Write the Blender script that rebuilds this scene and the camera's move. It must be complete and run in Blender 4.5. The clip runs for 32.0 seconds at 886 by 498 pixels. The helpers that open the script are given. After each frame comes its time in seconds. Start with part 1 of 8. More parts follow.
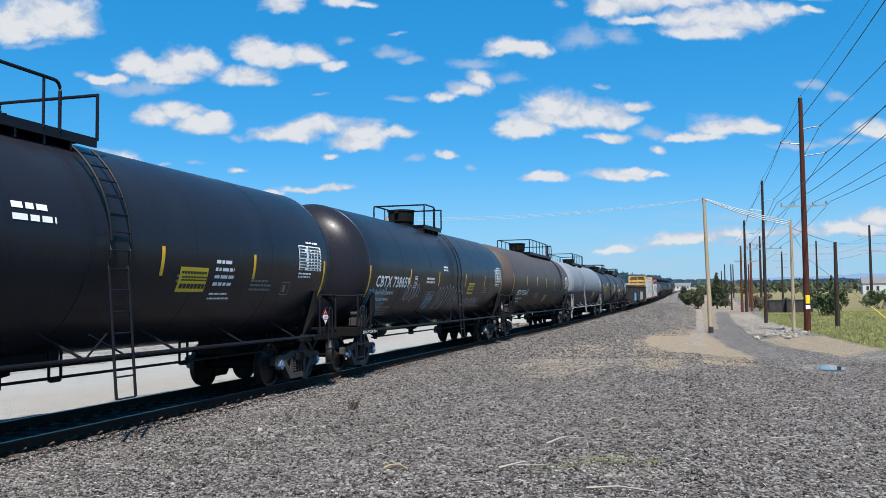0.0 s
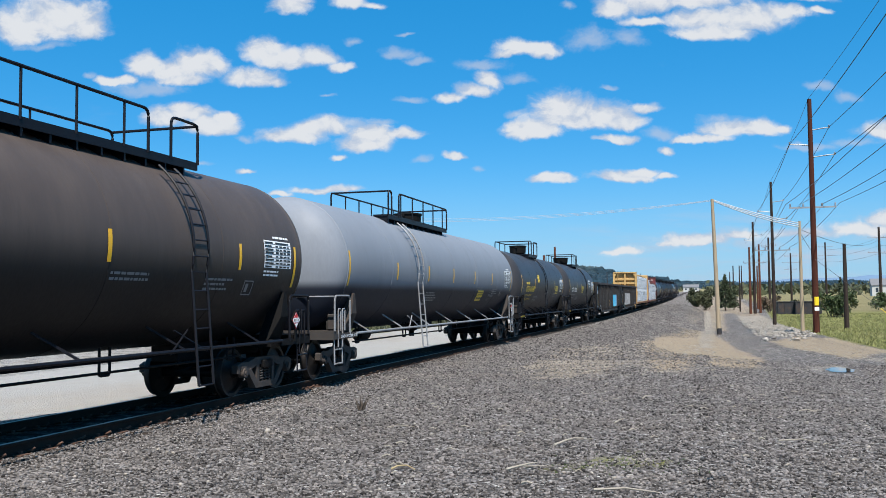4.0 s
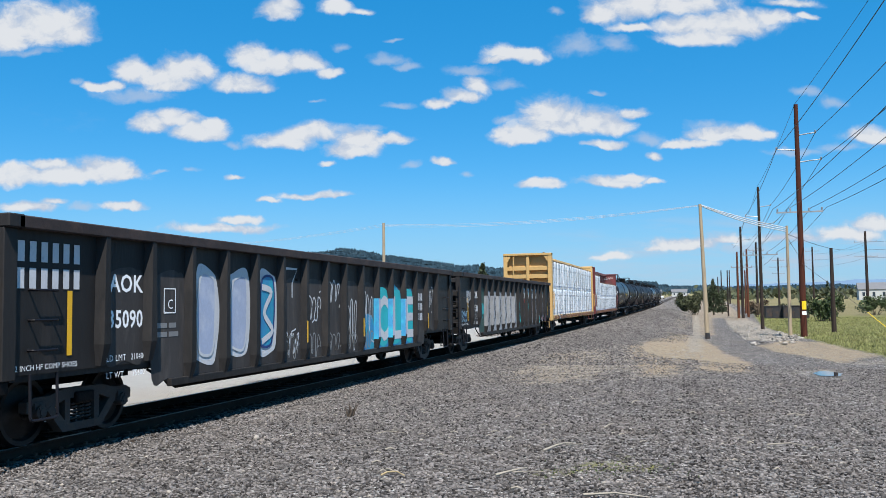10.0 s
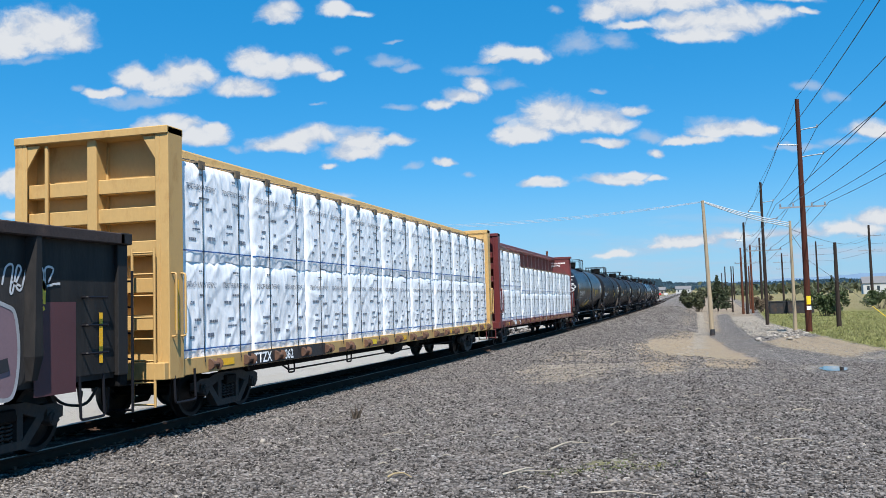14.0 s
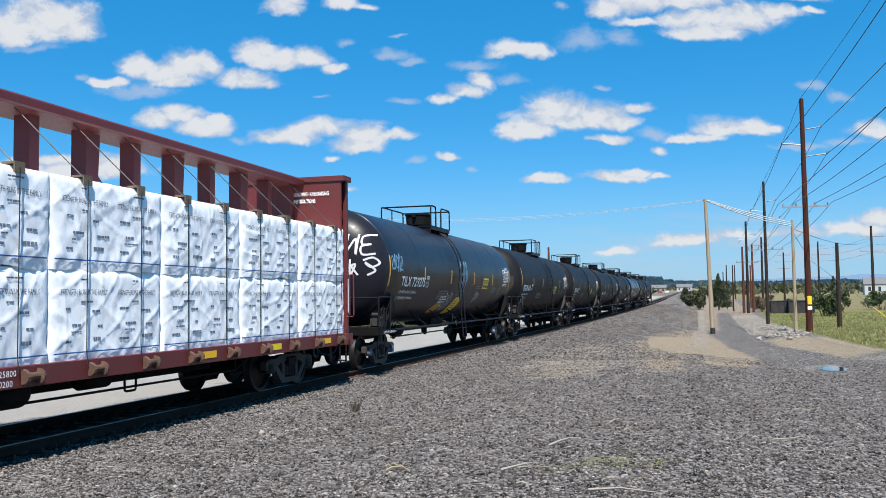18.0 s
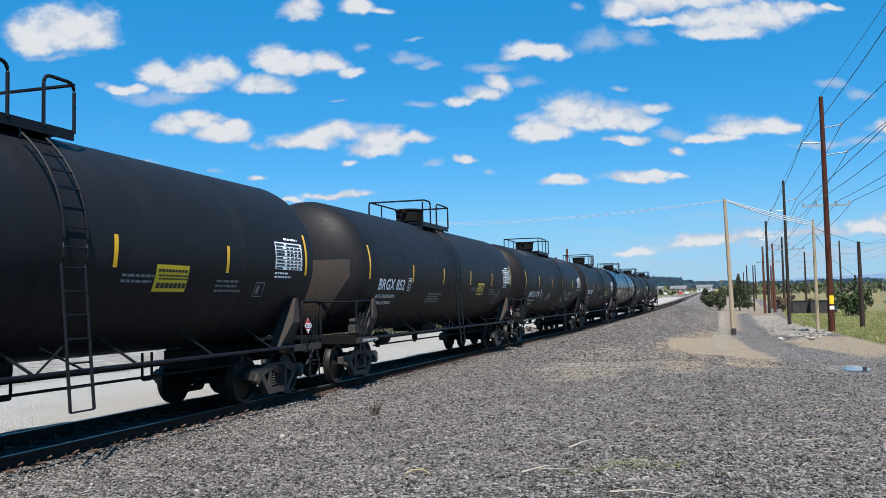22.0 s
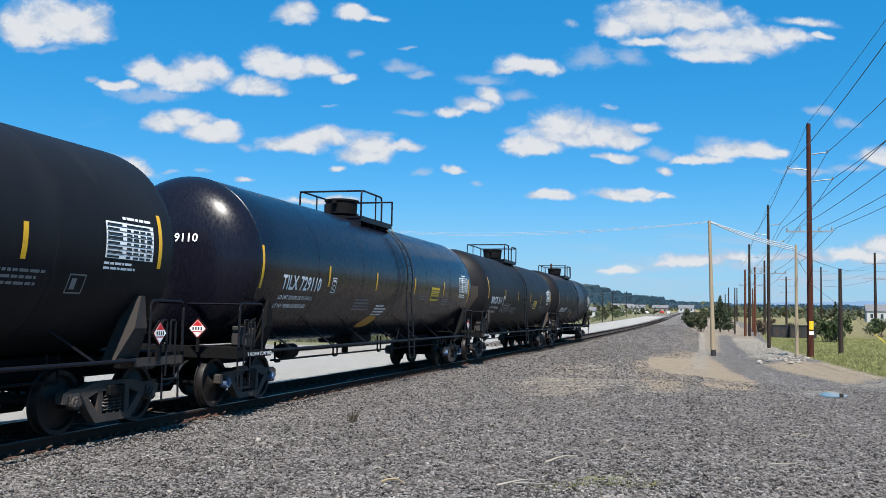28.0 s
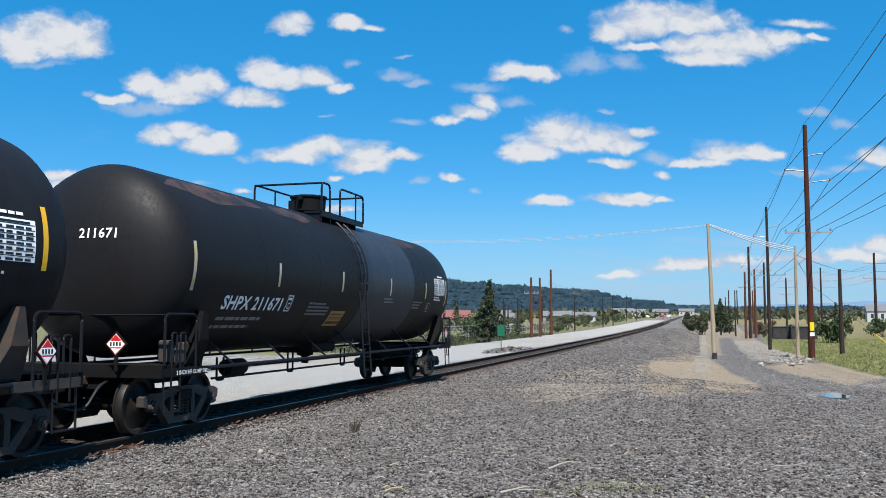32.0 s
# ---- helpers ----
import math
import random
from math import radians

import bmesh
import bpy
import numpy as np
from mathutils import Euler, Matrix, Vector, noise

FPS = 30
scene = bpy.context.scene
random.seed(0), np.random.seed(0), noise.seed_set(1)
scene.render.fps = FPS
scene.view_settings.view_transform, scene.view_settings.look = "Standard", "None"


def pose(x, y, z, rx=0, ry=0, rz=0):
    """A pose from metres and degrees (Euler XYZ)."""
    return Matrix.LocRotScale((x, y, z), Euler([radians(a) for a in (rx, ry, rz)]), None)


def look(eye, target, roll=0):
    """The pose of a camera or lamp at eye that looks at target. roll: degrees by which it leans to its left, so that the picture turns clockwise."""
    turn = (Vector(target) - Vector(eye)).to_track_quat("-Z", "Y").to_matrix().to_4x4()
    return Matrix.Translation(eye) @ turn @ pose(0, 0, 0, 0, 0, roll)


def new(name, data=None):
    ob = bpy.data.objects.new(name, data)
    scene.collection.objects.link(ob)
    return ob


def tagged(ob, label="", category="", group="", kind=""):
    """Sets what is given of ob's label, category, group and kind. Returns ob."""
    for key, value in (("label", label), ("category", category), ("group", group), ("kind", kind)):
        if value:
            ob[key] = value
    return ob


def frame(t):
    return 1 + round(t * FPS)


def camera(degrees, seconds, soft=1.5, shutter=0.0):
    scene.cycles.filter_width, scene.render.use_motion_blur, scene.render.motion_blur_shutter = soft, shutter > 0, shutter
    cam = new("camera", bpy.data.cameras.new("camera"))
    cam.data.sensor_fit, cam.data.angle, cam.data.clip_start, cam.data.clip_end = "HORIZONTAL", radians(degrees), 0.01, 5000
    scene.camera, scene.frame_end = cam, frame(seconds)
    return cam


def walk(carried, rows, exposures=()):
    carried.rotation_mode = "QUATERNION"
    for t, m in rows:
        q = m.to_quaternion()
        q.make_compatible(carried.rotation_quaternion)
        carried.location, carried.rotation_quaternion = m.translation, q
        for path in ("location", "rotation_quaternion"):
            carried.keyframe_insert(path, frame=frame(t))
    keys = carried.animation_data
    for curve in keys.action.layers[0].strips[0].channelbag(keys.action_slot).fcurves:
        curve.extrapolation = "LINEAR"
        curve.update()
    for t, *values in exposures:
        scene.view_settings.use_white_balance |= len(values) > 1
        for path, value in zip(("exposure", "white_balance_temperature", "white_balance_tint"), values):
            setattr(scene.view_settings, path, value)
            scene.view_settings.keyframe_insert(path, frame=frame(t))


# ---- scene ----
# The y axis runs along the railway, away from the viewer; rail heads lie at z = 0.
TX = -9.43          # x of the track's centre line
EYE = Vector((0.0, 0.0, 1.80))


def aim(yaw, pitch, roll):
    """The hand-held camera's pose: degrees left of the track's direction, upward, and lean."""
    a, b = radians(yaw), radians(pitch)
    way = Vector((-math.sin(a) * math.cos(b), math.cos(a) * math.cos(b), math.sin(b)))
    return look(EYE, EYE + way * 10, roll)


cam = camera(52.58, 32.0, soft=0.7)
walk(cam, [
    (0.0, aim(15.65, 3.20, -0.59)), (0.5, aim(15.67, 3.23, -0.63)), (1.0, aim(15.78, 3.23, -0.62)), (1.5, aim(16.12, 3.21, -0.44)),
    (2.0, aim(16.18, 3.22, -0.36)), (2.5, aim(16.18, 3.24, -0.39)), (3.0, aim(16.18, 3.25, -0.50)), (3.5, aim(16.12, 3.24, -0.45)),
    (5.5, aim(16.27, 3.42, -0.69)), (6.0, aim(16.27, 3.42, -0.70)), (6.5, aim(16.26, 3.42, -0.90)), (7.0, aim(16.10, 3.41, -0.89)),
    (7.5, aim(15.73, 3.41, -0.88)), (8.0, aim(15.42, 3.45, -0.85)), (8.5, aim(15.36, 3.49, -0.77)), (9.0, aim(15.38, 3.61, -0.79)),
    (9.5, aim(15.41, 3.62, -0.76)), (10.0, aim(15.43, 3.62, -0.70)), (10.5, aim(15.44, 3.62, -0.70)), (11.0, aim(15.47, 3.64, -0.68)),
    (11.5, aim(15.49, 3.65, -0.61)), (12.0, aim(15.51, 3.65, -0.63)), (12.5, aim(15.56, 3.67, -0.71)), (13.0, aim(15.57, 3.68, -0.96)),
    (13.5, aim(15.61, 3.70, -1.13)), (14.0, aim(15.63, 3.67, -1.62)), (14.5, aim(15.64, 3.36, -1.57)), (16.5, aim(15.68, 3.15, -1.32)),
    (17.0, aim(15.72, 3.15, -1.30)), (17.5, aim(15.72, 3.21, -1.12)), (18.0, aim(15.74, 3.32, -0.76)), (18.5, aim(15.76, 3.67, -0.52)),
    (19.0, aim(15.81, 4.01, -0.89)), (19.5, aim(15.82, 3.97, -0.91)), (20.0, aim(15.86, 3.81, -0.98)), (20.5, aim(16.07, 3.81, -1.39)),
    (21.0, aim(16.18, 3.72, -1.44)), (21.5, aim(16.30, 3.58, -1.36)), (22.0, aim(16.90, 3.52, -1.24)), (22.5, aim(17.86, 3.53, -0.67)),
    (23.0, aim(17.99, 3.56, -0.09)), (23.5, aim(18.03, 3.68, 0.25)), (24.0, aim(17.73, 3.68, 0.83)), (24.5, aim(16.78, 3.74, 1.00)),
    (25.0, aim(16.33, 3.75, 1.02)), (25.5, aim(16.20, 3.84, 1.17)), (27.5, aim(16.09, 4.15, 1.37)), (28.0, aim(15.93, 4.15, 1.13)),
    (28.5, aim(15.96, 4.17, 0.85)), (29.0, aim(16.00, 4.18, 0.73)), (29.5, aim(16.00, 4.21, 0.51)), (30.0, aim(15.97, 4.19, 0.39)),
    (30.5, aim(15.91, 4.19, 0.40)), (31.0, aim(15.85, 4.20, 0.39)), (31.5, aim(15.88, 4.35, 0.14)), (32.0, aim(15.88, 4.65, 0.08)),
])

# ---------------------------------------------------------------- light and sky
SUN_TO = Vector((0.21, -0.50, 0.83)).normalized()
sun = new("sun", bpy.data.lights.new("sun", "SUN"))
sun.data.energy, sun.data.angle, sun.data.color = 5.0, radians(0.53), (1.0, 0.955, 0.88)
sun.matrix_world = look((0, 0, 60), Vector((0, 0, 60)) - SUN_TO)

world = bpy.data.worlds.new("world")
scene.world = world
world.use_nodes = True
wn, wl = world.node_tree.nodes, world.node_tree.links
wn.clear()


def wnode(kind, **values):
    n = wn.new(kind)
    for key, value in values.items():
        n.inputs[int(key[1:])].default_value = value
    return n


def wmath(op, a, b=None, c=None, clamp=False):
    n = wn.new("ShaderNodeMath")
    n.operation, n.use_clamp = op, clamp
    for i, v in enumerate((a, b, c)):
        if v is None:
            continue
        if isinstance(v, (int, float)):
            n.inputs[i].default_value = v
        else:
            wl.new(v, n.inputs[i])
    return n.outputs[0]


def wdot(vec, const):
    n = wn.new("ShaderNodeVectorMath")
    n.operation = "DOT_PRODUCT"
    wl.new(vec, n.inputs[0])
    n.inputs[1].default_value = const
    return n.outputs["Value"]


def wstep(v, lo, hi):
    n = wn.new("ShaderNodeMapRange")
    n.interpolation_type = "SMOOTHSTEP"
    wl.new(v, n.inputs[0])
    n.inputs[1].default_value, n.inputs[2].default_value = lo, hi
    return n.outputs[0]


def wmix(fac, a, b):
    n = wn.new("ShaderNodeMix")
    n.data_type = "RGBA"
    for s, v in ((n.inputs[0], fac), (n.inputs[6], a), (n.inputs[7], b)):
        if isinstance(v, (int, float, tuple)):
            s.default_value = v
        else:
            wl.new(v, s)
    return n.outputs[2]


sky = wn.new("ShaderNodeTexSky")
sky.sky_type, sky.sun_disc = "NISHITA", False
sky.sun_elevation = math.asin(SUN_TO.z)
sky.sun_rotation = math.atan2(SUN_TO.x, SUN_TO.y)
sky.altitude, sky.air_density, sky.dust_density, sky.ozone_density = 600, 1.0, 0.0, 5.0
sky_coord = wn.new("ShaderNodeTexCoord").outputs["Generated"]

# Fair-weather cumulus, placed by tangent-plane coordinates round the middle of the northern sky.
SKY_A, SKY_B = radians(15.57), radians(3.68)
sky_f = Vector((-math.sin(SKY_A) * math.cos(SKY_B), math.cos(SKY_A) * math.cos(SKY_B), math.sin(SKY_B)))
sky_r = Vector((math.cos(SKY_A), math.sin(SKY_A), 0))
sky_u = sky_r.cross(sky_f)
lean = radians(-0.96)
sky_r, sky_u = sky_r * math.cos(lean) + sky_u * math.sin(lean), sky_u * math.cos(lean) - sky_r * math.sin(lean)
front = wdot(sky_coord, sky_f)
front_safe = wmath("MAXIMUM", front, 0.05)
sky_x = wmath("DIVIDE", wdot(sky_coord, sky_r), front_safe)
sky_y = wmath("DIVIDE", wdot(sky_coord, sky_u), front_safe)
plane = wn.new("ShaderNodeCombineXYZ")
wl.new(sky_x, plane.inputs[0])
wl.new(sky_y, plane.inputs[1])


def wnoise(vec, scale, detail, rough, stretch=(1, 1, 1)):
    m = wn.new("ShaderNodeMapping")
    m.inputs["Scale"].default_value = stretch
    wl.new(vec, m.inputs["Vector"])
    n = wn.new("ShaderNodeTexNoise")
    n.inputs["Scale"].default_value, n.inputs["Detail"].default_value, n.inputs["Roughness"].default_value = scale, detail, rough
    wl.new(m.outputs[0], n.inputs["Vector"])
    return n.outputs["Fac"]


def wvec(op, a, b=None, c=None):
    n = wn.new("ShaderNodeVectorMath")
    n.operation = op
    for i, v in enumerate((a, b, c)):
        if isinstance(v, tuple):
            n.inputs[i].default_value = v
        elif v is not None:
            wl.new(v, n.inputs[i])
    return n.outputs["Value" if op == "LENGTH" else "Vector"]


stir = wn.new("ShaderNodeTexNoise")
stir.inputs["Scale"].default_value, stir.inputs["Detail"].default_value, stir.inputs["Roughness"].default_value = 22, 4, 0.55
wl.new(plane.outputs[0], stir.inputs["Vector"])
air = wvec("MULTIPLY_ADD", stir.outputs["Color"], (0.030, 0.022, 0.0), wvec("ADD", plane.outputs[0], (-0.015, -0.011, 0.0)))
billow = wnoise(air, 17, 6, 0.58, (1, 1.5, 1))
above = wnoise(wvec("ADD", air, (0.003, 0.010, 0.0)), 17, 6, 0.58, (1, 1.5, 1))
fine = wnoise(air, 75, 4, 0.6, (1, 1.3, 1))


def puffs(rows):
    """A smooth union of soft ellipses with flat bottoms, 1 in their middles and 0 at their rims: x, y, half width, half height, strength."""
    best = None
    for x, y, w, h, k in rows:
        v = wvec("MULTIPLY_ADD", air, (1 / w, 1 / h, 0.0), (-x / w, -y / h, 0.0))
        d = wvec("LENGTH", wvec("MAXIMUM", v, wvec("MULTIPLY", v, (1.0, -1.45, 1.0))))
        if k < 1:
            d = wmath("ADD", d, 1 - k)
        best = d if best is None else wmath("SMOOTH_MIN", best, d, 0.22)
    return wmath("SUBTRACT", 1.0, best)


def at(px, py, w, h, k=1.0):
    return ((px - 784) / 1587, (441 - py) / 1587, w * 1.16 / 1587, h * 1.30 / 1587, k)


west = puffs([
    at(85, 52, 80, 44), at(130, 64, 52, 28), at(25, 64, 55, 32), 
    at(235, 130, 30, 24), at(285, 142, 55, 20), at(330, 132, 55, 26), at(300, 156, 45, 13), at(365, 130, 28, 15, 0.8),
    at(180, 160, 32, 9, 0.9), at(205, 155, 20, 9, 0.9), 
    at(445, 105, 45, 24), at(485, 120, 50, 18), at(540, 116, 45, 15), at(582, 130, 28, 12, 0.9), 
    at(430, 152, 50, 17), at(470, 156, 30, 9, 0.8), at(492, 24, 35, 18), at(507, 14, 25, 12), at(600, 18, 35, 16, 0.9), at(645, 25, 32, 9, 0.75),
    ])
middle = puffs([
    at(310, 217, 50, 15), at(350, 238, 50, 20), at(270, 228, 40, 20), at(300, 208, 30, 12), at(375, 224, 28, 12),
    at(500, 254, 62, 16), at(560, 238, 50, 18, 0.9), at(530, 243, 40, 16), 
    at(640, 253, 48, 24), at(625, 267, 50, 16), at(700, 248, 50, 12, 0.85), at(585, 290, 22, 9, 0.78), 
    at(130, 316, 120, 18), at(190, 306, 58, 22), at(40, 318, 60, 20), at(90, 299, 40, 11), at(225, 314, 38, 15),
    at(55, 373, 50, 11), at(95, 363, 30, 9, 0.8), at(228, 372, 42, 8), at(425, 315, 20, 6, 0.85),
    at(480, 357, 22, 6, 0.8), at(560, 350, 90, 8, 0.75), at(400, 408, 150, 12, 0.72), at(430, 393, 45, 8, 0.92)])
east = puffs([
    at(915, 96, 55, 17, 0.92), at(945, 100, 30, 17, 0.95), at(880, 106, 40, 11, 0.72), 
    at(845, 155, 30, 22, 0.88), at(820, 176, 40, 16, 0.85), at(780, 187, 30, 10, 0.9), at(785, 290, 25, 9, 0.88), 
    at(975, 205, 52, 32), at(1010, 212, 50, 26), at(1000, 224, 85, 24), at(930, 242, 55, 17), at(1050, 218, 55, 23), at(1120, 205, 35, 12, 0.78), at(1085, 227, 40, 15), at(895, 234, 25, 15, 0.85),
    at(1072, 257, 42, 8), at(1290, 238, 75, 16), at(1320, 234, 45, 16), at(1240, 252, 55, 10, 0.92), at(1195, 256, 35, 8, 0.88), 
    at(1163, 275, 17, 9), at(1360, 236, 22, 12, 0.85), at(960, 327, 38, 10), at(1085, 323, 60, 12), at(1120, 314, 35, 10), at(1160, 320, 25, 8, 0.82)])
edge_of_view = puffs([
    at(1530, 240, 70, 20, 0.75), 
    at(1130, 12, 75, 34), at(1200, 5, 90, 30), at(1070, 28, 40, 18), at(1290, 46, 95, 25, 0.95), at(1240, 66, 70, 16), at(1370, 32, 60, 17, 0.85), at(1210, 46, 60, 20),
    at(1130, 50, 50, 12, 0.85), at(1400, 5, 60, 12, 0.8), at(1430, 28, 30, 8, 0.7), at(1215, 434, 65, 13), at(1165, 441, 30, 8, 0.8), at(1290, 427, 60, 11, 0.72),
    at(1400, 422, 120, 15, 0.68), at(1500, 414, 70, 20, 0.85), at(1545, 396, 60, 17, 0.9), at(1085, 457, 45, 9, 0.72)])
faint = puffs([
    at(60, 98, 50, 10), at(250, 174, 65, 16), at(140, 152, 18, 9), at(605, 90, 18, 7), at(682, 108, 38, 12), at(722, 120, 30, 8), at(706, 188, 28, 7), at(560, 182, 16, 4),
    at(655, 226, 34, 7), at(602, 228, 44, 9), at(415, 257, 16, 8), at(340, 306, 22, 6), at(285, 312, 16, 5), at(150, 375, 32, 8), at(730, 296, 22, 8), at(830, 128, 52, 13), at(895, 150, 34, 12),
    at(1030, 84, 48, 22), at(1088, 82, 32, 18), at(1260, 224, 46, 10), at(1155, 250, 26, 11), at(1400, 268, 56, 8), at(1484, 182, 26, 12), at(1430, 166, 26, 9), at(1490, 258, 52, 12), at(825, 310, 15, 6),
    at(900, 212, 22, 8), at(1060, 168, 12, 5), at(985, 20, 12, 8), at(700, 72, 18, 4), at(1320, 440, 90, 13), at(1290, 426, 70, 13)])
field = wmath("MAXIMUM", wmath("MAXIMUM", west, middle), wmath("MAXIMUM", east, edge_of_view))
ragged = wmath("ADD", wmath("MULTIPLY", wmath("SUBTRACT", billow, 0.5), 1.25), wmath("MULTIPLY", wmath("SUBTRACT", fine, 0.5), 0.40))
thick = wmath("ADD", field, ragged)
in_view = wstep(front, 0.35, 0.5)
veil_shape = wnoise(plane.outputs[0], 7, 7, 0.62, (1, 7, 1))
veil_band = wmath("MULTIPLY", wstep(sky_y, 0.055, 0.0), wstep(sky_y, -0.055, -0.03))
veil = wmath("MULTIPLY", wmath("MULTIPLY", wstep(veil_shape, 0.42, 0.72), veil_band), wstep(sky_x, 0.02, 0.36))
wisps = wmath("MULTIPLY", wstep(wnoise(plane.outputs[0], 5.5, 8, 0.66, (1, 2.2, 1)), 0.60, 0.80), 0.10)
wisps = wmath("MAXIMUM", wisps, wmath("MULTIPLY", wstep(wmath("MULTIPLY_ADD", ragged, 1.7, faint), -0.05, 0.95), 0.62))
cover = wmath("MAXIMUM", wstep(thick, -0.10, 0.50), wmath("MAXIMUM", wmath("MULTIPLY", veil, 0.75), wisps))
cover = wmath("MULTIPLY", cover, in_view)
# the same kind of sky carries on all round
flat = wn.new("ShaderNodeVectorMath")
flat.operation = "DIVIDE"
wl.new(sky_coord, flat.inputs[0])
low_z = wn.new("ShaderNodeCombineXYZ")
height = wmath("MAXIMUM", wdot(sky_coord, (0, 0, 1)), 0.04)
for i in range(3):
    wl.new(height, low_z.inputs[i])
wl.new(low_z.outputs[0], flat.inputs[1])
around = wstep(wnoise(flat.outputs[0], 1.4, 6, 0.55), 0.60, 0.72)
around = wmath("MULTIPLY", around, wmath("SUBTRACT", 1.0, in_view))
cover = wmath("MAXIMUM", cover, around)
# sunlit tops, blue-grey thin bases
relief = wmath("MULTIPLY", wmath("SUBTRACT", billow, above), 2.6)
lit = wstep(wmath("ADD", wmath("MULTIPLY", thick, 0.75), relief), -0.05, 0.60)
cloud_colour = wmix(lit, (5.7, 6.6, 8.1, 1), (8.6, 8.85, 9.2, 1))
haze = wstep(wdot(sky_coord, (0, 0, 1)), 0.16, -0.02)
clear = wn.new("ShaderNodeHueSaturation")
clear.inputs["Hue"].default_value = 0.495
clear.inputs["Saturation"].default_value, clear.inputs["Value"].default_value = 1.38, 1.58
wl.new(sky.outputs[0], clear.inputs["Color"])
even = wmix(0.42, clear.outputs[0], (0.42, 4.3, 9.5, 1))
hazy = wmix(wmath("MULTIPLY", haze, 0.72), even, (2.6, 5.5, 8.6, 1))
whole = wmix(wmath("MULTIPLY", cover, 0.97), hazy, cloud_colour)
background = wn.new("ShaderNodeBackground")
background.inputs["Strength"].default_value = 0.055
wl.new(whole, background.inputs["Color"])
wl.new(background.outputs[0], wn.new("ShaderNodeOutputWorld").inputs["Surface"])
scene.view_settings.exposure = 0.70

# ---------------------------------------------------------------- materials
def surface(name, colour, rough=0.6, metal=0.0, vary=0.25, big=0.7, small=22.0, second=None, patch=(0.5, 0.68), patch_scale=1.6,
            stretch=(1, 1, 1), bump=0.15, bump_scale=60.0, coat=0.0, per_object=0.0, island=0.0, coords="Object", spec=0.5):
    """A procedural paint, metal, stone or plant surface with grain, blotches and fine relief, at real size."""
    m = bpy.data.materials.new(name)
    m.use_nodes = True
    n, l = m.node_tree.nodes, m.node_tree.links
    p = n["Principled BSDF"]
    tc = n.new("ShaderNodeTexCoord").outputs[coords]
    mp = n.new("ShaderNodeMapping")
    mp.inputs["Scale"].default_value = stretch
    l.new(tc, mp.inputs["Vector"])

    def tex(scale, detail=5.0, rgh=0.6):
        t = n.new("ShaderNodeTexNoise")
        t.inputs["Scale"].default_value, t.inputs["Detail"].default_value, t.inputs["Roughness"].default_value = scale, detail, rgh
        l.new(mp.outputs[0], t.inputs["Vector"])
        return t.outputs["Fac"]

    def mix(fac, a, b, blend="MIX"):
        x = n.new("ShaderNodeMix")
        x.data_type, x.blend_type = "RGBA", blend
        for s, v in ((x.inputs[0], fac), (x.inputs[6], a), (x.inputs[7], b)):
            if isinstance(v, (int, float)):
                s.default_value = v
            elif isinstance(v, tuple):
                s.default_value = (*v[:3], 1)
            else:
                l.new(v, s)
        return x.outputs[2]

    def ramp(v, lo, hi, a=0.0, b=1.0):
        r = n.new("ShaderNodeMapRange")
        l.new(v, r.inputs[0])
        for i, q in enumerate((lo, hi, a, b)):
            r.inputs[i + 1].default_value = q
        return r.outputs[0]

    large, grain = tex(big, 4), tex(small, 6)
    dark = tuple(c * (1 - vary) for c in colour)
    light = tuple(min(1.0, c * (1 + vary)) for c in colour)
    col = mix(ramp(large, 0.3, 0.7), dark, light)
    col = mix(0.5, col, mix(ramp(grain, 0.25, 0.75), dark, light))
    if second:
        blot = tex(patch_scale, 7, 0.65)
        col = mix(ramp(blot, patch[0], patch[1], 0.0, 0.85), col, second)
    for amount, node, out in ((per_object, "ShaderNodeObjectInfo", "Random"), (island, "ShaderNodeNewGeometry", "Random Per Island")):
        if amount:
            rnd = n.new(node).outputs[out]
            hsv = n.new("ShaderNodeHueSaturation")
            l.new(ramp(rnd, 0, 1, 1 - amount, 1 + amount), hsv.inputs["Value"])
            l.new(col, hsv.inputs["Color"])
            col = hsv.outputs[0]
    l.new(col, p.inputs["Base Color"])
    l.new(ramp(grain, 0.2, 0.8, max(0.02, rough - 0.12), min(1.0, rough + 0.12)), p.inputs["Roughness"])
    p.inputs["Metallic"].default_value, p.inputs["Coat Weight"].default_value = metal, coat
    p.inputs["Specular IOR Level"].default_value = spec
    if bump:
        b = n.new("ShaderNodeBump")
        b.inputs["Strength"].default_value, b.inputs["Distance"].default_value = bump, 0.02
        l.new(tex(bump_scale, 5), b.inputs["Height"])
        l.new(b.outputs[0], p.inputs["Normal"])
    return m


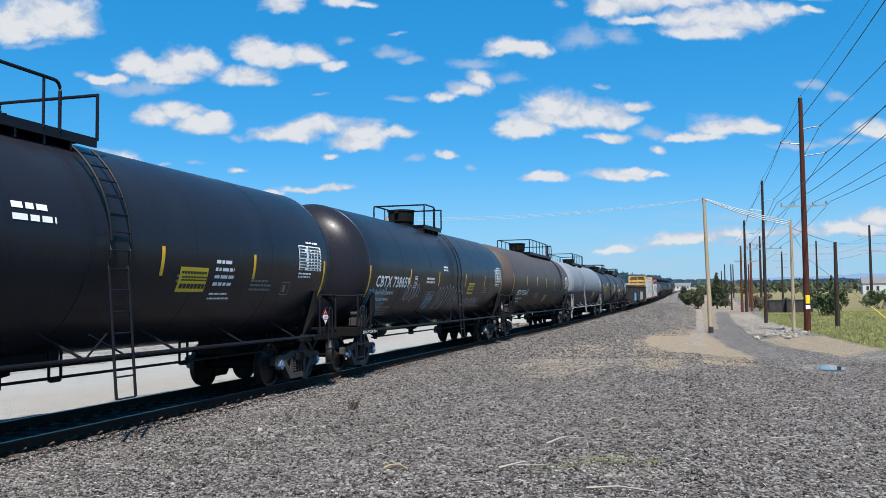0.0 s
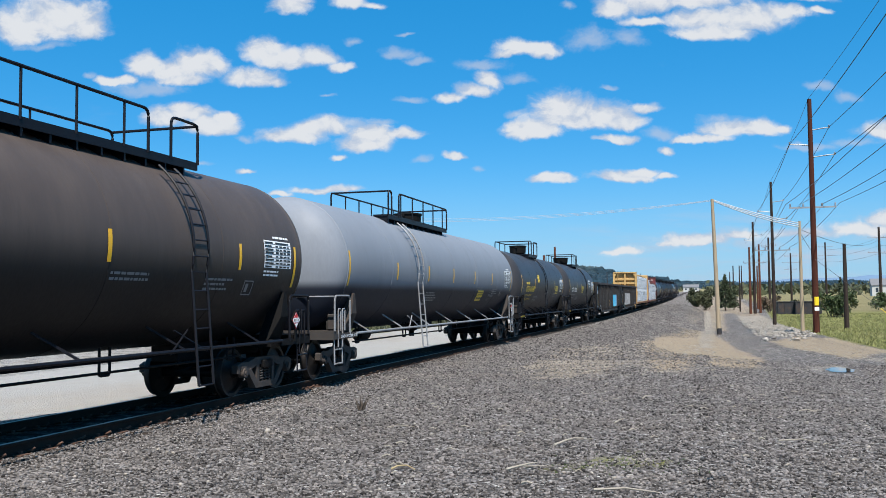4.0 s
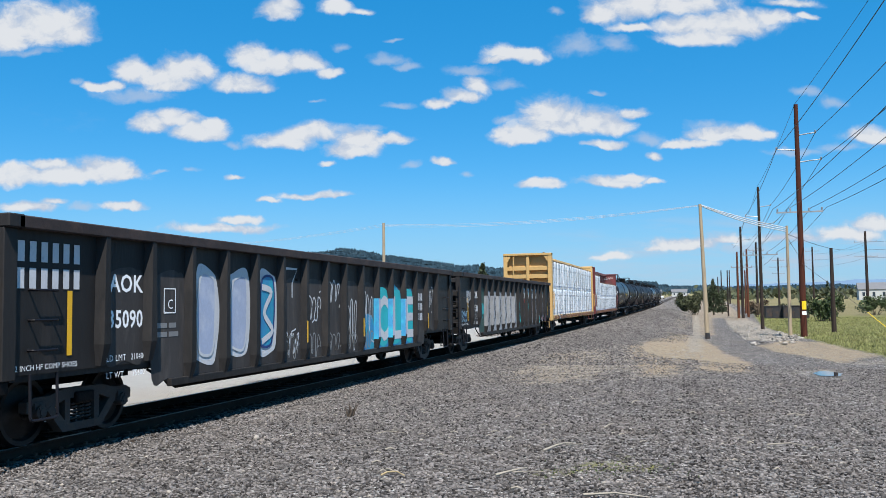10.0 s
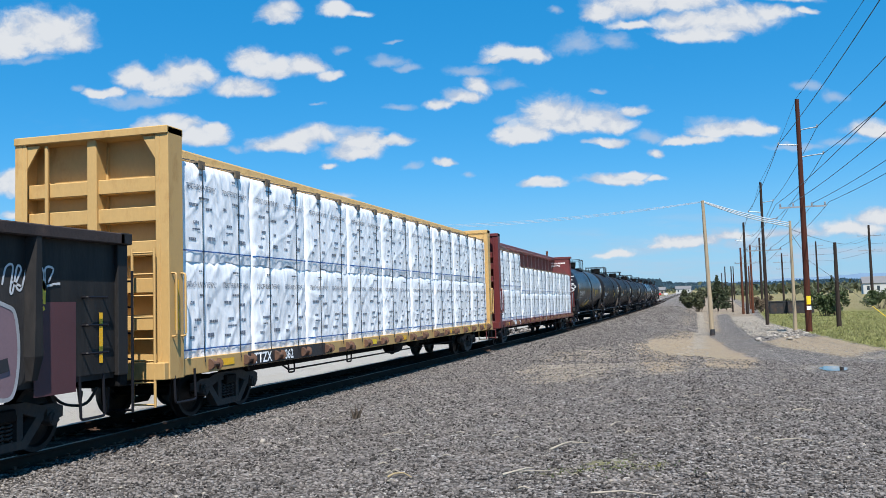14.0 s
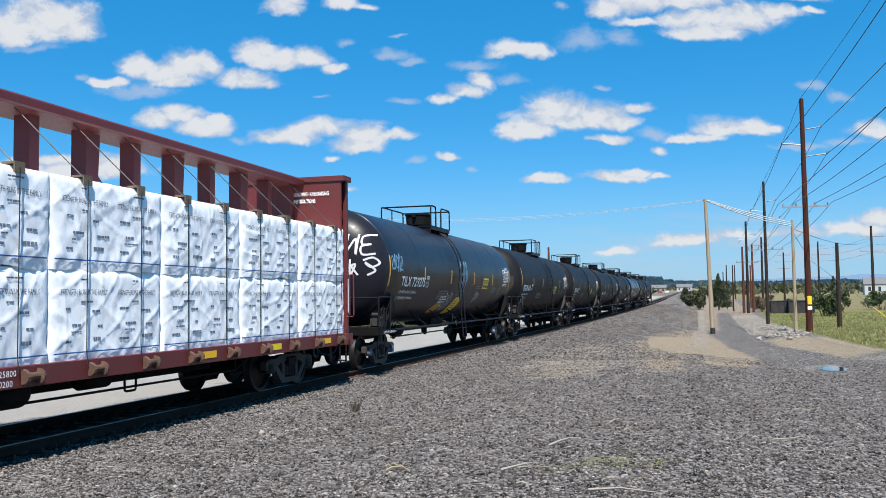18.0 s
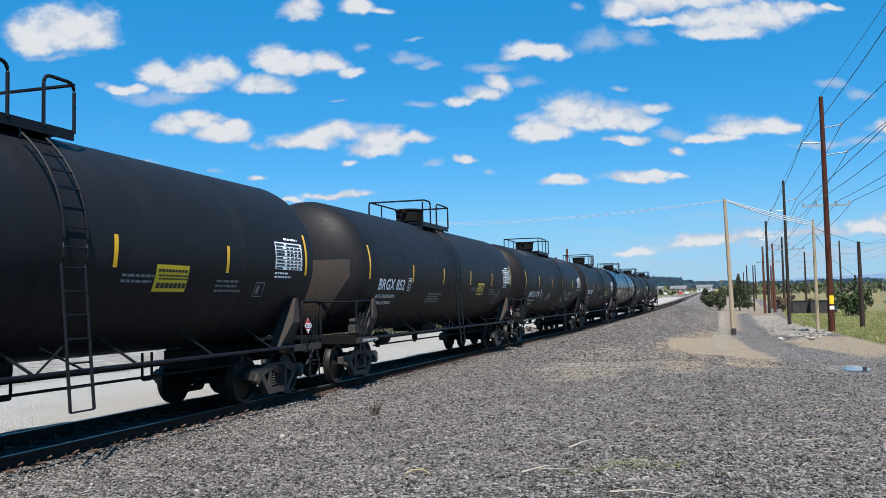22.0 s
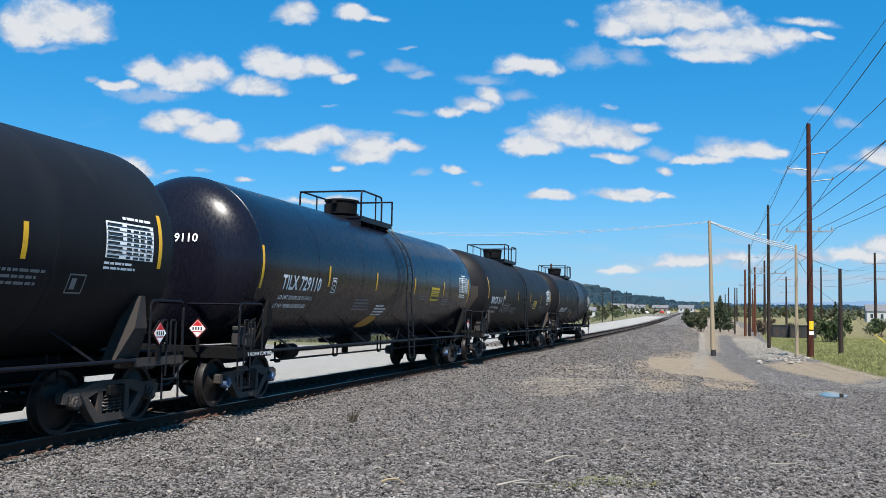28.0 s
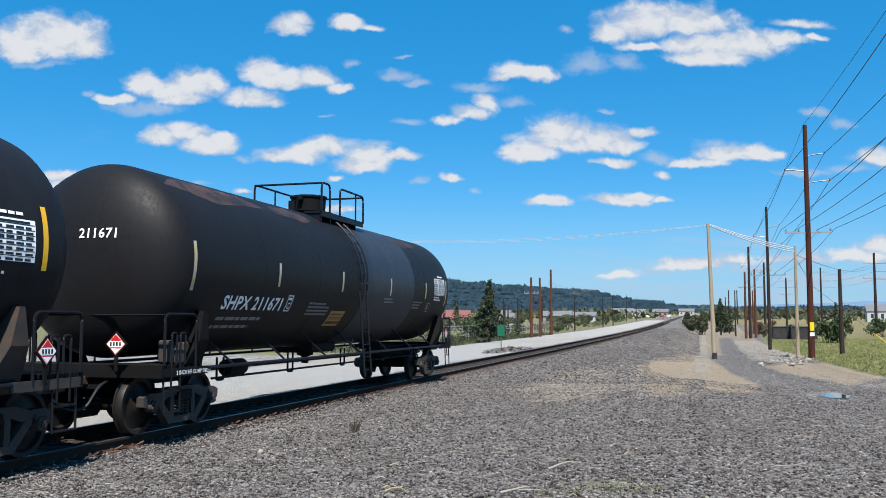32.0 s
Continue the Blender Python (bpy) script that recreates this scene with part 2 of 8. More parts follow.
def darker_below(m, z, band, below):
    """Blends a tank material into a darker colour below a soft wavering line at height z."""
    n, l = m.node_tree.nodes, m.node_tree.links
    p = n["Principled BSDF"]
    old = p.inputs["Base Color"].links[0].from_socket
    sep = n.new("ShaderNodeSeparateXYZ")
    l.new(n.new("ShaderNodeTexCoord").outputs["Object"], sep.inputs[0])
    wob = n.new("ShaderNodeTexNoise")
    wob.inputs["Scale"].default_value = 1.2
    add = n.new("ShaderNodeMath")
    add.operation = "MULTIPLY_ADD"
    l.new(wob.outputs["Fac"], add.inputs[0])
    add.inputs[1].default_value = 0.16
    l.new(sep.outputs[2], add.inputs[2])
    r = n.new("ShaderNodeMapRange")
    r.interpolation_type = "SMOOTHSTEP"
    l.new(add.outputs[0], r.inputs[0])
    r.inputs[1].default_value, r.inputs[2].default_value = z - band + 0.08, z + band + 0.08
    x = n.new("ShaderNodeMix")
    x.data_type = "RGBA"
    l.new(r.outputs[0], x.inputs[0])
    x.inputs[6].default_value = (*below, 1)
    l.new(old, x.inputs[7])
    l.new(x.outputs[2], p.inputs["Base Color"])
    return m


TANK = {
    "black": surface("gloss_black_paint", (0.0145, 0.0148, 0.0205), 0.33, vary=0.25, second=(0.024, 0.024, 0.030), patch=(0.5, 0.9), stretch=(1, 1.6, 0.3), bump=0.03, bump_scale=4, coat=0.03, spec=0.15),
    "satin": surface("satin_black_paint", (0.0118, 0.0116, 0.0134), 0.52, vary=0.25, second=(0.021, 0.020, 0.021), patch=(0.48, 0.85), stretch=(1, 1.6, 0.3), bump=0.05, bump_scale=4, spec=0.14),
    "grey": surface("weathered_charcoal_paint", (0.033, 0.0338, 0.0385), 0.42, vary=0.25, second=(0.050, 0.049, 0.051), patch=(0.5, 0.8), stretch=(1, 1.6, 0.3), bump=0.06, bump_scale=4, spec=0.15),
    "brown": darker_below(surface("brown_darker_below", (0.066, 0.0517, 0.0451), 0.50, vary=0.25, second=(0.0935, 0.0726, 0.0605), patch=(0.45, 0.8), stretch=(1, 1.6, 0.3), bump=0.06, bump_scale=4, spec=0.25), 2.42, 0.42, (0.013, 0.011, 0.011)),
    "white": darker_below(surface("pale_grey_over_navy_paint", (0.185, 0.203, 0.232), 0.50, vary=0.10, second=(0.150, 0.163, 0.185), patch=(0.52, 0.85), stretch=(1, 1.6, 0.3), bump=0.03, bump_scale=4, spec=0.14), 2.18, 0.12, (0.017, 0.021, 0.032)),
    "shiny": surface("polished_black_paint", (0.007, 0.007, 0.013), 0.27, vary=0.3, second=(0.012, 0.012, 0.016), patch=(0.55, 0.9), stretch=(1, 1.6, 0.3), bump=0.02, bump_scale=4, coat=0.06, spec=0.24),
    "rusty": surface("rust_topped_black_paint", (0.0115, 0.0112, 0.0125), 0.52, vary=0.25, second=(0.020, 0.017, 0.016), patch=(0.56, 0.72), patch_scale=0.9, stretch=(1, 0.7, 0.5), bump=0.06, bump_scale=4, spec=0.14)}
STEEL = surface("dark_underframe_steel", (0.007, 0.0068, 0.007), 0.7, vary=0.4, second=(0.018, 0.013, 0.011), patch=(0.58, 0.8), patch_scale=3, bump=0.3, bump_scale=30, spec=0.12)
CAST = surface("cast_truck_steel", (0.050, 0.044, 0.041), 0.65, vary=0.4, second=(0.085, 0.060, 0.046), patch=(0.52, 0.75), patch_scale=4, bump=0.35, bump_scale=35, spec=0.2)
GREY_STEEL = surface("grey_weathered_bracket", (0.042, 0.038, 0.036), 0.65, vary=0.3, second=(0.075, 0.048, 0.034), patch=(0.48, 0.7), patch_scale=2.5, bump=0.25, spec=0.2)
SHIELD = surface("dusty_primed_plate", (0.036, 0.031, 0.028), 0.6, vary=0.25, second=(0.060, 0.041, 0.029), patch=(0.46, 0.72), patch_scale=1.4, stretch=(1, 1, 0.6), bump=0.1, bump_scale=12, spec=0.2)
RUSTY = surface("rusted_steel", (0.115, 0.062, 0.042), 0.75, 0.2, vary=0.4, second=(0.032, 0.0224, 0.0192), bump=0.4, bump_scale=40)
TREAD = surface("worn_wheel_steel", (0.014, 0.012, 0.0115), 0.5, 0.15, vary=0.3, second=(0.03, 0.026, 0.024), patch=(0.5, 0.7), patch_scale=5, bump=0.1, spec=0.25)
RUST_BLOOM = surface("thin_rust_bloom", (0.052, 0.025, 0.017), 0.6, vary=0.4, second=(0.00768, 0.0064, 0.0064), patch=(0.42, 0.6), patch_scale=3.5, stretch=(1, 0.8, 1), bump=0.1)
RAIL_TOP = surface("polished_rail_head", (0.192, 0.1856, 0.1792), 0.42, 0.9, vary=0.12, bump=0.05)
RAIL_SIDE = surface("rusty_rail_web", (0.045, 0.028, 0.021), 0.85, vary=0.3, second=(0.0288, 0.02112, 0.01792), bump=0.25, spec=0.05)
PIPE = surface("black_handrail_paint", (0.007, 0.007, 0.010), 0.45, vary=0.3, bump=0.05, spec=0.2)
PALE_PIPE = surface("pale_grey_handrail", (0.22, 0.23, 0.245), 0.45, vary=0.2, second=(0.15, 0.12, 0.1), bump=0.05)
TAPE = surface("yellow_reflective_tape", (0.782, 0.425, 0.01275), 0.35, vary=0.12, second=(0.425, 0.255, 0.0425), patch=(0.6, 0.8), patch_scale=6, bump=0.05)
OLD_TAPE = surface("worn_reflective_tape", (0.46, 0.40, 0.30), 0.45, vary=0.25, second=(0.5, 0.36, 0.05), patch=(0.5, 0.6), patch_scale=5, bump=0.05)
LETTER = surface("white_stencil_paint", (0.92, 0.92, 0.91), 0.6, vary=0.15, second=(0.6, 0.6, 0.6), patch=(0.62, 0.76), patch_scale=9, bump=0.0)
FAINT = surface("dusty_stencil_paint", (0.21, 0.21, 0.21), 0.6, vary=0.25, bump=0.0)
LETTER_Y = surface("yellow_stencil_paint", (0.72, 0.50, 0.04), 0.55, vary=0.15, bump=0.0)
LABEL_Y = surface("yellow_decal", (0.748, 0.527, 0.017), 0.4, vary=0.08, bump=0.0)
LABEL_O = surface("orange_decal", (0.448, 0.2304, 0.032), 0.45, vary=0.12, bump=0.0)
BLACK = surface("black_print", (0.012, 0.012, 0.012), 0.5, vary=0.2, bump=0.0)
RED = surface("placard_red", (0.55, 0.012, 0.015), 0.45, vary=0.12, bump=0.0)
BLUE_CAP = surface("blue_bearing_cap", (0.09, 0.15, 0.27), 0.4, 0.2, vary=0.3, second=(0.16, 0.13, 0.11), patch=(0.5, 0.7), patch_scale=9, bump=0.1)
GOND = surface("weathered_black_gondola_paint", (0.019, 0.0178, 0.0178), 0.55, vary=0.35, second=(0.040, 0.034, 0.031), patch=(0.50, 0.74), patch_scale=1.8, stretch=(1, 1.4, 0.35), bump=0.3, bump_scale=6, spec=0.2)
CHORD = surface("scuffed_brown_black_chord", (0.040, 0.031, 0.030), 0.65, vary=0.4, second=(0.075, 0.052, 0.045), patch=(0.5, 0.7), patch_scale=2.5, bump=0.35, bump_scale=12, spec=0.2)
YELLOW = surface("faded_yellow_car_paint", (0.46, 0.295, 0.115), 0.55, vary=0.12, second=(0.30, 0.15, 0.045), patch=(0.57, 0.75), patch_scale=2.2, stretch=(1, 1, 0.5), bump=0.15, bump_scale=12, spec=0.3)
OXIDE = surface("oxide_red_car_paint", (0.1105, 0.017, 0.017), 0.5, vary=0.2, second=(0.085, 0.0255, 0.02125), patch=(0.5, 0.72), patch_scale=2.5, stretch=(1, 1, 0.5), bump=0.15, bump_scale=12)
WOOD_DECK = surface("weathered_deck_wood", (0.128, 0.096, 0.064), 0.8, vary=0.3, bump=0.4, bump_scale=20)
WRAP = surface("white_polythene_wrap", (0.86, 0.875, 0.90), 0.32, vary=0.05, second=(0.76, 0.79, 0.84), patch=(0.55, 0.75), patch_scale=2.0, stretch=(1, 1, 0.6), bump=0.35, bump_scale=9, spec=0.5)
WRAP_PRINT = surface("grey_blue_print_on_wrap", (0.13, 0.155, 0.20), 0.45, vary=0.2, bump=0.0)
WRAP_BLUE = surface("blue_band_on_wrap", (0.02, 0.09, 0.30), 0.45, vary=0.2, bump=0.0)
TEAL = surface("teal_spray_paint", (0.02, 0.42, 0.46), 0.6, vary=0.15, second=(0.01, 0.2, 0.24), patch=(0.6, 0.75), patch_scale=5, bump=0.1)
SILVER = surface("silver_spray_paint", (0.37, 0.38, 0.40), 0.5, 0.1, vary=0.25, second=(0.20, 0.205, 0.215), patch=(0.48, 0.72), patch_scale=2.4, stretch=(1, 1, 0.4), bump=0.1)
# darker copy of the silver, offsetting the sun on the rib flanks
FLANK_SILVER = surface("sun_toned_flank_silver_paint", (0.19, 0.195, 0.205), 0.55, 0.1, vary=0.3, second=(0.09, 0.09, 0.095), patch=(0.5, 0.72), patch_scale=4, stretch=(1, 1, 0.4), bump=0.1)
SPRAY_W = surface("white_spray_paint", (0.55, 0.56, 0.58), 0.6, vary=0.15, second=(0.3, 0.3, 0.3), patch=(0.6, 0.75), patch_scale=5, bump=0.1)
SPRAY_B = surface("blue_spray_paint", (0.03, 0.22, 0.42), 0.6, vary=0.3, second=(0.02, 0.35, 0.45), patch=(0.45, 0.65), patch_scale=3, bump=0.1)
SPRAY_N = surface("navy_spray_paint", (0.02, 0.045, 0.16), 0.6, vary=0.3, bump=0.1)
SPRAY_R = surface("dull_red_spray_paint", (0.22, 0.03, 0.03), 0.6, vary=0.2, bump=0.1)
SPRAY_P = surface("mauve_spray_paint", (0.20, 0.13, 0.15), 0.6, vary=0.2, bump=0.1)
SPRAY_L = surface("light_blue_spray_paint", (0.22, 0.40, 0.55), 0.6, vary=0.25, bump=0.05)
OUTLINE = surface("dark_spray_outline", (0.02, 0.02, 0.025), 0.6, vary=0.2, bump=0.05)
POLE_RED = surface("creosoted_pole_wood", (0.070, 0.022, 0.014), 0.85, vary=0.3, second=(0.030, 0.016, 0.013), patch=(0.45, 0.7), stretch=(3, 3, 0.15), patch_scale=3, bump=0.5, bump_scale=25, spec=0.15)
POLE_GREY = surface("dark_weathered_pole_wood", (0.030, 0.022, 0.019), 0.88, vary=0.35, second=(0.052, 0.038, 0.031), patch=(0.5, 0.7), stretch=(3, 3, 0.15), patch_scale=3, bump=0.5, bump_scale=25, spec=0.15)
POLE_PALE = surface("pale_pole_wood", (0.32, 0.255, 0.175), 0.85, vary=0.2, second=(0.19, 0.15, 0.11), patch=(0.52, 0.72), stretch=(3, 3, 0.15), patch_scale=3, bump=0.5, bump_scale=25, spec=0.2)
POLE_ORANGE = surface("orange_brown_pole_wood", (0.095, 0.036, 0.021), 0.85, vary=0.2, second=(0.075, 0.033, 0.021), patch=(0.5, 0.7), stretch=(3, 3, 0.15), patch_scale=3, bump=0.5, bump_scale=25, spec=0.15)
WIRE = surface("aluminium_wire", (0.064, 0.064, 0.0672), 0.5, 0.5, vary=0.1, bump=0.0)
WIRE_BRIGHT = surface("bright_new_wire", (0.50, 0.53, 0.56), 0.4, 0.1, vary=0.1, bump=0.0)
INSULATOR = surface("grey_porcelain", (0.25, 0.26, 0.28), 0.3, vary=0.1, bump=0.0)
TIE = surface("dark_creosote_tie", (0.036, 0.028, 0.023), 0.95, vary=0.35, second=(0.060, 0.050, 0.042), patch=(0.5, 0.7), stretch=(0.4, 4, 4), bump=0.6, bump_scale=25, per_object=0.25, spec=0.04)
STONES = surface("basalt_ballast_stone", (0.135, 0.123, 0.117), 0.9, vary=0.25, small=60, second=(0.215, 0.185, 0.16), patch=(0.60, 0.74), patch_scale=0.7, bump=0.4, bump_scale=90, island=0.85, spec=0.12)
PALE_STONE = surface("pale_limestone", (0.29, 0.26, 0.225), 0.9, vary=0.2, bump=0.4, bump_scale=40, island=0.3)
TWIG = surface("bleached_twig", (0.30, 0.265, 0.215), 0.85, vary=0.2, bump=0.3)
TWIG_Y = surface("straw_coloured_twig", (0.3328, 0.256, 0.1408), 0.85, vary=0.2, bump=0.3)
GREEN_SIGN = surface("green_sign_enamel", (0.0064, 0.1088, 0.0576), 0.45, vary=0.1, bump=0.0)
BARK = surface("tree_bark", (0.064, 0.048, 0.0352), 0.9, vary=0.3, stretch=(2, 2, 0.4), bump=0.6, bump_scale=20)
NEEDLE = surface("conifer_needles", (0.032, 0.0448, 0.01664), 0.75, vary=0.4, small=9, bump=0.0, island=0.45)
LEAF = surface("shrub_leaves", (0.040, 0.062, 0.018), 0.7, vary=0.4, small=9, bump=0.0, island=0.45)
LEAF_DULL = surface("olive_leaves", (0.048, 0.0544, 0.0224), 0.75, vary=0.35, small=9, bump=0.0, island=0.4)
GRASS = surface("spring_grass_blades", (0.175, 0.180, 0.060), 0.7, vary=0.3, small=3, second=(0.2176, 0.192, 0.0832), patch=(0.5, 0.7), patch_scale=0.25, bump=0.0, island=0.4)
# aerial haze is mixed into the forest's bluish base colour
FOREST = surface("haze_tinted_far_forest", (0.018, 0.036, 0.050), 0.95, vary=0.4, big=0.02, small=0.12, second=(0.065, 0.085, 0.085), patch=(0.56, 0.68), patch_scale=0.008, bump=0.0, island=0.4, spec=0.05)
# the mountain's blue is air haze put into its colour
MOUNTAIN = surface("haze_blue_far_mountain", (0.13, 0.20, 0.29), 1.0, vary=0.08, big=0.001, small=0.01, bump=0.0, spec=0.0)
WALL_W = surface("white_wall_paint", (0.4224, 0.4224, 0.4096), 0.8, vary=0.08, bump=0.0)
WALL_T = surface("tan_wall_paint", (0.2688, 0.2304, 0.1856), 0.8, vary=0.1, bump=0.0)
ROOF_R = surface("red_metal_roof", (0.19, 0.075, 0.062), 0.6, vary=0.15, bump=0.0)
ROOF_G = surface("grey_roof", (0.1408, 0.1408, 0.1472), 0.7, vary=0.15, bump=0.0)
GLASS = surface("dark_window_glass", (0.03, 0.04, 0.05), 0.08, vary=0.1, bump=0.0)
BIN = surface("dark_container_paint", (0.0192, 0.0192, 0.02176), 0.6, vary=0.3, second=(0.0576, 0.032, 0.0192), bump=0.2)
CAR_W = surface("white_car_paint", (0.448, 0.448, 0.448), 0.25, vary=0.05, bump=0.0, coat=0.5)
CAR_R = surface("red_car_paint", (0.35, 0.02, 0.02), 0.25, vary=0.05, bump=0.0, coat=0.5)


# ---------------------------------------------------------------- mesh helpers
def part(name, bm, material, parent=None, label="", smooth=False):
    """Links a bmesh as one mesh object under a thing or a part."""
    me = bpy.data.meshes.new(name)
    bm.to_mesh(me)
    bm.free()
    if smooth:
        me.shade_smooth()
    me.materials.append(material)
    ob = new(name, me)
    ob.parent = parent
    if label:
        ob["label"] = label
    return ob


def thing(name, label, category, group="", kind=""):
    return tagged(new(name), label, category, group, kind)


def box(bm, x0, x1, y0, y1, z0, z1, bevel=0.0):
    vs = [bm.verts.new(p) for p in ((x0, y0, z0), (x1, y0, z0), (x1, y1, z0), (x0, y1, z0), (x0, y0, z1), (x1, y0, z1), (x1, y1, z1), (x0, y1, z1))]
    fs = [bm.faces.new([vs[i] for i in q]) for q in ((3, 2, 1, 0), (4, 5, 6, 7), (0, 1, 5, 4), (1, 2, 6, 5), (2, 3, 7, 6), (3, 0, 4, 7))]
    if bevel:
        edges = {e for f in fs for e in f.edges}
        bmesh.ops.bevel(bm, geom=list(edges), offset=bevel, segments=1, affect="EDGES")
    return bm


def boxes(*rows, bevel=0.0):
    bm = bmesh.new()
    for r in rows:
        box(bm, *r, bevel=bevel)
    return bm


def tube(bm, pts, r, seg=6, closed=False, cap=True):
    """A round bar along a polyline."""
    pts = [Vector(p) for p in pts]
    rings = []
    count = len(pts)
    for i, p in enumerate(pts):
        if closed:
            d = (pts[(i + 1) % count] - pts[i - 1])
        else:
            d = pts[min(i + 1, count - 1)] - pts[max(i - 1, 0)]
        d.normalize()
        side = d.cross(Vector((0, 0, 1)))
        if side.length < 0.05:
            side = d.cross(Vector((1, 0, 0)))
        side.normalize()
        up = side.cross(d)
        rad = r[i] if isinstance(r, (list, tuple)) else r
        rings.append([bm.verts.new(p + (side * math.cos(a) + up * math.sin(a)) * rad) for a in (2 * math.pi * k / seg for k in range(seg))])
    spans = count if closed else count - 1
    for i in range(spans):
        a, b = rings[i], rings[(i + 1) % count]
        for k in range(seg):
            bm.faces.new((a[k], a[(k + 1) % seg], b[(k + 1) % seg], b[k]))
    if cap and not closed:
        bm.faces.new(rings[0][::-1])
        bm.faces.new(rings[-1])
    return bm


def arc(points, radius=0.12, steps=4):
    """Rounds the inner corners of a polyline."""
    pts = [Vector(p) for p in points]
    out = [pts[0]]
    for a, b, c in zip(pts, pts[1:], pts[2:]):
        u, v = (a - b), (c - b)
        r = min(radius, u.length / 2, v.length / 2)
        s, e = b + u.normalized() * r, b + v.normalized() * r
        for k in range(steps + 1):
            t = k / steps
            out.append(s * (1 - t) ** 2 + b * 2 * t * (1 - t) + e * t ** 2)
    out.append(pts[-1])
    return out


def lathe(bm, profile, axis="Y", seg=32, centre=(0, 0, 0), close=True):
    """Turns a profile of (radius, along) rows about an axis."""
    rings = []
    c = Vector(centre)
    for r, h in profile:
        if r < 1e-5:
            rings.append([bm.verts.new(c + Vector({"X": (h, 0, 0), "Y": (0, h, 0), "Z": (0, 0, h)}[axis]))])
            continue
        ring = []
        for k in range(seg):
            a = 2 * math.pi * k / seg
            u, v = r * math.cos(a), r * math.sin(a)
            ring.append(bm.verts.new(c + Vector({"X": (h, u, v), "Y": (u, h, v), "Z": (u, v, h)}[axis])))
        rings.append(ring)
    for a, b in zip(rings, rings[1:]):
        for k in range(seg):
            j = (k + 1) % seg
            if len(a) == 1 and len(b) > 1:
                bm.faces.new((a[0], b[k], b[j]))
            elif len(b) == 1 and len(a) > 1:
                bm.faces.new((a[k], a[j], b[0]))
            elif len(a) > 1:
                bm.faces.new((a[k], a[j], b[j], b[k]))
    if close:
        bmesh.ops.recalc_face_normals(bm, faces=bm.faces)
    return bm


def slab(bm, outline, x0, x1):
    """A plate: an outline in (y, z), extruded across x."""
    a = [bm.verts.new((x0, y, z)) for y, z in outline]
    b = [bm.verts.new((x1, y, z)) for y, z in outline]
    count = len(outline)
    bm.faces.new(a[::-1])
    bm.faces.new(b)
    for i in range(count):
        j = (i + 1) % count
        bm.faces.new((a[i], a[j], b[j], b[i]))
    bmesh.ops.recalc_face_normals(bm, faces=bm.faces)
    return bm


def mesh_from(name, verts, faces, material, parent=None, smooth=False):
    me = bpy.data.meshes.new(name)
    me.from_pydata(verts, [], faces)
    if smooth:
        me.shade_smooth()
    me.materials.append(material)
    ob = new(name, me)
    ob.parent = parent
    return ob


def text_bmesh(words, size, spacing=1.0, bold=0.0):
    """Flat lettering in the (x, y) plane, with its lower left corner at the origin."""
    cu = bpy.data.curves.new("lettering", "FONT")
    cu.body, cu.size, cu.space_character, cu.offset, cu.resolution_u = words, size, spacing, bold, 2
    ob = bpy.data.objects.new("lettering", cu)
    me = bpy.data.meshes.new_from_object(ob)
    bpy.data.objects.remove(ob)
    bm = bmesh.new()
    bm.from_mesh(me)
    bpy.data.meshes.remove(me)
    return bm


def zt(y):
    """The railway's gentle sag: level near the viewer, climbing far off."""
    y = max(y, 0.0)
    return 2.5e-5 * y * y if y < 250 else 1.5625 + 0.0125 * (y - 250)


def smooth(a, b, v):
    t = min(1.0, max(0.0, (v - a) / (b - a)))
    return t * t * (3 - 2 * t)


def lerp_rows(rows, v):
    if v <= rows[0][0]:
        return rows[0][1]
    for (a, p), (b, q) in zip(rows, rows[1:]):
        if v <= b:
            return p + (q - p) * (v - a) / (b - a)
    return rows[-1][1]


def low_right(y):
    """How far the service path lies below the rails."""
    return -0.5 - 0.12 * smooth(34, 48, y) - 0.68 * smooth(60, 105, y)


PUDDLE_Z = -0.42


def ground_z(x, y):
    xr = x - TX
    rise = zt(y)
    if xr < 0:
        z = lerp_rows([(-60, -0.9), (-13, -0.5), (-10, -0.36), (-3.2, -0.34), (-2.4, -0.30), (-1.6, -0.178), (0, -0.178)], xr)
    else:
        near = lerp_rows([(0, -0.178), (1.7, -0.178), (5, -0.14), (9.4, -0.02), (12, -0.2), (14, -0.42), (20, -0.5)], xr)
        deep = low_right(y)
        crest = 6.0 + 0.4 * math.sin(y * 0.11)
        far = lerp_rows([(0, -0.178), (1.7, -0.178), (crest, -0.13), (crest + 2.8, deep), (200, deep)], xr)
        m = smooth(22, 46, y + 1.2 * math.sin(x * 0.9))
        z = near + (far - near) * m
    if abs(xr) > 1.7 and y < 200:
        z += 0.045 * noise.noise(Vector((x * 0.35, y * 0.35, 0))) + 0.02 * noise.noise(Vector((x * 1.3, y * 1.3, 4)))
    d = math.hypot(x - 3.85, (y - 29.2) * 0.5)
    if d < 2.2:
        k = smooth(2.2, 1.1, d)
        z += (PUDDLE_Z - z) * k
    return z + rise

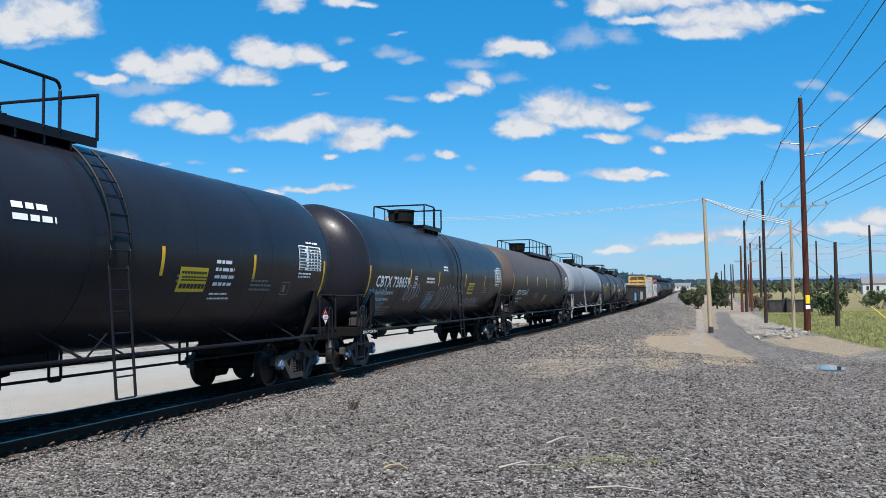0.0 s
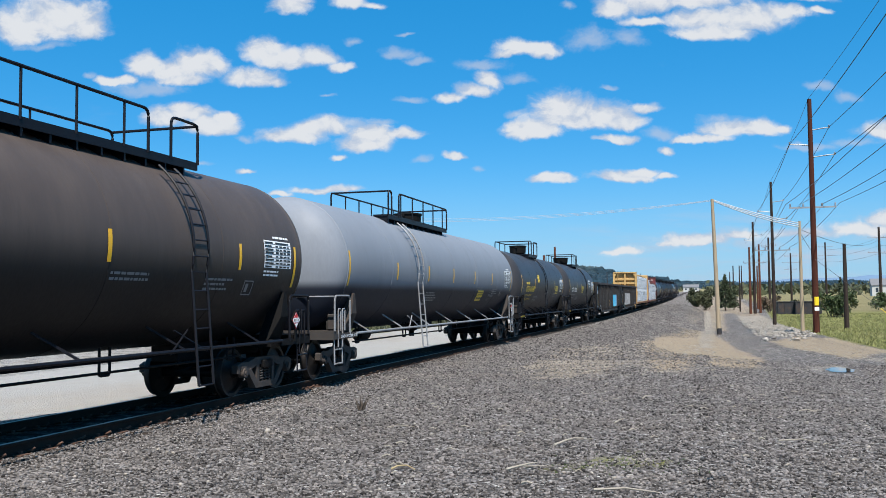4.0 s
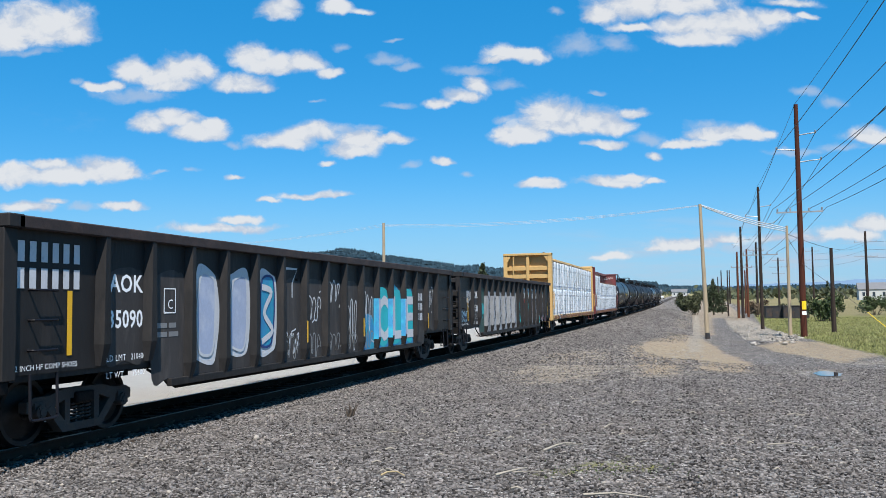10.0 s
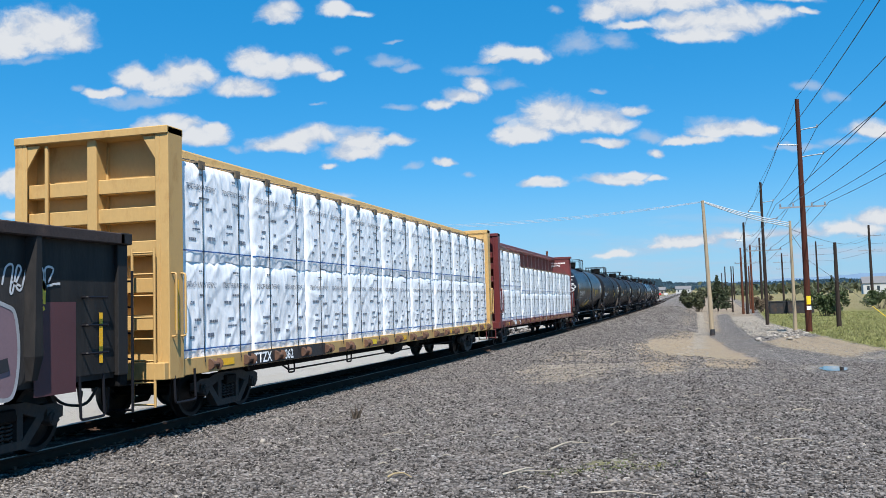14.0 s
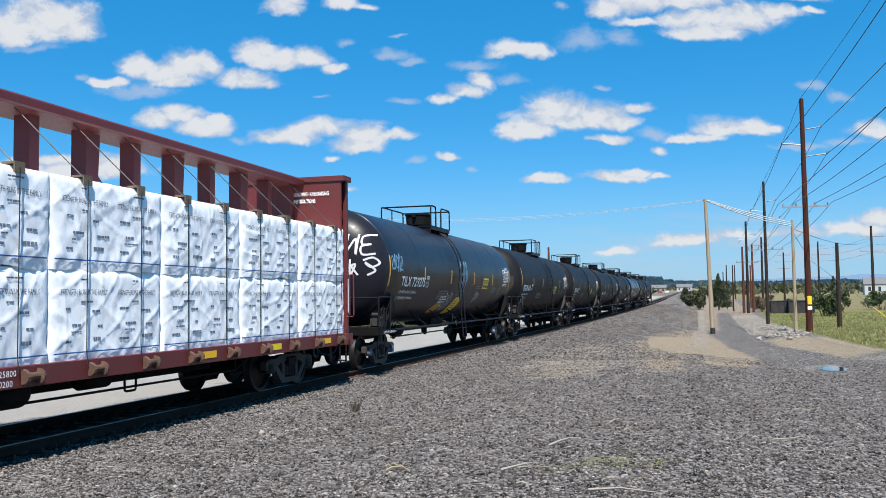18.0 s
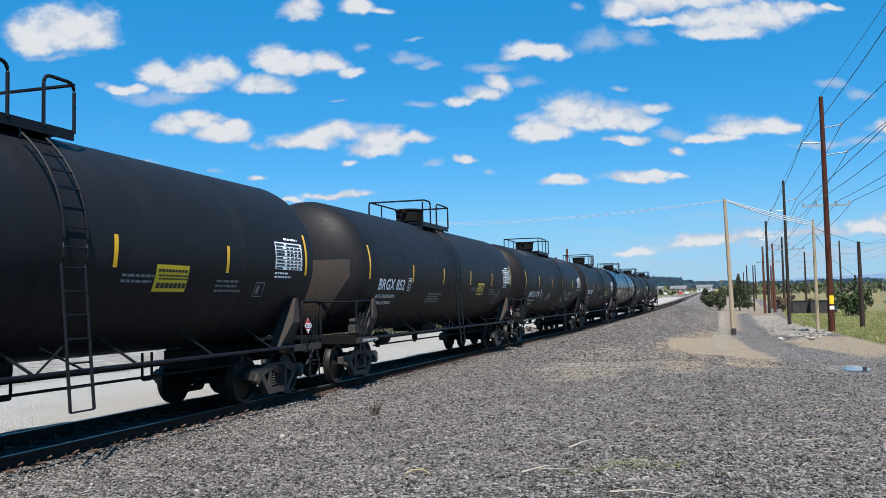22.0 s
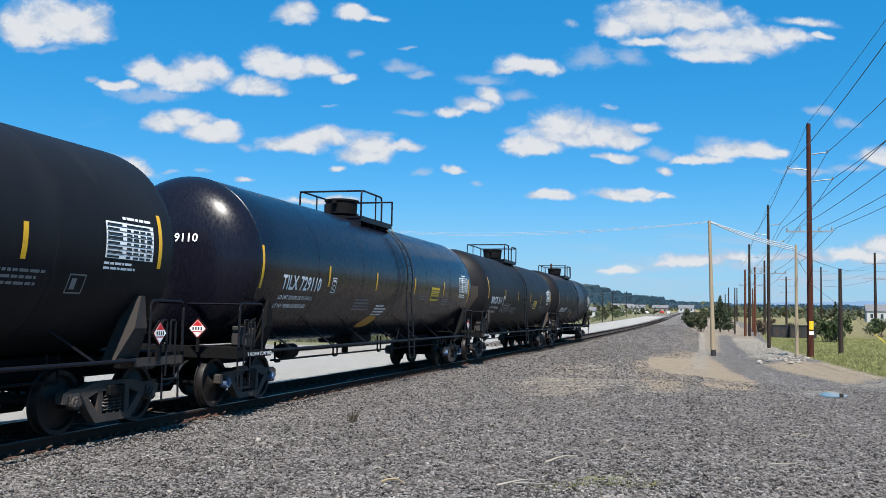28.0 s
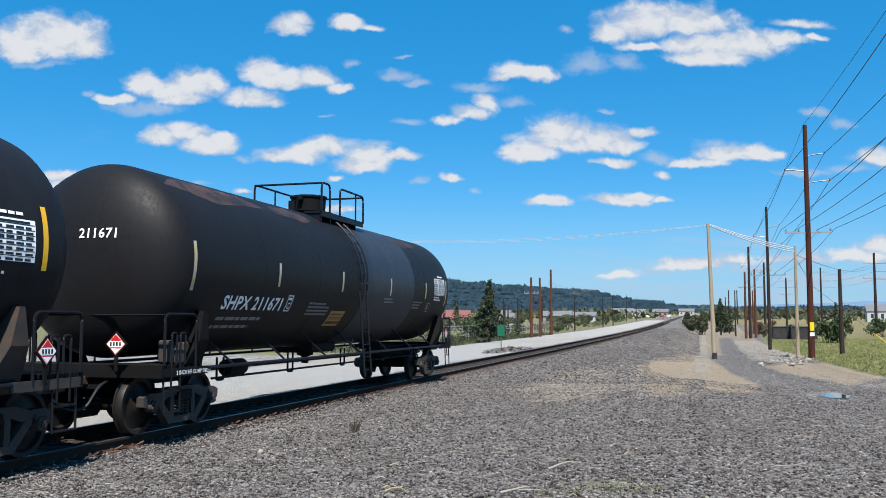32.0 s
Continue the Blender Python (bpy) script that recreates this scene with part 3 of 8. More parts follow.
# ---------------------------------------------------------------- ground
def ground_material():
    m = bpy.data.materials.new("ballast_dirt_and_grass")
    m.use_nodes = True
    n, l = m.node_tree.nodes, m.node_tree.links
    p = n["Principled BSDF"]
    pos = n.new("ShaderNodeTexCoord").outputs["Object"]

    def tex(scale, detail=5.0, rgh=0.6, stretch=None):
        t = n.new("ShaderNodeTexNoise")
        t.inputs["Scale"].default_value, t.inputs["Detail"].default_value, t.inputs["Roughness"].default_value = scale, detail, rgh
        if stretch:
            mp = n.new("ShaderNodeMapping")
            mp.inputs["Scale"].default_value = stretch
            l.new(pos, mp.inputs["Vector"])
            l.new(mp.outputs[0], t.inputs["Vector"])
        else:
            l.new(pos, t.inputs["Vector"])
        return t.outputs["Fac"]

    def ramp(v, lo, hi, a=0.0, b=1.0):
        r = n.new("ShaderNodeMapRange")
        l.new(v, r.inputs[0])
        for i, q in enumerate((lo, hi, a, b)):
            r.inputs[i + 1].default_value = q
        return r.outputs[0]

    def mix(fac, a, b):
        x = n.new("ShaderNodeMix")
        x.data_type = "RGBA"
        for s, v in ((x.inputs[0], fac), (x.inputs[6], a), (x.inputs[7], b)):
            if isinstance(v, (int, float)):
                s.default_value = v
            elif isinstance(v, tuple):
                s.default_value = (*v[:3], 1)
            else:
                l.new(v, s)
        return x.outputs[2]

    def math_node(op, a, b):
        x = n.new("ShaderNodeMath")
        x.operation = op
        for s, v in zip(x.inputs, (a, b)):
            if isinstance(v, (int, float)):
                s.default_value = v
            else:
                l.new(v, s)
        return x.outputs[0]

    def area(name):
        a = n.new("ShaderNodeAttribute")
        a.attribute_name = name
        edge = math_node("MULTIPLY", math_node("SUBTRACT", tex(1.3, 8, 0.75), 0.5), 1.9)
        return ramp(math_node("ADD", a.outputs["Fac"], edge), 0.30, 0.70)

    cells = n.new("ShaderNodeTexVoronoi")
    cells.inputs["Scale"].default_value = 24.0
    l.new(pos, cells.inputs["Vector"])
    tone = n.new("ShaderNodeSeparateColor")
    l.new(cells.outputs["Color"], tone.inputs[0])
    small_cells = n.new("ShaderNodeTexVoronoi")
    small_cells.inputs["Scale"].default_value = 60.0
    l.new(pos, small_cells.inputs["Vector"])
    stone = mix(ramp(tone.outputs[0], 0.0, 1.0), (0.024, 0.021, 0.0205), (0.262, 0.240, 0.228))
    stone = mix(ramp(tone.outputs[1], 0.92, 0.95), stone, (0.36, 0.35, 0.33))
    stone = mix(ramp(tex(0.5, 5, 0.6), 0.45, 0.72, 0.0, 0.5), stone, (0.150, 0.122, 0.100))
    clumps = n.new("ShaderNodeTexVoronoi")
    clumps.inputs["Scale"].default_value = 9.0
    l.new(pos, clumps.inputs["Vector"])
    ctone = n.new("ShaderNodeSeparateColor")
    l.new(clumps.outputs["Color"], ctone.inputs[0])
    gain = n.new("ShaderNodeHueSaturation")
    l.new(ramp(ctone.outputs[0], 0, 1, 0.62, 1.38), gain.inputs["Value"])
    l.new(stone, gain.inputs["Color"])
    stone = gain.outputs[0]
    # ballast between the rails: its grime, deepened in colour for the train's shade
    bed_grime_shade = n.new("ShaderNodeAttribute")
    bed_grime_shade.attribute_name = "bed_grime_shade"
    stone = mix(math_node("MULTIPLY", bed_grime_shade.outputs["Fac"], 0.8), stone, mix(tone.outputs[0], (0.018, 0.016, 0.015), (0.085, 0.076, 0.07)))
    dirt = mix(tex(3, 8, 0.7), (0.235, 0.182, 0.124), (0.40, 0.318, 0.222))
    dirt = mix(ramp(tone.outputs[2], 0.78, 0.88, 0, 0.8), dirt, (0.34, 0.30, 0.25))
    dirt = mix(ramp(tone.outputs[1], 0.16, 0.06, 0, 0.8), dirt, (0.085, 0.068, 0.054))
    lot = mix(tex(2.2, 8, 0.7), (0.32, 0.3072, 0.288), (0.4096, 0.3936, 0.368))
    lot = mix(ramp(tex(0.12, 5, 0.6, (1, 0.3, 1)), 0.5, 0.68, 0, 0.6), lot, (0.32, 0.2688, 0.2112))
    grass = mix(tex(1.3, 8, 0.7), (0.115, 0.128, 0.042), (0.235, 0.220, 0.092))
    field = mix(tex(0.012, 6, 0.6, (1, 3, 1)), (0.128, 0.1216, 0.0544), (0.256, 0.2144, 0.1216))
    pale = mix(ramp(tone.outputs[0], 0.1, 0.9), (0.170, 0.146, 0.118), (0.47, 0.425, 0.36))
    pale = mix(ramp(tex(1.4, 6, 0.7), 0.45, 0.7, 0, 0.7), pale, (0.23, 0.185, 0.135))
    col = mix(area("dirt"), stone, dirt)
    col = mix(area("pale"), col, pale)
    col = mix(area("lot"), col, lot)
    col = mix(area("grass"), col, grass)
    col = mix(area("field"), col, field)
    l.new(col, p.inputs["Base Color"])
    p.inputs["Roughness"].default_value = 0.92
    p.inputs["Specular IOR Level"].default_value = 0.06
    b = n.new("ShaderNodeBump")
    b.inputs["Strength"].default_value, b.inputs["Distance"].default_value = 0.9, 0.05
    l.new(math_node("ADD", math_node("MULTIPLY", cells.outputs["Distance"], -1.0), math_node("MULTIPLY", small_cells.outputs["Distance"], -0.4)), b.inputs["Height"])
    l.new(b.outputs[0], p.inputs["Normal"])
    return m


def spread(lo, hi, step, growth, ends):
    v = list(np.arange(lo, hi + 1e-6, step))
    s = step
    while v[-1] < ends[1]:
        s *= growth
        v.append(v[-1] + s)
    s = step
    while v[0] > ends[0]:
        s *= growth
        v.insert(0, v[0] - s)
    return v


xs = spread(-16, 14, 0.33, 1.18, (-3500, 3500))
ys = spread(6, 72, 0.55, 1.09, (-500, 4700))
verts = [(x, y, ground_z(x, y)) for y in ys for x in xs]
nx = len(xs)
faces = [(j * nx + i, j * nx + i + 1, (j + 1) * nx + i + 1, (j + 1) * nx + i) for j in range(len(ys) - 1) for i in range(nx - 1)]
ground = mesh_from("ground", verts, faces, ground_material(), smooth=True)
tagged(ground, "dark grey ballast, dirt path, pale gravel lot and grass", "ground", kind="structure")


def near_line(x, y, pts, width):
    best = 1e9
    for (ax, ay), (bx, by) in zip(pts, pts[1:]):
        ex, ey = bx - ax, by - ay
        t = max(0.0, min(1.0, ((x - ax) * ex + (y - ay) * ey) / (ex * ex + ey * ey)))
        best = min(best, math.hypot(x - ax - ex * t, y - ay - ey * t))
    return 1 - smooth(width * 0.6, width * 1.4, best)


def patch_of(x, y, pts, soft=0.5):
    """1 inside an outline on the plan, 0 outside it, with a soft rim."""
    if not (min(p[0] for p in pts) - soft < x < max(p[0] for p in pts) + soft and min(p[1] for p in pts) - 3 * soft < y < max(p[1] for p in pts) + 3 * soft):
        return 0.0
    inside, best = False, 1e9
    for (ax, ay), (bx, by) in zip(pts, pts[1:] + pts[:1]):
        if (ay > y) != (by > y) and x < ax + (bx - ax) * (y - ay) / (by - ay):
            inside = not inside
        ex, ey = bx - ax, (by - ay) / 3
        t = max(0.0, min(1.0, ((x - ax) * ex + (y - ay) / 3 * ey) / (ex * ex + ey * ey)))
        best = min(best, math.hypot(x - ax - ex * t, (y - ay) / 3 - ey * t))
    return smooth(-soft, soft, best if inside else -best)


SCRAPE = [(-5.3, 25), (-5.5, 35), (-3.6, 39.5), (-2.0, 30), (-2.3, 21.5), (-3.9, 21.5)]
SLOPE_DIRT = [(-3.1, 43), (-2.0, 56), (-0.8, 68), (0.2, 68), (0.2, 34), (-0.5, 23), (-1.3, 22.5), (-2.3, 33)]
SAND = [(0.25, 68), (1.15, 50), (1.9, 31), (1.4, 26), (0.1, 25.5), (-0.1, 43)]
BANK = [(3.2, 51), (5.2, 57), (7.2, 55), (7.8, 42), (5.2, 35), (3.8, 41)]
RUBBLE = [(3.1, 58), (3.4, 75), (4.6, 140), (8.2, 135), (7.6, 95), (6.3, 63), (4.6, 56)]


def areas(x, y):
    """Where each kind of ground lies: dirt, pale gravel, lot, grass, field, and the track bed darkened under the train.
    """
    dirt = max(0.80 * patch_of(x, y, SLOPE_DIRT), 0.95 * patch_of(x, y, SAND, 0.3), 0.85 * patch_of(x, y, BANK), 0.62 * patch_of(x, y, SCRAPE, 0.9))
    toe = lerp_rows([(30, 0.0), (52, 0.1), (100, 0.2), (170, -0.3)], y)
    verge = 6.2 + 0.02 * max(0, y - 60)
    if y > 60:
        dirt = max(dirt, 0.58 * smooth(60, 70, y) * smooth(toe - 0.2, toe + 0.5, x) * (1 - smooth(verge, verge + 1, x)))
    pale = max(0.80 * patch_of(x, y, RUBBLE, 0.6), 0.62 * near_line(x, y, [(0.1, 44), (0.2, 70), (0.4, 100), (0.8, 170)], 0.45), 0.50 * patch_of(x, y, SCRAPE, 0.9),
               0.60 * near_line(x, y, [(-3.2, 44), (-2.4, 33), (-1.3, 22.5), (0.2, 24)], 0.28), 0.42 * near_line(x, y, [(1.9, 27), (4.8, 33), (7.5, 38)], 0.7))
    if 56 < y < 240:
        dirt = max(dirt, 0.44 * smooth(56, 66, y) * smooth(-2.9, -1.6, x) * (1 - smooth(0.4, 1.0, x)))
    track_path = near_line(x, y, [(7.2, 29.5), (5.5, 31.0), (4.1, 35.3), (3.4, 40), (2.5, 48), (2.1, 58), (2.6, 70), (3.1, 100), (3.9, 146)], 0.85)
    dirt *= 1 - track_path
    pale *= 1 - track_path
    edge = lerp_rows([(20, 11), (34, 7.4), (45, 7.6), (52, 7.2), (63, 6.6), (120, 8.2), (400, 22)], y)
    grass = smooth(edge - 0.5, edge + 0.6, x) if y > 18 else 0.0
    lot = 0.0
    if x < TX - 2.6:
        lot = smooth(TX - 2.4, TX - 3.2, x) * (1 - smooth(300, 420, y))
        lot *= smooth(-21.0, -19.6, x)
        lot = max(lot, smooth(-60, -50, x) * 0.55 * (1 - smooth(200, 320, y)) if y < 60 else lot)
        grass = max(grass, 0.55 * (1 - smooth(-21.2, -19.8, x))) if y > 55 else grass
    if x < TX and abs(Vector((x - (-13.6), (y - 66) * 0.35)).length) < 1.7:
        lot = 0.0
    grass = max(grass, 0.44 * near_line(x, y, [(-1.7, 10.0), (-1.2, 10.2)], 0.35), 0.46 * near_line(x, y, [(-0.85, 10.8), (-0.75, 10.6), (-0.4, 10.2)], 0.22))
    field = smooth(130, 190, y) * smooth(10, 18, x) + smooth(420, 520, y) * (1 if abs(x - TX) > 6 else 0)
    # strip between the rails, darkened for grime and the shade under the train
    bed_grime_shade = 1 - smooth(0.85, 1.1, abs(x - TX))
    return dirt, pale, lot, grass, min(1.0, field), bed_grime_shade


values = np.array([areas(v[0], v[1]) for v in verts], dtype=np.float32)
for i, name in enumerate(("dirt", "pale", "lot", "grass", "field", "bed_grime_shade")):
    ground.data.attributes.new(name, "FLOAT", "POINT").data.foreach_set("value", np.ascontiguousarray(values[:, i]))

# ---------------------------------------------------------------- railway track
track = thing("railway_track", "single railway track with rusty rails on dark ballast", "railway track", kind="structure")
RAIL_Y = [-80 + 10 * k for k in range(62)]


def rail(x, name):
    side, head = bmesh.new(), bmesh.new()
    foot = [(-0.07, -0.172), (0.07, -0.172), (0.07, -0.160), (0.010, -0.140), (0.010, -0.045), (0.034, -0.036), (0.034, -0.004), (-0.034, -0.004), (-0.034, -0.036), (-0.010, -0.045), (-0.010, -0.140), (-0.07, -0.160)]
    for bm, outline in ((side, foot), (head, [(-0.033, -0.006), (0.033, -0.006), (0.031, -0.001), (0.02, 0.0), (-0.02, 0.0), (-0.031, -0.001)])):
        rings = [[bm.verts.new((x + a, y, zt(y) + b)) for a, b in outline] for y in RAIL_Y]
        for p, q in zip(rings, rings[1:]):
            for i in range(len(outline)):
                j = (i + 1) % len(outline)
                bm.faces.new((p[i], q[i], q[j], p[j]))
        bmesh.ops.recalc_face_normals(bm, faces=bm.faces)
    r = part(name, side, RAIL_SIDE, track, "rust-brown steel rail")
    part("rail_head", head, RAIL_TOP, r, "bright polished running surface")


rail(TX + 0.752, "rail")
rail(TX - 0.752, "rail")
tie_mesh = None
rest = bmesh.new()
for k in range(520):
    y = 2.0 + 0.52 * k
    jig = random.uniform(-0.05, 0.05)
    if k < 300:
        if tie_mesh is None:
            o = part("tie", boxes((-1.3, 1.3, -0.115, 0.115, -0.18, 0), bevel=0.012), TIE, track)
            tie_mesh = o.data
        else:
            o = new("tie", tie_mesh)
            o.parent = track
        o.matrix_basis = pose(TX + jig, y, zt(y) - 0.172, 0, 0, random.uniform(-1.2, 1.2))
    else:
        box(rest, TX - 1.3 + jig, TX + 1.3 + jig, y - 0.115, y + 0.115, zt(y) - 0.34, zt(y) - 0.172)
tagged(part("far_ties", rest, TIE, track), kind="stuff")
plate_mesh = clip_mesh = None
for k in range(14, 84):
    y = 2.0 + 0.52 * k
    for x in ((TX + 0.752, TX - 0.752) if k < 60 else (TX + 0.752,)):
        if plate_mesh is None:
            bm = boxes((-0.19, 0.19, -0.1, 0.1, -0.172, -0.155), (0.075, 0.115, -0.02, 0.02, -0.16, -0.115), (-0.115, -0.075, -0.02, 0.02, -0.16, -0.115))
            o = part("tie_plate", bm, RUSTY, track)
            plate_mesh = o.data
            bm = tube(bmesh.new(), arc([(-0.085, 0.16, -0.19), (-0.02, 0.17, -0.185), (0.10, 0.16, -0.14), (0.16, 0.20, -0.10)], 0.03, 3), 0.019, 5)
            c = part("rail_anchor", bm, RUSTY, track)
            clip_mesh = c.data
        else:
            o, c = new("tie_plate", plate_mesh), new("rail_anchor", clip_mesh)
            o.parent = c.parent = track
        o.matrix_basis = pose(x, y, zt(y))
        c.matrix_basis = pose(x, y, zt(y), 0, 0, random.uniform(-15, 15))


# ---------------------------------------------------------------- loose stones
def scatter(name, places, sizes, material, flat=0.7):
    """Many irregular stones in one mesh."""
    shapes = []
    rng = np.random.RandomState(5)
    base = np.array([(1, 0, 0), (-1, 0, 0), (0, 1, 0), (0, -1, 0), (0, 0, 1), (0, 0, -1)], float)
    tri = np.array([(0, 2, 4), (2, 1, 4), (1, 3, 4), (3, 0, 4), (2, 0, 5), (1, 2, 5), (3, 1, 5), (0, 3, 5)])
    for _ in range(24):
        shapes.append(base * rng.uniform(0.55, 1.25, (6, 1)) + rng.uniform(-0.28, 0.28, (6, 3)))
    count = len(places)
    picked = np.stack([shapes[i] for i in rng.randint(0, 24, count)])
    q = rng.normal(size=(count, 4))
    q /= np.linalg.norm(q, axis=1)[:, None]
    w, x, y, z = q.T
    rot = np.stack([1 - 2 * (y * y + z * z), 2 * (x * y - z * w), 2 * (x * z + y * w), 2 * (x * y + z * w), 1 - 2 * (x * x + z * z), 2 * (y * z - x * w),
                    2 * (x * z - y * w), 2 * (y * z + x * w), 1 - 2 * (x * x + y * y)], 1).reshape(-1, 3, 3)
    pts = np.einsum("nij,nkj->nki", rot, picked) * np.asarray(sizes)[:, None, None]
    pts[:, :, 2] *= flat
    pts += np.asarray(places)[:, None, :]
    me = bpy.data.meshes.new(name)
    fs = (tri[None] + 6 * np.arange(count)[:, None, None]).reshape(-1, 3)
    me.vertices.add(count * 6)
    me.vertices.foreach_set("co", pts.reshape(-1))
    me.loops.add(len(fs) * 3)
    me.polygons.add(len(fs))
    me.loops.foreach_set("vertex_index", fs.reshape(-1))
    me.polygons.foreach_set("loop_start", np.arange(0, len(fs) * 3, 3))
    me.update(calc_edges=True)
    me.materials.append(material)
    return new(name, me)


rng = random.Random(11)


def stone_places(count, y0, y1, power, lo, hi, keep=None):
    spots, sizes = [], []
    while len(spots) < count:
        y = y0 + (y1 - y0) * rng.random() ** power
        x = rng.uniform(max(-0.98 * y, TX + 1.5), 0.24 * y + 0.5)
        if (keep and not keep(x, y)) or math.hypot((x - 3.85) / 0.8, (y - 29.2) / 2.0) < 1:
            continue
        if y > 20 and lo > 0.005 and rng.random() < max(0.62 * patch_of(x, y, SLOPE_DIRT), 0.8 * patch_of(x, y, SAND, 0.3), 0.7 * patch_of(x, y, BANK), 0.45 * patch_of(x, y, SCRAPE, 0.9)):
            continue
        r = rng.uniform(lo, hi) * (0.7 + 0.6 * rng.random())
        spots.append((x, y, ground_z(x, y) + r * 0.25))
        sizes.append(r)
    return spots, sizes


spots, sizes = stone_places(88000, 6.2, 32, 1.5, 0.011, 0.030)
ridge, rsizes = stone_places(24000, 28, 80, 1.0, 0.022, 0.048, lambda x, y: x < lerp_rows([(28, 3), (34, -0.8), (40, -2.0), (50, -2.6), (56, -0.4), (80, 0.0)], y))
slope, ssizes = stone_places(14000, 66, 175, 1.2, 0.045, 0.085, lambda x, y: TX + 1.5 < x < 0.0)
for _ in range(9000):
    y = 6.5 + 38 * rng.random() ** 1.3
    x = TX + rng.uniform(0.86, 1.7)
    spots.append((x, y, -0.17 + zt(y)))
    sizes.append(rng.uniform(0.014, 0.034))
spots, sizes = spots + ridge + slope, sizes + rsizes + ssizes
tagged(scatter("ballast_stones", spots, sizes, STONES), "crushed dark grey basalt ballast lying loose", "gravel", kind="stuff")
spots, sizes = stone_places(1500, 7, 46, 1.0, 0.014, 0.038)
more, msizes = stone_places(160, 38, 70, 1.0, 0.02, 0.06, lambda x, y: -1.2 < x < 1.2 or 3.6 < x < 7)
verge_spots, vsizes = stone_places(1100, 34, 90, 1.0, 0.014, 0.042, lambda x, y: -0.5 < x < 0.9 or 3.8 < x < 7)
rubble, rsize = stone_places(120, 52, 68, 1.0, 0.06, 0.20, lambda x, y: abs(x - (4.2 + (y - 53) * 0.18)) < 1.1)
edge_rocks, esize = stone_places(150, 24, 66, 0.9, 0.02, 0.075, lambda x, y: abs(x - lerp_rows([(22, -1.2), (33, -2.4), (44, -3.1), (62, -1.4)], y)) < 0.5 or abs(x + 0.2) < 0.6)
loose, lsize = stone_places(1300, 56, 125, 1.3, 0.025, 0.10, lambda x, y: patch_of(x, y, RUBBLE, 0.6) > 0.4 and abs(x - lerp_rows([(56, 2.1), (70, 2.6), (100, 3.1), (146, 3.9)], y)) > 0.6)
rubble, rsize = rubble + loose, rsize + lsize
rubble, rsize = rubble + edge_rocks, rsize + esize
chips, csizes = stone_places(2600, 21, 66, 1.0, 0.010, 0.030, lambda x, y: max(patch_of(x, y, SLOPE_DIRT), patch_of(x, y, SAND, 0.3), patch_of(x, y, BANK), patch_of(x, y, SCRAPE, 0.9)) > 0.3 and rng.random() < 0.9)
more, msizes = more + chips, msizes + csizes
more, msizes = more + verge_spots + rubble, msizes + vsizes + rsize
tagged(scatter("pale_stones", spots + more, sizes + msizes, PALE_STONE, 0.55), "scattered pale limestone chips on the ballast", "stones", kind="stuff")

# ---------------------------------------------------------------- train: running gear
WHEEL_R = 0.457
wheel_meshes = {}


def wheel_profile():
    # from the outer face to the inner, radius and distance along the axle
    return [(0.0, 0.10), (0.10, 0.10), (0.10, 0.075), (0.16, 0.03), (0.36, -0.005), (0.385, 0.055), (0.445, 0.06), (0.453, 0.05), (0.460, -0.05), (0.486, -0.06), (0.488, -0.078),
            (0.47, -0.085), (0.395, -0.085), (0.37, -0.03), (0.16, -0.03), (0.11, -0.08), (0.11, -0.10), (0.0, -0.10)]


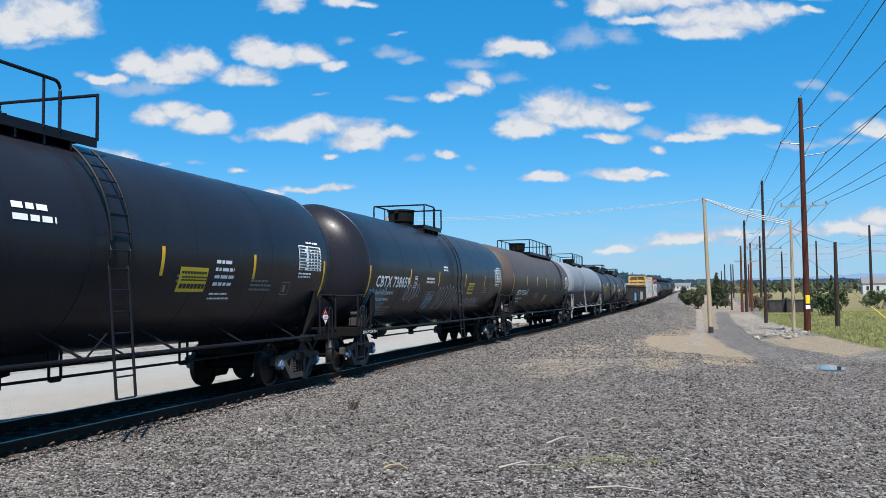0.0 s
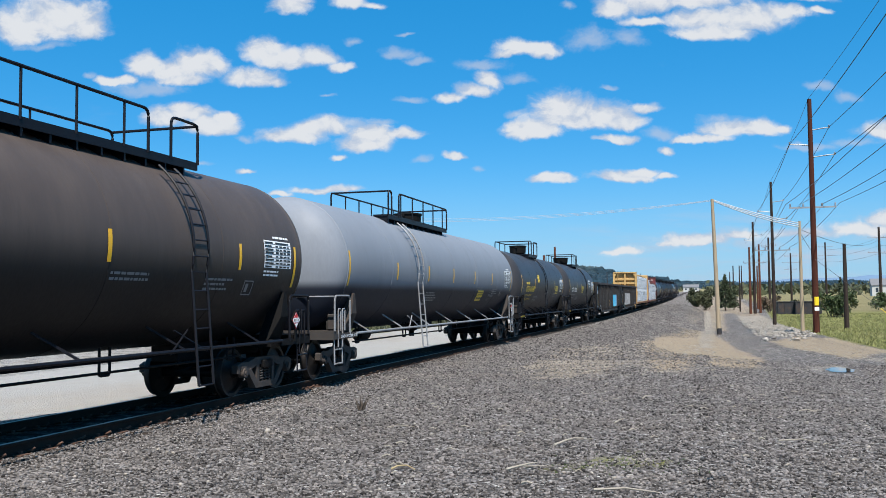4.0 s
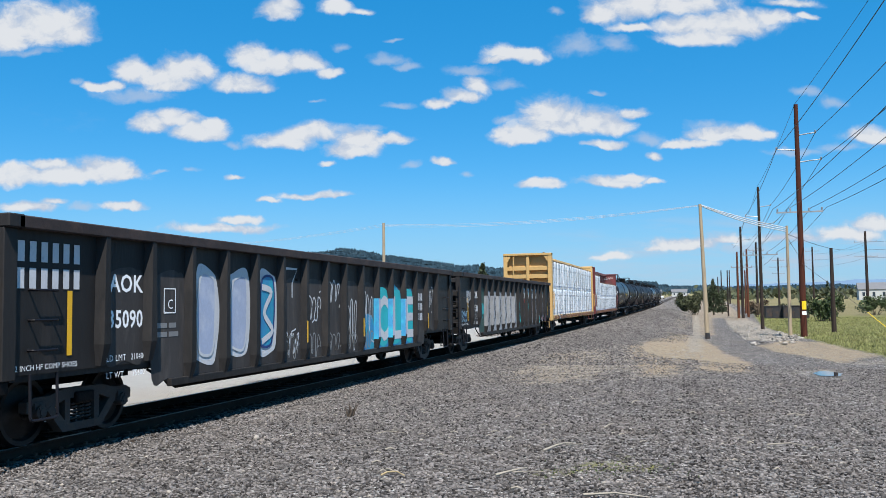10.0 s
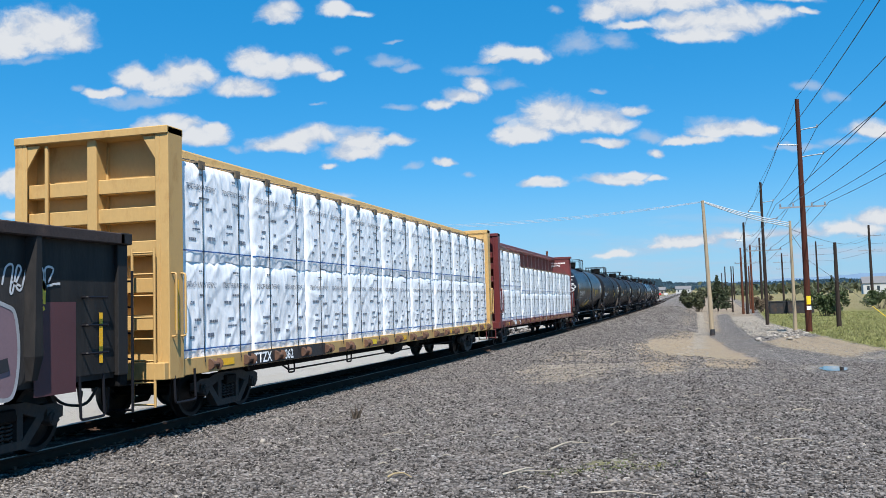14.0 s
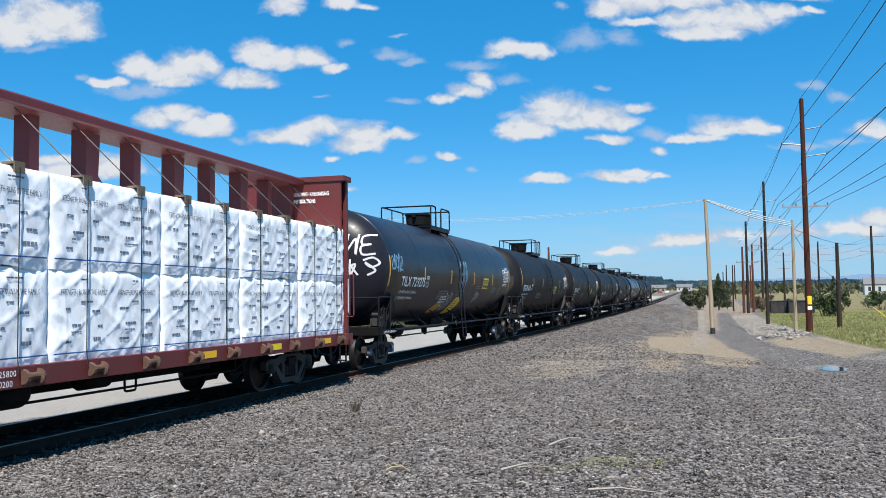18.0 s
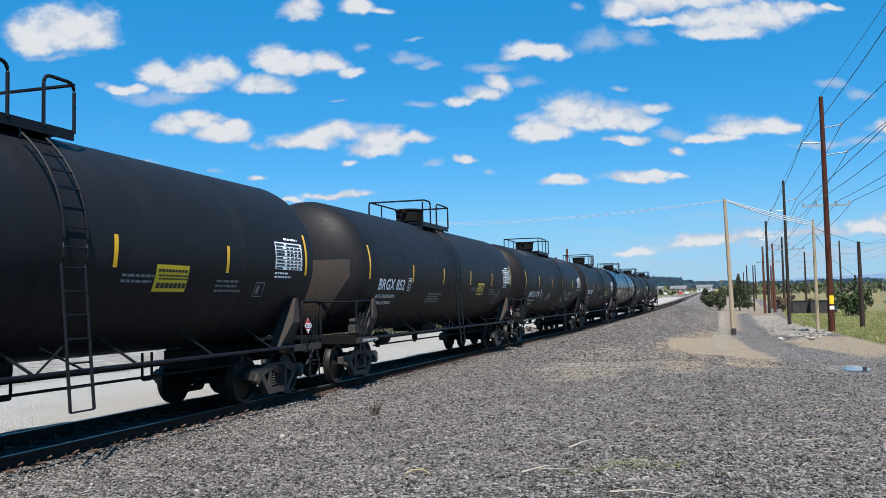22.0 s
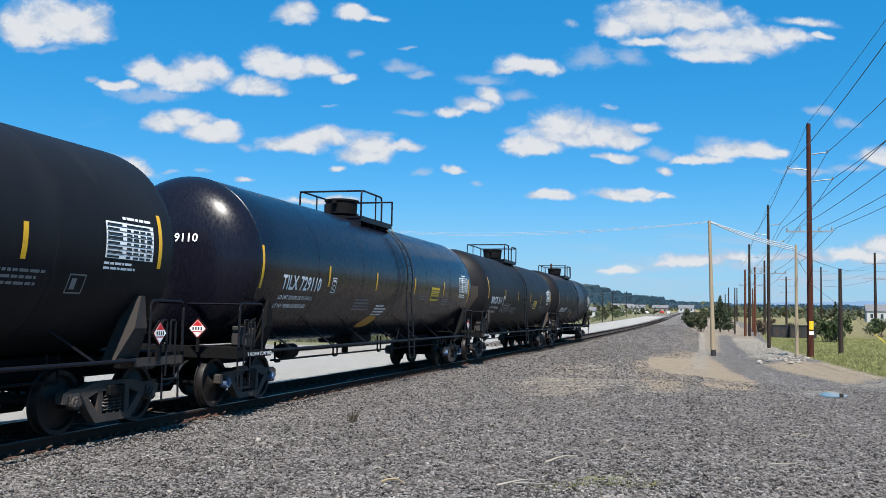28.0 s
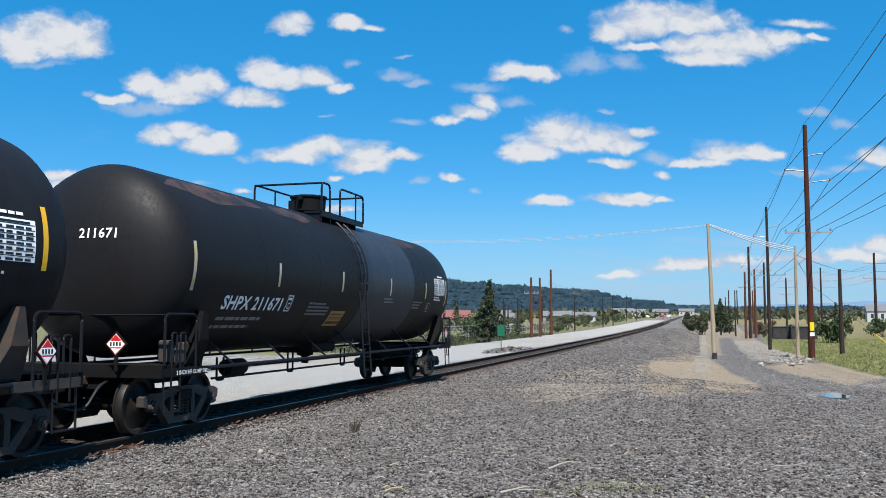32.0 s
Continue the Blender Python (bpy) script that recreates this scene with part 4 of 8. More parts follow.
def running_gear():
    """One wheelset and one truck frame, shared by all cars."""
    axle = lathe(bmesh.new(), [(0, -1.02), (0.075, -1.02), (0.075, -0.86), (0.085, -0.7), (0.085, 0.7), (0.075, 0.86), (0.075, 1.02), (0, 1.02)], "X", 14)
    w = bmesh.new()
    lathe(w, [(r, h) for r, h in wheel_profile()], "X", 36)
    mark = boxes((0.062, 0.066, -0.035, 0.035, 0.40, 0.44), (0.01, 0.05, -0.05, 0.05, 0.20, 0.24))
    cap = lathe(bmesh.new(), [(0, 0.075), (0.05, 0.075), (0.055, 0.055), (0.095, 0.05), (0.10, 0.0), (0.10, -0.08), (0, -0.08)], "X", 16)
    for k in range(3):
        a = 2 * math.pi * k / 3
        box(cap, 0.05, 0.068, 0.068 * math.cos(a) - 0.016, 0.068 * math.cos(a) + 0.016, 0.068 * math.sin(a) - 0.016, 0.068 * math.sin(a) + 0.016)
    frame_bm = bmesh.new()
    # cast side frame: compression member, pedestal jaws, columns and tension member
    slab(frame_bm, [(-1.12, 0.46), (-1.12, 0.60), (-0.98, 0.655), (-0.70, 0.65), (-0.42, 0.72), (0.42, 0.72), (0.70, 0.65), (0.98, 0.655), (1.12, 0.60), (1.12, 0.46), (1.03, 0.44), (1.02, 0.55), (0.76, 0.55),
                    (0.74, 0.44), (0.60, 0.50), (0.36, 0.58), (-0.36, 0.58), (-0.60, 0.50), (-0.74, 0.44), (-0.76, 0.55), (-1.02, 0.55), (-1.03, 0.44)], -0.065, 0.065)
    slab(frame_bm, [(-0.74, 0.47), (-0.62, 0.53), (-0.34, 0.24), (0.34, 0.24), (0.62, 0.53), (0.74, 0.47), (0.42, 0.13), (-0.42, 0.13)], -0.07, 0.07)
    for s in (-1, 1):
        slab(frame_bm, [(s * 0.26, 0.22), (s * 0.37, 0.22), (s * 0.37, 0.62), (s * 0.26, 0.62)], -0.06, 0.06)
        slab(frame_bm, [(s * 0.79, 0.50), (s * 0.99, 0.50), (s * 0.99, 0.585), (s * 0.79, 0.585)], -0.085, 0.085)
    spring_bm = bmesh.new()
    for y in (-0.15, 0.0, 0.15):
        turns = [(0.06 * math.cos(a), y + 0.06 * math.sin(a), 0.25 + 0.25 * a / (10 * math.pi)) for a in (k * math.pi / 4 for k in range(41))]
        tube(spring_bm, turns, 0.015, 5)
    bolster = boxes((-1.12, 1.12, -0.19, 0.19, 0.50, 0.66), (-0.36, 0.36, -0.24, 0.24, 0.56, 0.74), bevel=0.02)
    brake = boxes((-0.85, 0.85, -0.46, -0.40, 0.36, 0.46), (-0.85, 0.85, 0.40, 0.46, 0.36, 0.46), (-0.80, -0.66, -0.50, -0.40, 0.28, 0.60), (0.66, 0.80, -0.50, -0.40, 0.28, 0.60), (-0.80, -0.66, 0.40, 0.50, 0.28, 0.60), (0.66, 0.80, 0.40, 0.50, 0.28, 0.60))
    for key, bm in (("axle", axle), ("wheel", w), ("mark", mark), ("cap", cap), ("side_frame", frame_bm), ("spring", spring_bm), ("bolster", bolster), ("brake", brake)):
        me = bpy.data.meshes.new(key)
        bm.to_mesh(me)
        bm.free()
        if key in ("axle", "wheel", "cap"):
            me.shade_smooth()
            me.set_sharp_from_angle(angle=radians(38))
        wheel_meshes[key] = me
    for key, mat in (("axle", STEEL), ("wheel", TREAD), ("mark", LETTER), ("side_frame", CAST), ("spring", CAST), ("bolster", STEEL), ("brake", RUSTY)):
        wheel_meshes[key].materials.append(mat)
    wheel_meshes["cap_blue"] = wheel_meshes["cap"].copy()
    wheel_meshes["cap_blue"].materials.append(BLUE_CAP)
    wheel_meshes["cap"].materials.append(CAST)


running_gear()
WHEELSETS = []          # (wheelset object, car index, y in the car)


def child(name, mesh, parent, m=None):
    o = new(name, mesh)
    o.parent = parent
    if m is not None:
        o.matrix_basis = m
    return o


def truck(car, index, y, blue):
    """A two-axle truck: bolster with side frames and springs, and two wheelsets."""
    b = child("truck_bolster", wheel_meshes["bolster"], car, pose(0, y, 0))
    for s in (1, -1):
        child("side_frame", wheel_meshes["side_frame"], b, pose(s * 0.995, 0, 0))
        child("spring", wheel_meshes["spring"], b, pose(s * 0.995, 0, 0))
    child("brake_beam", wheel_meshes["brake"], b)
    for d in (-0.889, 0.889):
        ws = child("wheelset", wheel_meshes["axle"], car, pose(0, y + d, WHEEL_R))
        for s in (1, -1):
            turn = pose(s * 0.755, 0, 0, 0, 0, 0 if s > 0 else 180)
            child("wheel", wheel_meshes["wheel"], ws, turn)
            child("bearing_cap", wheel_meshes["cap_blue" if blue else "cap"], ws, pose(s * 1.06, 0, 0, 0, 0, 0 if s > 0 else 180))
        WHEELSETS.append((ws, index, y + d))


def coupler(car, y, s):
    """Draft gear: shank, knuckle head and air hose beyond the end sill."""
    bm = boxes((-0.07, 0.07, min(y, y + s * 0.75), max(y, y + s * 0.75), 0.80, 0.94), bevel=0.01)
    e = y + s * 0.75
    slab(bm, [(e - 0.16, 0.72), (e + 0.12, 0.74), (e + 0.14, 0.96), (e - 0.05, 1.02), (e - 0.18, 0.98)], -0.17, 0.13)
    part("coupler", bm, RUSTY, car)
    hose = tube(bmesh.new(), arc([(0.42, y, 0.86), (0.44, y + s * 0.25, 0.80), (0.34, y + s * 0.45, 0.42), (0.12, y + s * 0.72, 0.48), (0.05, y + s * 0.85, 0.62)], 0.2, 5), 0.024, 6)
    part("air_hose", hose, BLACK, car)


# ---------------------------------------------------------------- lettering and paint on curved or flat sides
class Side:
    """The near side of a car: maps (along, up) to the surface. A flat side lies at x = reach, a tank's follows its barrel."""

    def __init__(self, car, reach, centre=None, axis=None):
        self.car, self.reach, self.centre = car, reach, centre
        self.axis = centre if axis is None else axis
        self.shift = 0.0 if axis is None else -0.09

    def put(self, y, z, lift=0.006):
        if self.centre is None:
            return Vector((self.reach + lift, y, z))
        a = (z - self.axis) / self.reach
        r = self.reach + lift
        return Vector((self.shift + r * math.cos(a), y, self.axis + r * math.sin(a)))

    def wrap(self, bm, y, z, lift):
        """Moves flat art from (x, y) onto the side, cut finely enough to bend."""
        if self.centre is not None:
            zs = [v.co.y for v in bm.verts]
            lo, hi = min(zs), max(zs)
            step = 0.12
            k = 1
            while lo + k * step < hi:
                bmesh.ops.bisect_plane(bm, geom=bm.verts[:] + bm.edges[:] + bm.faces[:], plane_co=(0, lo + k * step, 0), plane_no=(0, 1, 0))
                k += 1
        for v in bm.verts:
            v.co = self.put(y + v.co.x, z + v.co.y, lift)
        return bm

    def text(self, words, y, z, size, mat=None, name="lettering", bold=0.0, squeeze=1.0, lift=0.007):
        bm = text_bmesh(words, size, 1.06, bold)
        for v in bm.verts:
            v.co.x *= squeeze
        return part(name, self.wrap(bm, y, z, lift), mat or LETTER, self.car)

    def bars(self, rows, mat, name="stencil_line", lift=0.007):
        """Flat bars: y, z, width, height."""
        bm = bmesh.new()
        for y, z, w, h in rows:
            count = max(1, int(h / 0.10)) if self.centre is not None else 1
            for k in range(count):
                z0, z1 = z + h * k / count, z + h * (k + 1) / count
                bm.faces.new([bm.verts.new(self.put(a, b, lift)) for a, b in ((y, z0), (y + w, z0), (y + w, z1), (y, z1))])
        return part(name, bm, mat, self.car)

    def lines(self, y, z, count, width, pitch, height, mat=None, seed=0, name="stencil_line", gap=True):
        """Small print that cannot be read: rows of short bars."""
        r = random.Random(seed)
        rows = []
        for k in range(count):
            x = 0.0
            end = width * r.uniform(0.65, 1.0)
            while x < end:
                w = r.uniform(0.06, 0.22) * (height / 0.05)
                rows.append((y + x, z - k * pitch, min(w, end - x + 0.02), height))
                x += w + (height * 0.6 if gap else 0)
        return tagged(self.bars(rows, mat or FAINT, name), kind="stuff")

    def stroke(self, pts, width, mat, name="spray_paint", lift=0.008, closed=False):
        """A sprayed line of even width through (along, up) points."""
        pts = [Vector(p) for p in pts]
        bm = bmesh.new()
        last = None
        fresh = None
        count = len(pts)
        for i, p in enumerate(pts):
            d = pts[(i + 1) % count if closed else min(i + 1, count - 1)] - pts[i - 1 if (closed or i) else 0]
            if d.length < 1e-6:
                d = Vector((1, 0))
            d.normalize()
            nrm = Vector((-d.y, d.x)) * width / 2
            pair = [bm.verts.new(self.put(*(p + nrm), lift)), bm.verts.new(self.put(*(p - nrm), lift))]
            if last:
                bm.faces.new((last[0], last[1], pair[1], pair[0]))
            else:
                fresh = pair
            last = pair
        if closed:
            bm.faces.new((last[0], last[1], fresh[1], fresh[0]))
        return bm if name is None else part(name, bm, mat, self.car)

    def blob(self, outline, mat, name="spray_paint", lift=0.006, edge=None, edge_width=0.035):
        """A filled painted shape with an optional dark outline."""
        smoothed = curve_through(outline, 5, True)
        bm = bmesh.new()
        bm.faces.new([bm.verts.new((p.x, p.y, 0)) for p in smoothed])
        bmesh.ops.triangulate(bm, faces=bm.faces[:])
        self.wrap(bm, 0, 0, lift)
        o = part(name, bm, mat, self.car)
        if edge:
            part("spray_outline", self.stroke(smoothed + smoothed[:1], edge_width, edge, None, lift + 0.004), edge, self.car)
        return o

    def scrawl(self, y, z, w, h, seed, mat, loops=7, width=0.03, name="graffiti_tag"):
        """An unreadable handwritten tag: one looping line and a few dashes."""
        r = random.Random(seed)
        pts = []
        for k in range(loops):
            x = y + w * (k + 0.5) / loops
            s = w / loops
            pts += [(x - s * r.uniform(0.3, 0.7), z + h * r.uniform(0.0, 0.3)), (x - s * r.uniform(0, 0.3), z + h * r.uniform(0.75, 1.0)), (x + s * r.uniform(0.2, 0.6), z + h * r.uniform(0.55, 0.95)), (x + s * r.uniform(-0.2, 0.5), z + h * r.uniform(0.1, 0.45))]
        bm = self.stroke(curve_through(pts, 6), width, mat, None)
        for _ in range(3):
            a, b = y + r.random() * w, z + h * r.uniform(-0.2, 1.1)
            other = self.stroke([(a, b), (a + r.uniform(-0.2, 0.3) * w, b + r.uniform(-0.15, 0.15) * h)], width, mat, None)
            me = bpy.data.meshes.new("dash")
            other.to_mesh(me)
            other.free()
            bm.from_mesh(me)
            bpy.data.meshes.remove(me)
        return part(name, bm, mat, self.car)


def curve_through(pts, steps, closed=False):
    """A smooth line through points (Catmull-Rom)."""
    p = [Vector(q) for q in pts]
    out = []
    count = len(p)
    for i in range(count if closed else count - 1):
        if closed:
            a, b, c, d = p[i - 1], p[i], p[(i + 1) % count], p[(i + 2) % count]
        else:
            a, b, c, d = p[max(i - 1, 0)], p[i], p[i + 1], p[min(i + 2, count - 1)]
        for k in range(steps):
            t = k / steps
            out.append(0.5 * (2 * b + (c - a) * t + (2 * a - 5 * b + 4 * c - d) * t * t + (3 * b - a - 3 * c + d) * t ** 3))
    if not closed:
        out.append(p[-1])
    return out


# ---------------------------------------------------------------- train: tank cars
CARS = {}               # index: (root, y of its centre at the clip's start)


def placard(car, y, z, x, face):
    """A diamond hazard placard in its holder; face: 1 looks sideways, 0 along the train."""
    h = 0.17
    quad = [(0, -h), (h, 0), (0, h), (-h, 0)]

    def diamond(scale, lift, lo=-1.0, hi=1.0):
        bm = bmesh.new()
        pts = []
        for a, b in quad:
            pts.append((a * scale, b * scale))
        if face:
            bm.faces.new([bm.verts.new((x + lift, y + a, z + b)) for a, b in pts])
        else:
            bm.faces.new([bm.verts.new((x + a, y - lift, z + b)) for a, b in pts])
        if lo > -1 or hi < 1:
            for cut, keep in ((lo, 1), (hi, -1)):
                if abs(cut) < 1:
                    bmesh.ops.bisect_plane(bm, geom=bm.verts[:] + bm.edges[:] + bm.faces[:], plane_co=(x, y, z + cut * h), plane_no=(0, 0, keep), clear_inner=True)
        return bm

    holder = bmesh.new()
    if face:
        slab(holder, [(y + a * 1.18, z + b * 1.18) for a, b in quad], x - 0.02, x)
        box(holder, x - 0.03, x - 0.005, y - 0.03, y + 0.03, z - 0.42, z - 0.1)
    else:
        a4 = [holder.verts.new((x + a * 1.18, y + dy, z + b * 1.18)) for dy in (0, 0.02) for a, b in quad]
        holder.faces.new(a4[:4])
        holder.faces.new(a4[4:][::-1])
        for i in range(4):
            holder.faces.new((a4[i], a4[(i + 1) % 4], a4[4 + (i + 1) % 4], a4[4 + i]))
        box(holder, x - 0.03, x + 0.03, y + 0.005, y + 0.03, z - 0.42, z - 0.1)
    p = part("placard", holder, STEEL, car, "red and white diamond hazard placard")
    part("placard_face", diamond(1.0, 0.004), RED, p)
    part("placard_border", diamond(0.93, 0.006), LETTER, p)
    part("placard_red_field", diamond(0.88, 0.008), RED, p)
    part("placard_band", diamond(0.95, 0.010, -0.28, 0.28), LETTER, p)
    bars = bmesh.new()
    for k in range(4):
        q = -0.10 + 0.055 * k
        if face:
            bars.faces.new([bars.verts.new((x + 0.013, y + a, z + b)) for a, b in ((q, -0.03), (q + 0.03, -0.03), (q + 0.03, 0.03), (q, 0.03))])
        else:
            bars.faces.new([bars.verts.new((x + a, y - 0.013, z + b)) for a, b in ((q, -0.03), (q + 0.03, -0.03), (q + 0.03, 0.03), (q, 0.03))])
    tagged(part("placard_print", bars, BLACK, p), kind="stuff")
    part("placard_foot", diamond(0.86, 0.010, -1, -0.4), LETTER, p)


def ladder(bm_side, bm_rung, side, y, z_top, z_low, half=0.22, off=0.13):
    """A ladder bent round the barrel from the platform to below the sill."""
    low = side.centre - side.reach * 0.35
    zs = []
    z = z_top
    while z > low:
        zs.append(side.put(0, z, off))
        z -= 0.12
    end = zs[-1]
    for k in range(1, 16):
        q = end + Vector((0.012 * k, 0, -0.15 * k))
        if q.z < z_low:
            break
        zs.append(q)
    for s in (-half, half):
        tube(bm_side, [(p.x, y + s, p.z) for p in zs], 0.022, 6)
    for p in zs[1::2]:
        bm_rung.append(tube(bmesh.new(), [(p.x, y - half, p.z), (p.x, y + half, p.z)], 0.013, 5))


def tank_car(index, front, back, paint, label, R=1.52, zc=2.84, manway=-0.4, walk_to=None, ladder_at=0.2, strips=(-4.6, -1.65, 1.45, 4.5), strip_z=-0.21, end_z=-0.05, walk_from=None, tape=None, pipe=None,
             blue=False, bonnet=(0.44, 0.50), bracket=None, rail_h=0.70, end_rail=True, platform=True, head=0.78, seams=5, placards=True, slim=1.0):
    """A tank car between its end strips; lengths are measured from the car's middle."""
    mid, half = (front + back) / 2, (back - front) / 2
    datum, zc, R = zc, zc - 0.11, R + 0.11
    tape, pipe, bracket = tape or TAPE, pipe or PIPE, bracket or STEEL
    car = thing("tank_car", label, "tank car", "cars of the passing train")
    CARS[index] = (car, mid)
    hl = half + 0.13
    steps = 10
    prof = [(R * math.sin(a), -hl - head * math.cos(a)) for k, a in ((k, k * math.pi / 2 / steps) for k in range(steps + 1))]
    prof[0] = (0.0, -hl - head)
    for k in range(1, 16):
        prof.append((R, -hl + 2 * hl * k / 16))
    prof += [(R * math.sin(a), hl + head * math.cos(a)) for a in (math.pi / 2 * (1 - k / steps) for k in range(steps + 1))]
    prof[-1] = (0.0, hl + head)
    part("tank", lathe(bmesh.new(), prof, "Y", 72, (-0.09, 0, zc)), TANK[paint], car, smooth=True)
    for k in range(seams + 2):
        if k in (0, seams + 1) and paint in ("satin", "rusty"):
            continue
        y = -hl + 2 * hl * k / (seams + 1)
        w = 0.045 if k in (0, seams + 1) else 0.012
        ring = lathe(bmesh.new(), [(R - 0.01, y - w), (R + 0.004, y - w * 0.8), (R + 0.004, y + w * 0.8), (R - 0.01, y + w)], "Y", 72, (-0.09, 0, zc), False)
        bmesh.ops.recalc_face_normals(ring, faces=ring.faces)
        part("weld_seam", ring, TANK[paint], car)
    side = Side(car, R, datum, zc)
    # reflective strips, the end ones longer
    for y in (-half - 0.08, *strips, half - 0.12):
        long = y < -half or y > half - 0.2
        h = 0.82 if long else 0.46
        side.bars([(y - 0.045, datum + (end_z if long else strip_z) - h / 2, 0.09, h)], tape, "reflective_strip")
    # saddle brackets and stub sills
    tb = half - 0.42
    for s in (-1, 1):
        for x in (-1, 1):
            br = bmesh.new()
            a = [(x * 1.20, s * (tb + 0.02 - 0.28 * slim), 0.98), (x * 1.20, s * (tb + 0.02 + 0.30 * slim), 0.98), (x * 1.45, s * (tb + 0.02 + 0.16 * slim), 1.50), (x * 1.46, s * (tb + 0.08), 1.98), (x * 1.46, s * (tb - 0.01), 1.98), (x * 1.45, s * (tb + 0.02 - 0.15 * slim), 1.50)]
            inner = [(px - x * 0.22, py, pz) for px, py, pz in a]
            va, vb = [br.verts.new(p) for p in a], [br.verts.new(p) for p in inner]
            br.faces.new(va)
            br.faces.new(vb[::-1])
            for i in range(6):
                br.faces.new((va[i], va[(i + 1) % 6], vb[(i + 1) % 6], vb[i]))
            bmesh.ops.recalc_face_normals(br, faces=br.faces)
            part("saddle_bracket", br, bracket, car, "weathered steel saddle bracket")
        sill = boxes((-0.28, 0.28, min(s * (tb - 1.9), s * (hl + 0.62)), max(s * (tb - 1.9), s * (hl + 0.62)), 0.72, 1.06),
                     (-1.28, 1.28, s * tb - 0.22, s * tb + 0.22, 0.90, 1.06), bevel=0.015)
        part("stub_sill", sill, STEEL, car)
        deck = boxes((-1.42, 1.42, min(s * (hl + 0.02), s * (hl + 0.66)), max(s * (hl + 0.02), s * (hl + 0.66)), 1.06, 1.12), (-1.44, 1.44, s * (hl + 0.66) - 0.03, s * (hl + 0.66) + 0.03, 0.92, 1.12))
        part("end_platform", deck, bracket if paint in ("white",) else STEEL, car)
        for x in (1.42, -1.45):
            part("sill_plate", boxes((x, x + 0.03, min(s * (tb - 0.1), s * (hl + 0.62)), max(s * (tb - 0.1), s * (hl + 0.62)), 0.93, 1.06)), bracket, car)
        if s < 0:
            tagged(Side(car, 1.452).text("2 INCH HF COMP SHOES", -(hl + 0.30), 0.955, 0.095, LETTER_Y if paint == "grey" else LETTER, "brake_note", 0.001, 0.95), kind="stuff")
        coupler(car, s * (hl + 0.6), s)
        if end_rail:
            y0, y1 = s * (hl - 0.28), s * (hl + 0.62)
            for x in (1.44, -1.44):
                part("end_handrail", tube(bmesh.new(), arc([(x, y0, 1.0), (x, y0, 1.92), (x, y1, 1.92), (x, y1, 1.12)], 0.12), 0.022, 6), pipe, car)
                for k in (0.35, 0.62):
                    q = y0 + (y1 - y0) * k
                    part("grab_iron", tube(bmesh.new(), arc([(x, q, 1.12), (x, q, 1.62), (x, q + 0.14 * s, 1.62), (x, q + 0.14 * s, 0.75)], 0.05), 0.017, 6), pipe, car)
            part("end_crossbar", tube(bmesh.new(), [(1.44, y1, 1.90), (-1.44, y1, 1.90)], 0.02, 6), pipe, car)
        st = bmesh.new()
        for x in (1.40,):
            for a in (-0.05, 0.40):
                tube(st, [(x, s * (hl + 0.18) + a * s, 1.06), (x + 0.02, s * (hl + 0.18) + a * s, 0.36)], 0.018, 5)
            for z in (0.38, 0.70):
                tube(st, [(x + 0.02, s * (hl + 0.13), z), (x + 0.02, s * (hl + 0.58), z)], 0.018, 5)
        part("sill_step", st, pipe, car)
        if s > 0 and placards:
            placard(car, s * (half + 0.02), 1.42, 1.50, 1)
        if s < 0:
            # brake valves on the leading platform
            e = -(tb + 0.25)
            part("brake_valve", boxes((1.0, 1.3, e - 0.42, e - 0.12, 1.12, 1.34), (1.06, 1.26, e - 0.10, e + 0.14, 1.10, 1.46), (1.12, 1.32, e - 0.62, e - 0.46, 1.14, 1.50), bevel=0.02), GREY_STEEL, car, "grey brake valve block")
            part("brake_line", tube(bmesh.new(), arc([(1.30, e - 0.5, 1.4), (1.36, e - 0.2, 1.56), (1.30, e + 0.1, 1.36), (1.34, e + 0.3, 1.06)], 0.08, 3), 0.016, 5), pipe, car)
    # side sill pipe with struts
    ends = tb - 0.1
    for x in (-1.46, 1.46):
        part("side_rail", tube(bmesh.new(), [(x, -ends, 1.03), (x, ends, 1.03)], 0.03, 8), pipe, car)
        for k in range(7):
            y = -ends + 0.9 + (2 * ends - 1.8) * k / 6
            a = -0.86
            part("rail_strut", tube(bmesh.new(), [(x, y, 1.03), (-0.09 + (R - 0.03) * math.cos(a) * (1 if x > 0 else -1), y - 0.38, zc + (R - 0.03) * math.sin(a))], 0.022, 5), pipe, car)
    # fittings below: bottom outlet, brake cylinder and rods
    z0 = zc - R
    out = lathe(bmesh.new(), [(0, z0 - 0.42), (0.09, z0 - 0.42), (0.09, z0 - 0.25), (0.20, z0 - 0.22), (0.24, z0 + 0.1), (0, z0 + 0.1)], "Z", 16, (0, 0, 0))
    part("bottom_outlet", out, STEEL, car)
    skid = boxes((-0.5, 0.5, -0.75, 0.75, z0 - 0.14, z0 + 0.12), bevel=0.05)
    part("outlet_skid", skid, STEEL, car)
    for x, z in ((1.0, 0.78), (0.2, 0.86), (0.9, 0.96)):
        part("brake_rod", tube(bmesh.new(), [(x, -tb + 1.0, z), (x, tb - 1.0, z)], 0.022, 5), STEEL, car)
    for k in range(5):
        y = -tb + 1.3 + (2 * tb - 2.6) * k / 4
        low = 0.74
        part("pipe_hanger", tube(bmesh.new(), arc([(1.0, y - 0.12, 1.15), (1.0, y - 0.12, low), (1.0, y + 0.12, low), (1.0, y + 0.12, 1.15)], 0.03, 2), 0.022, 5), STEEL, car)
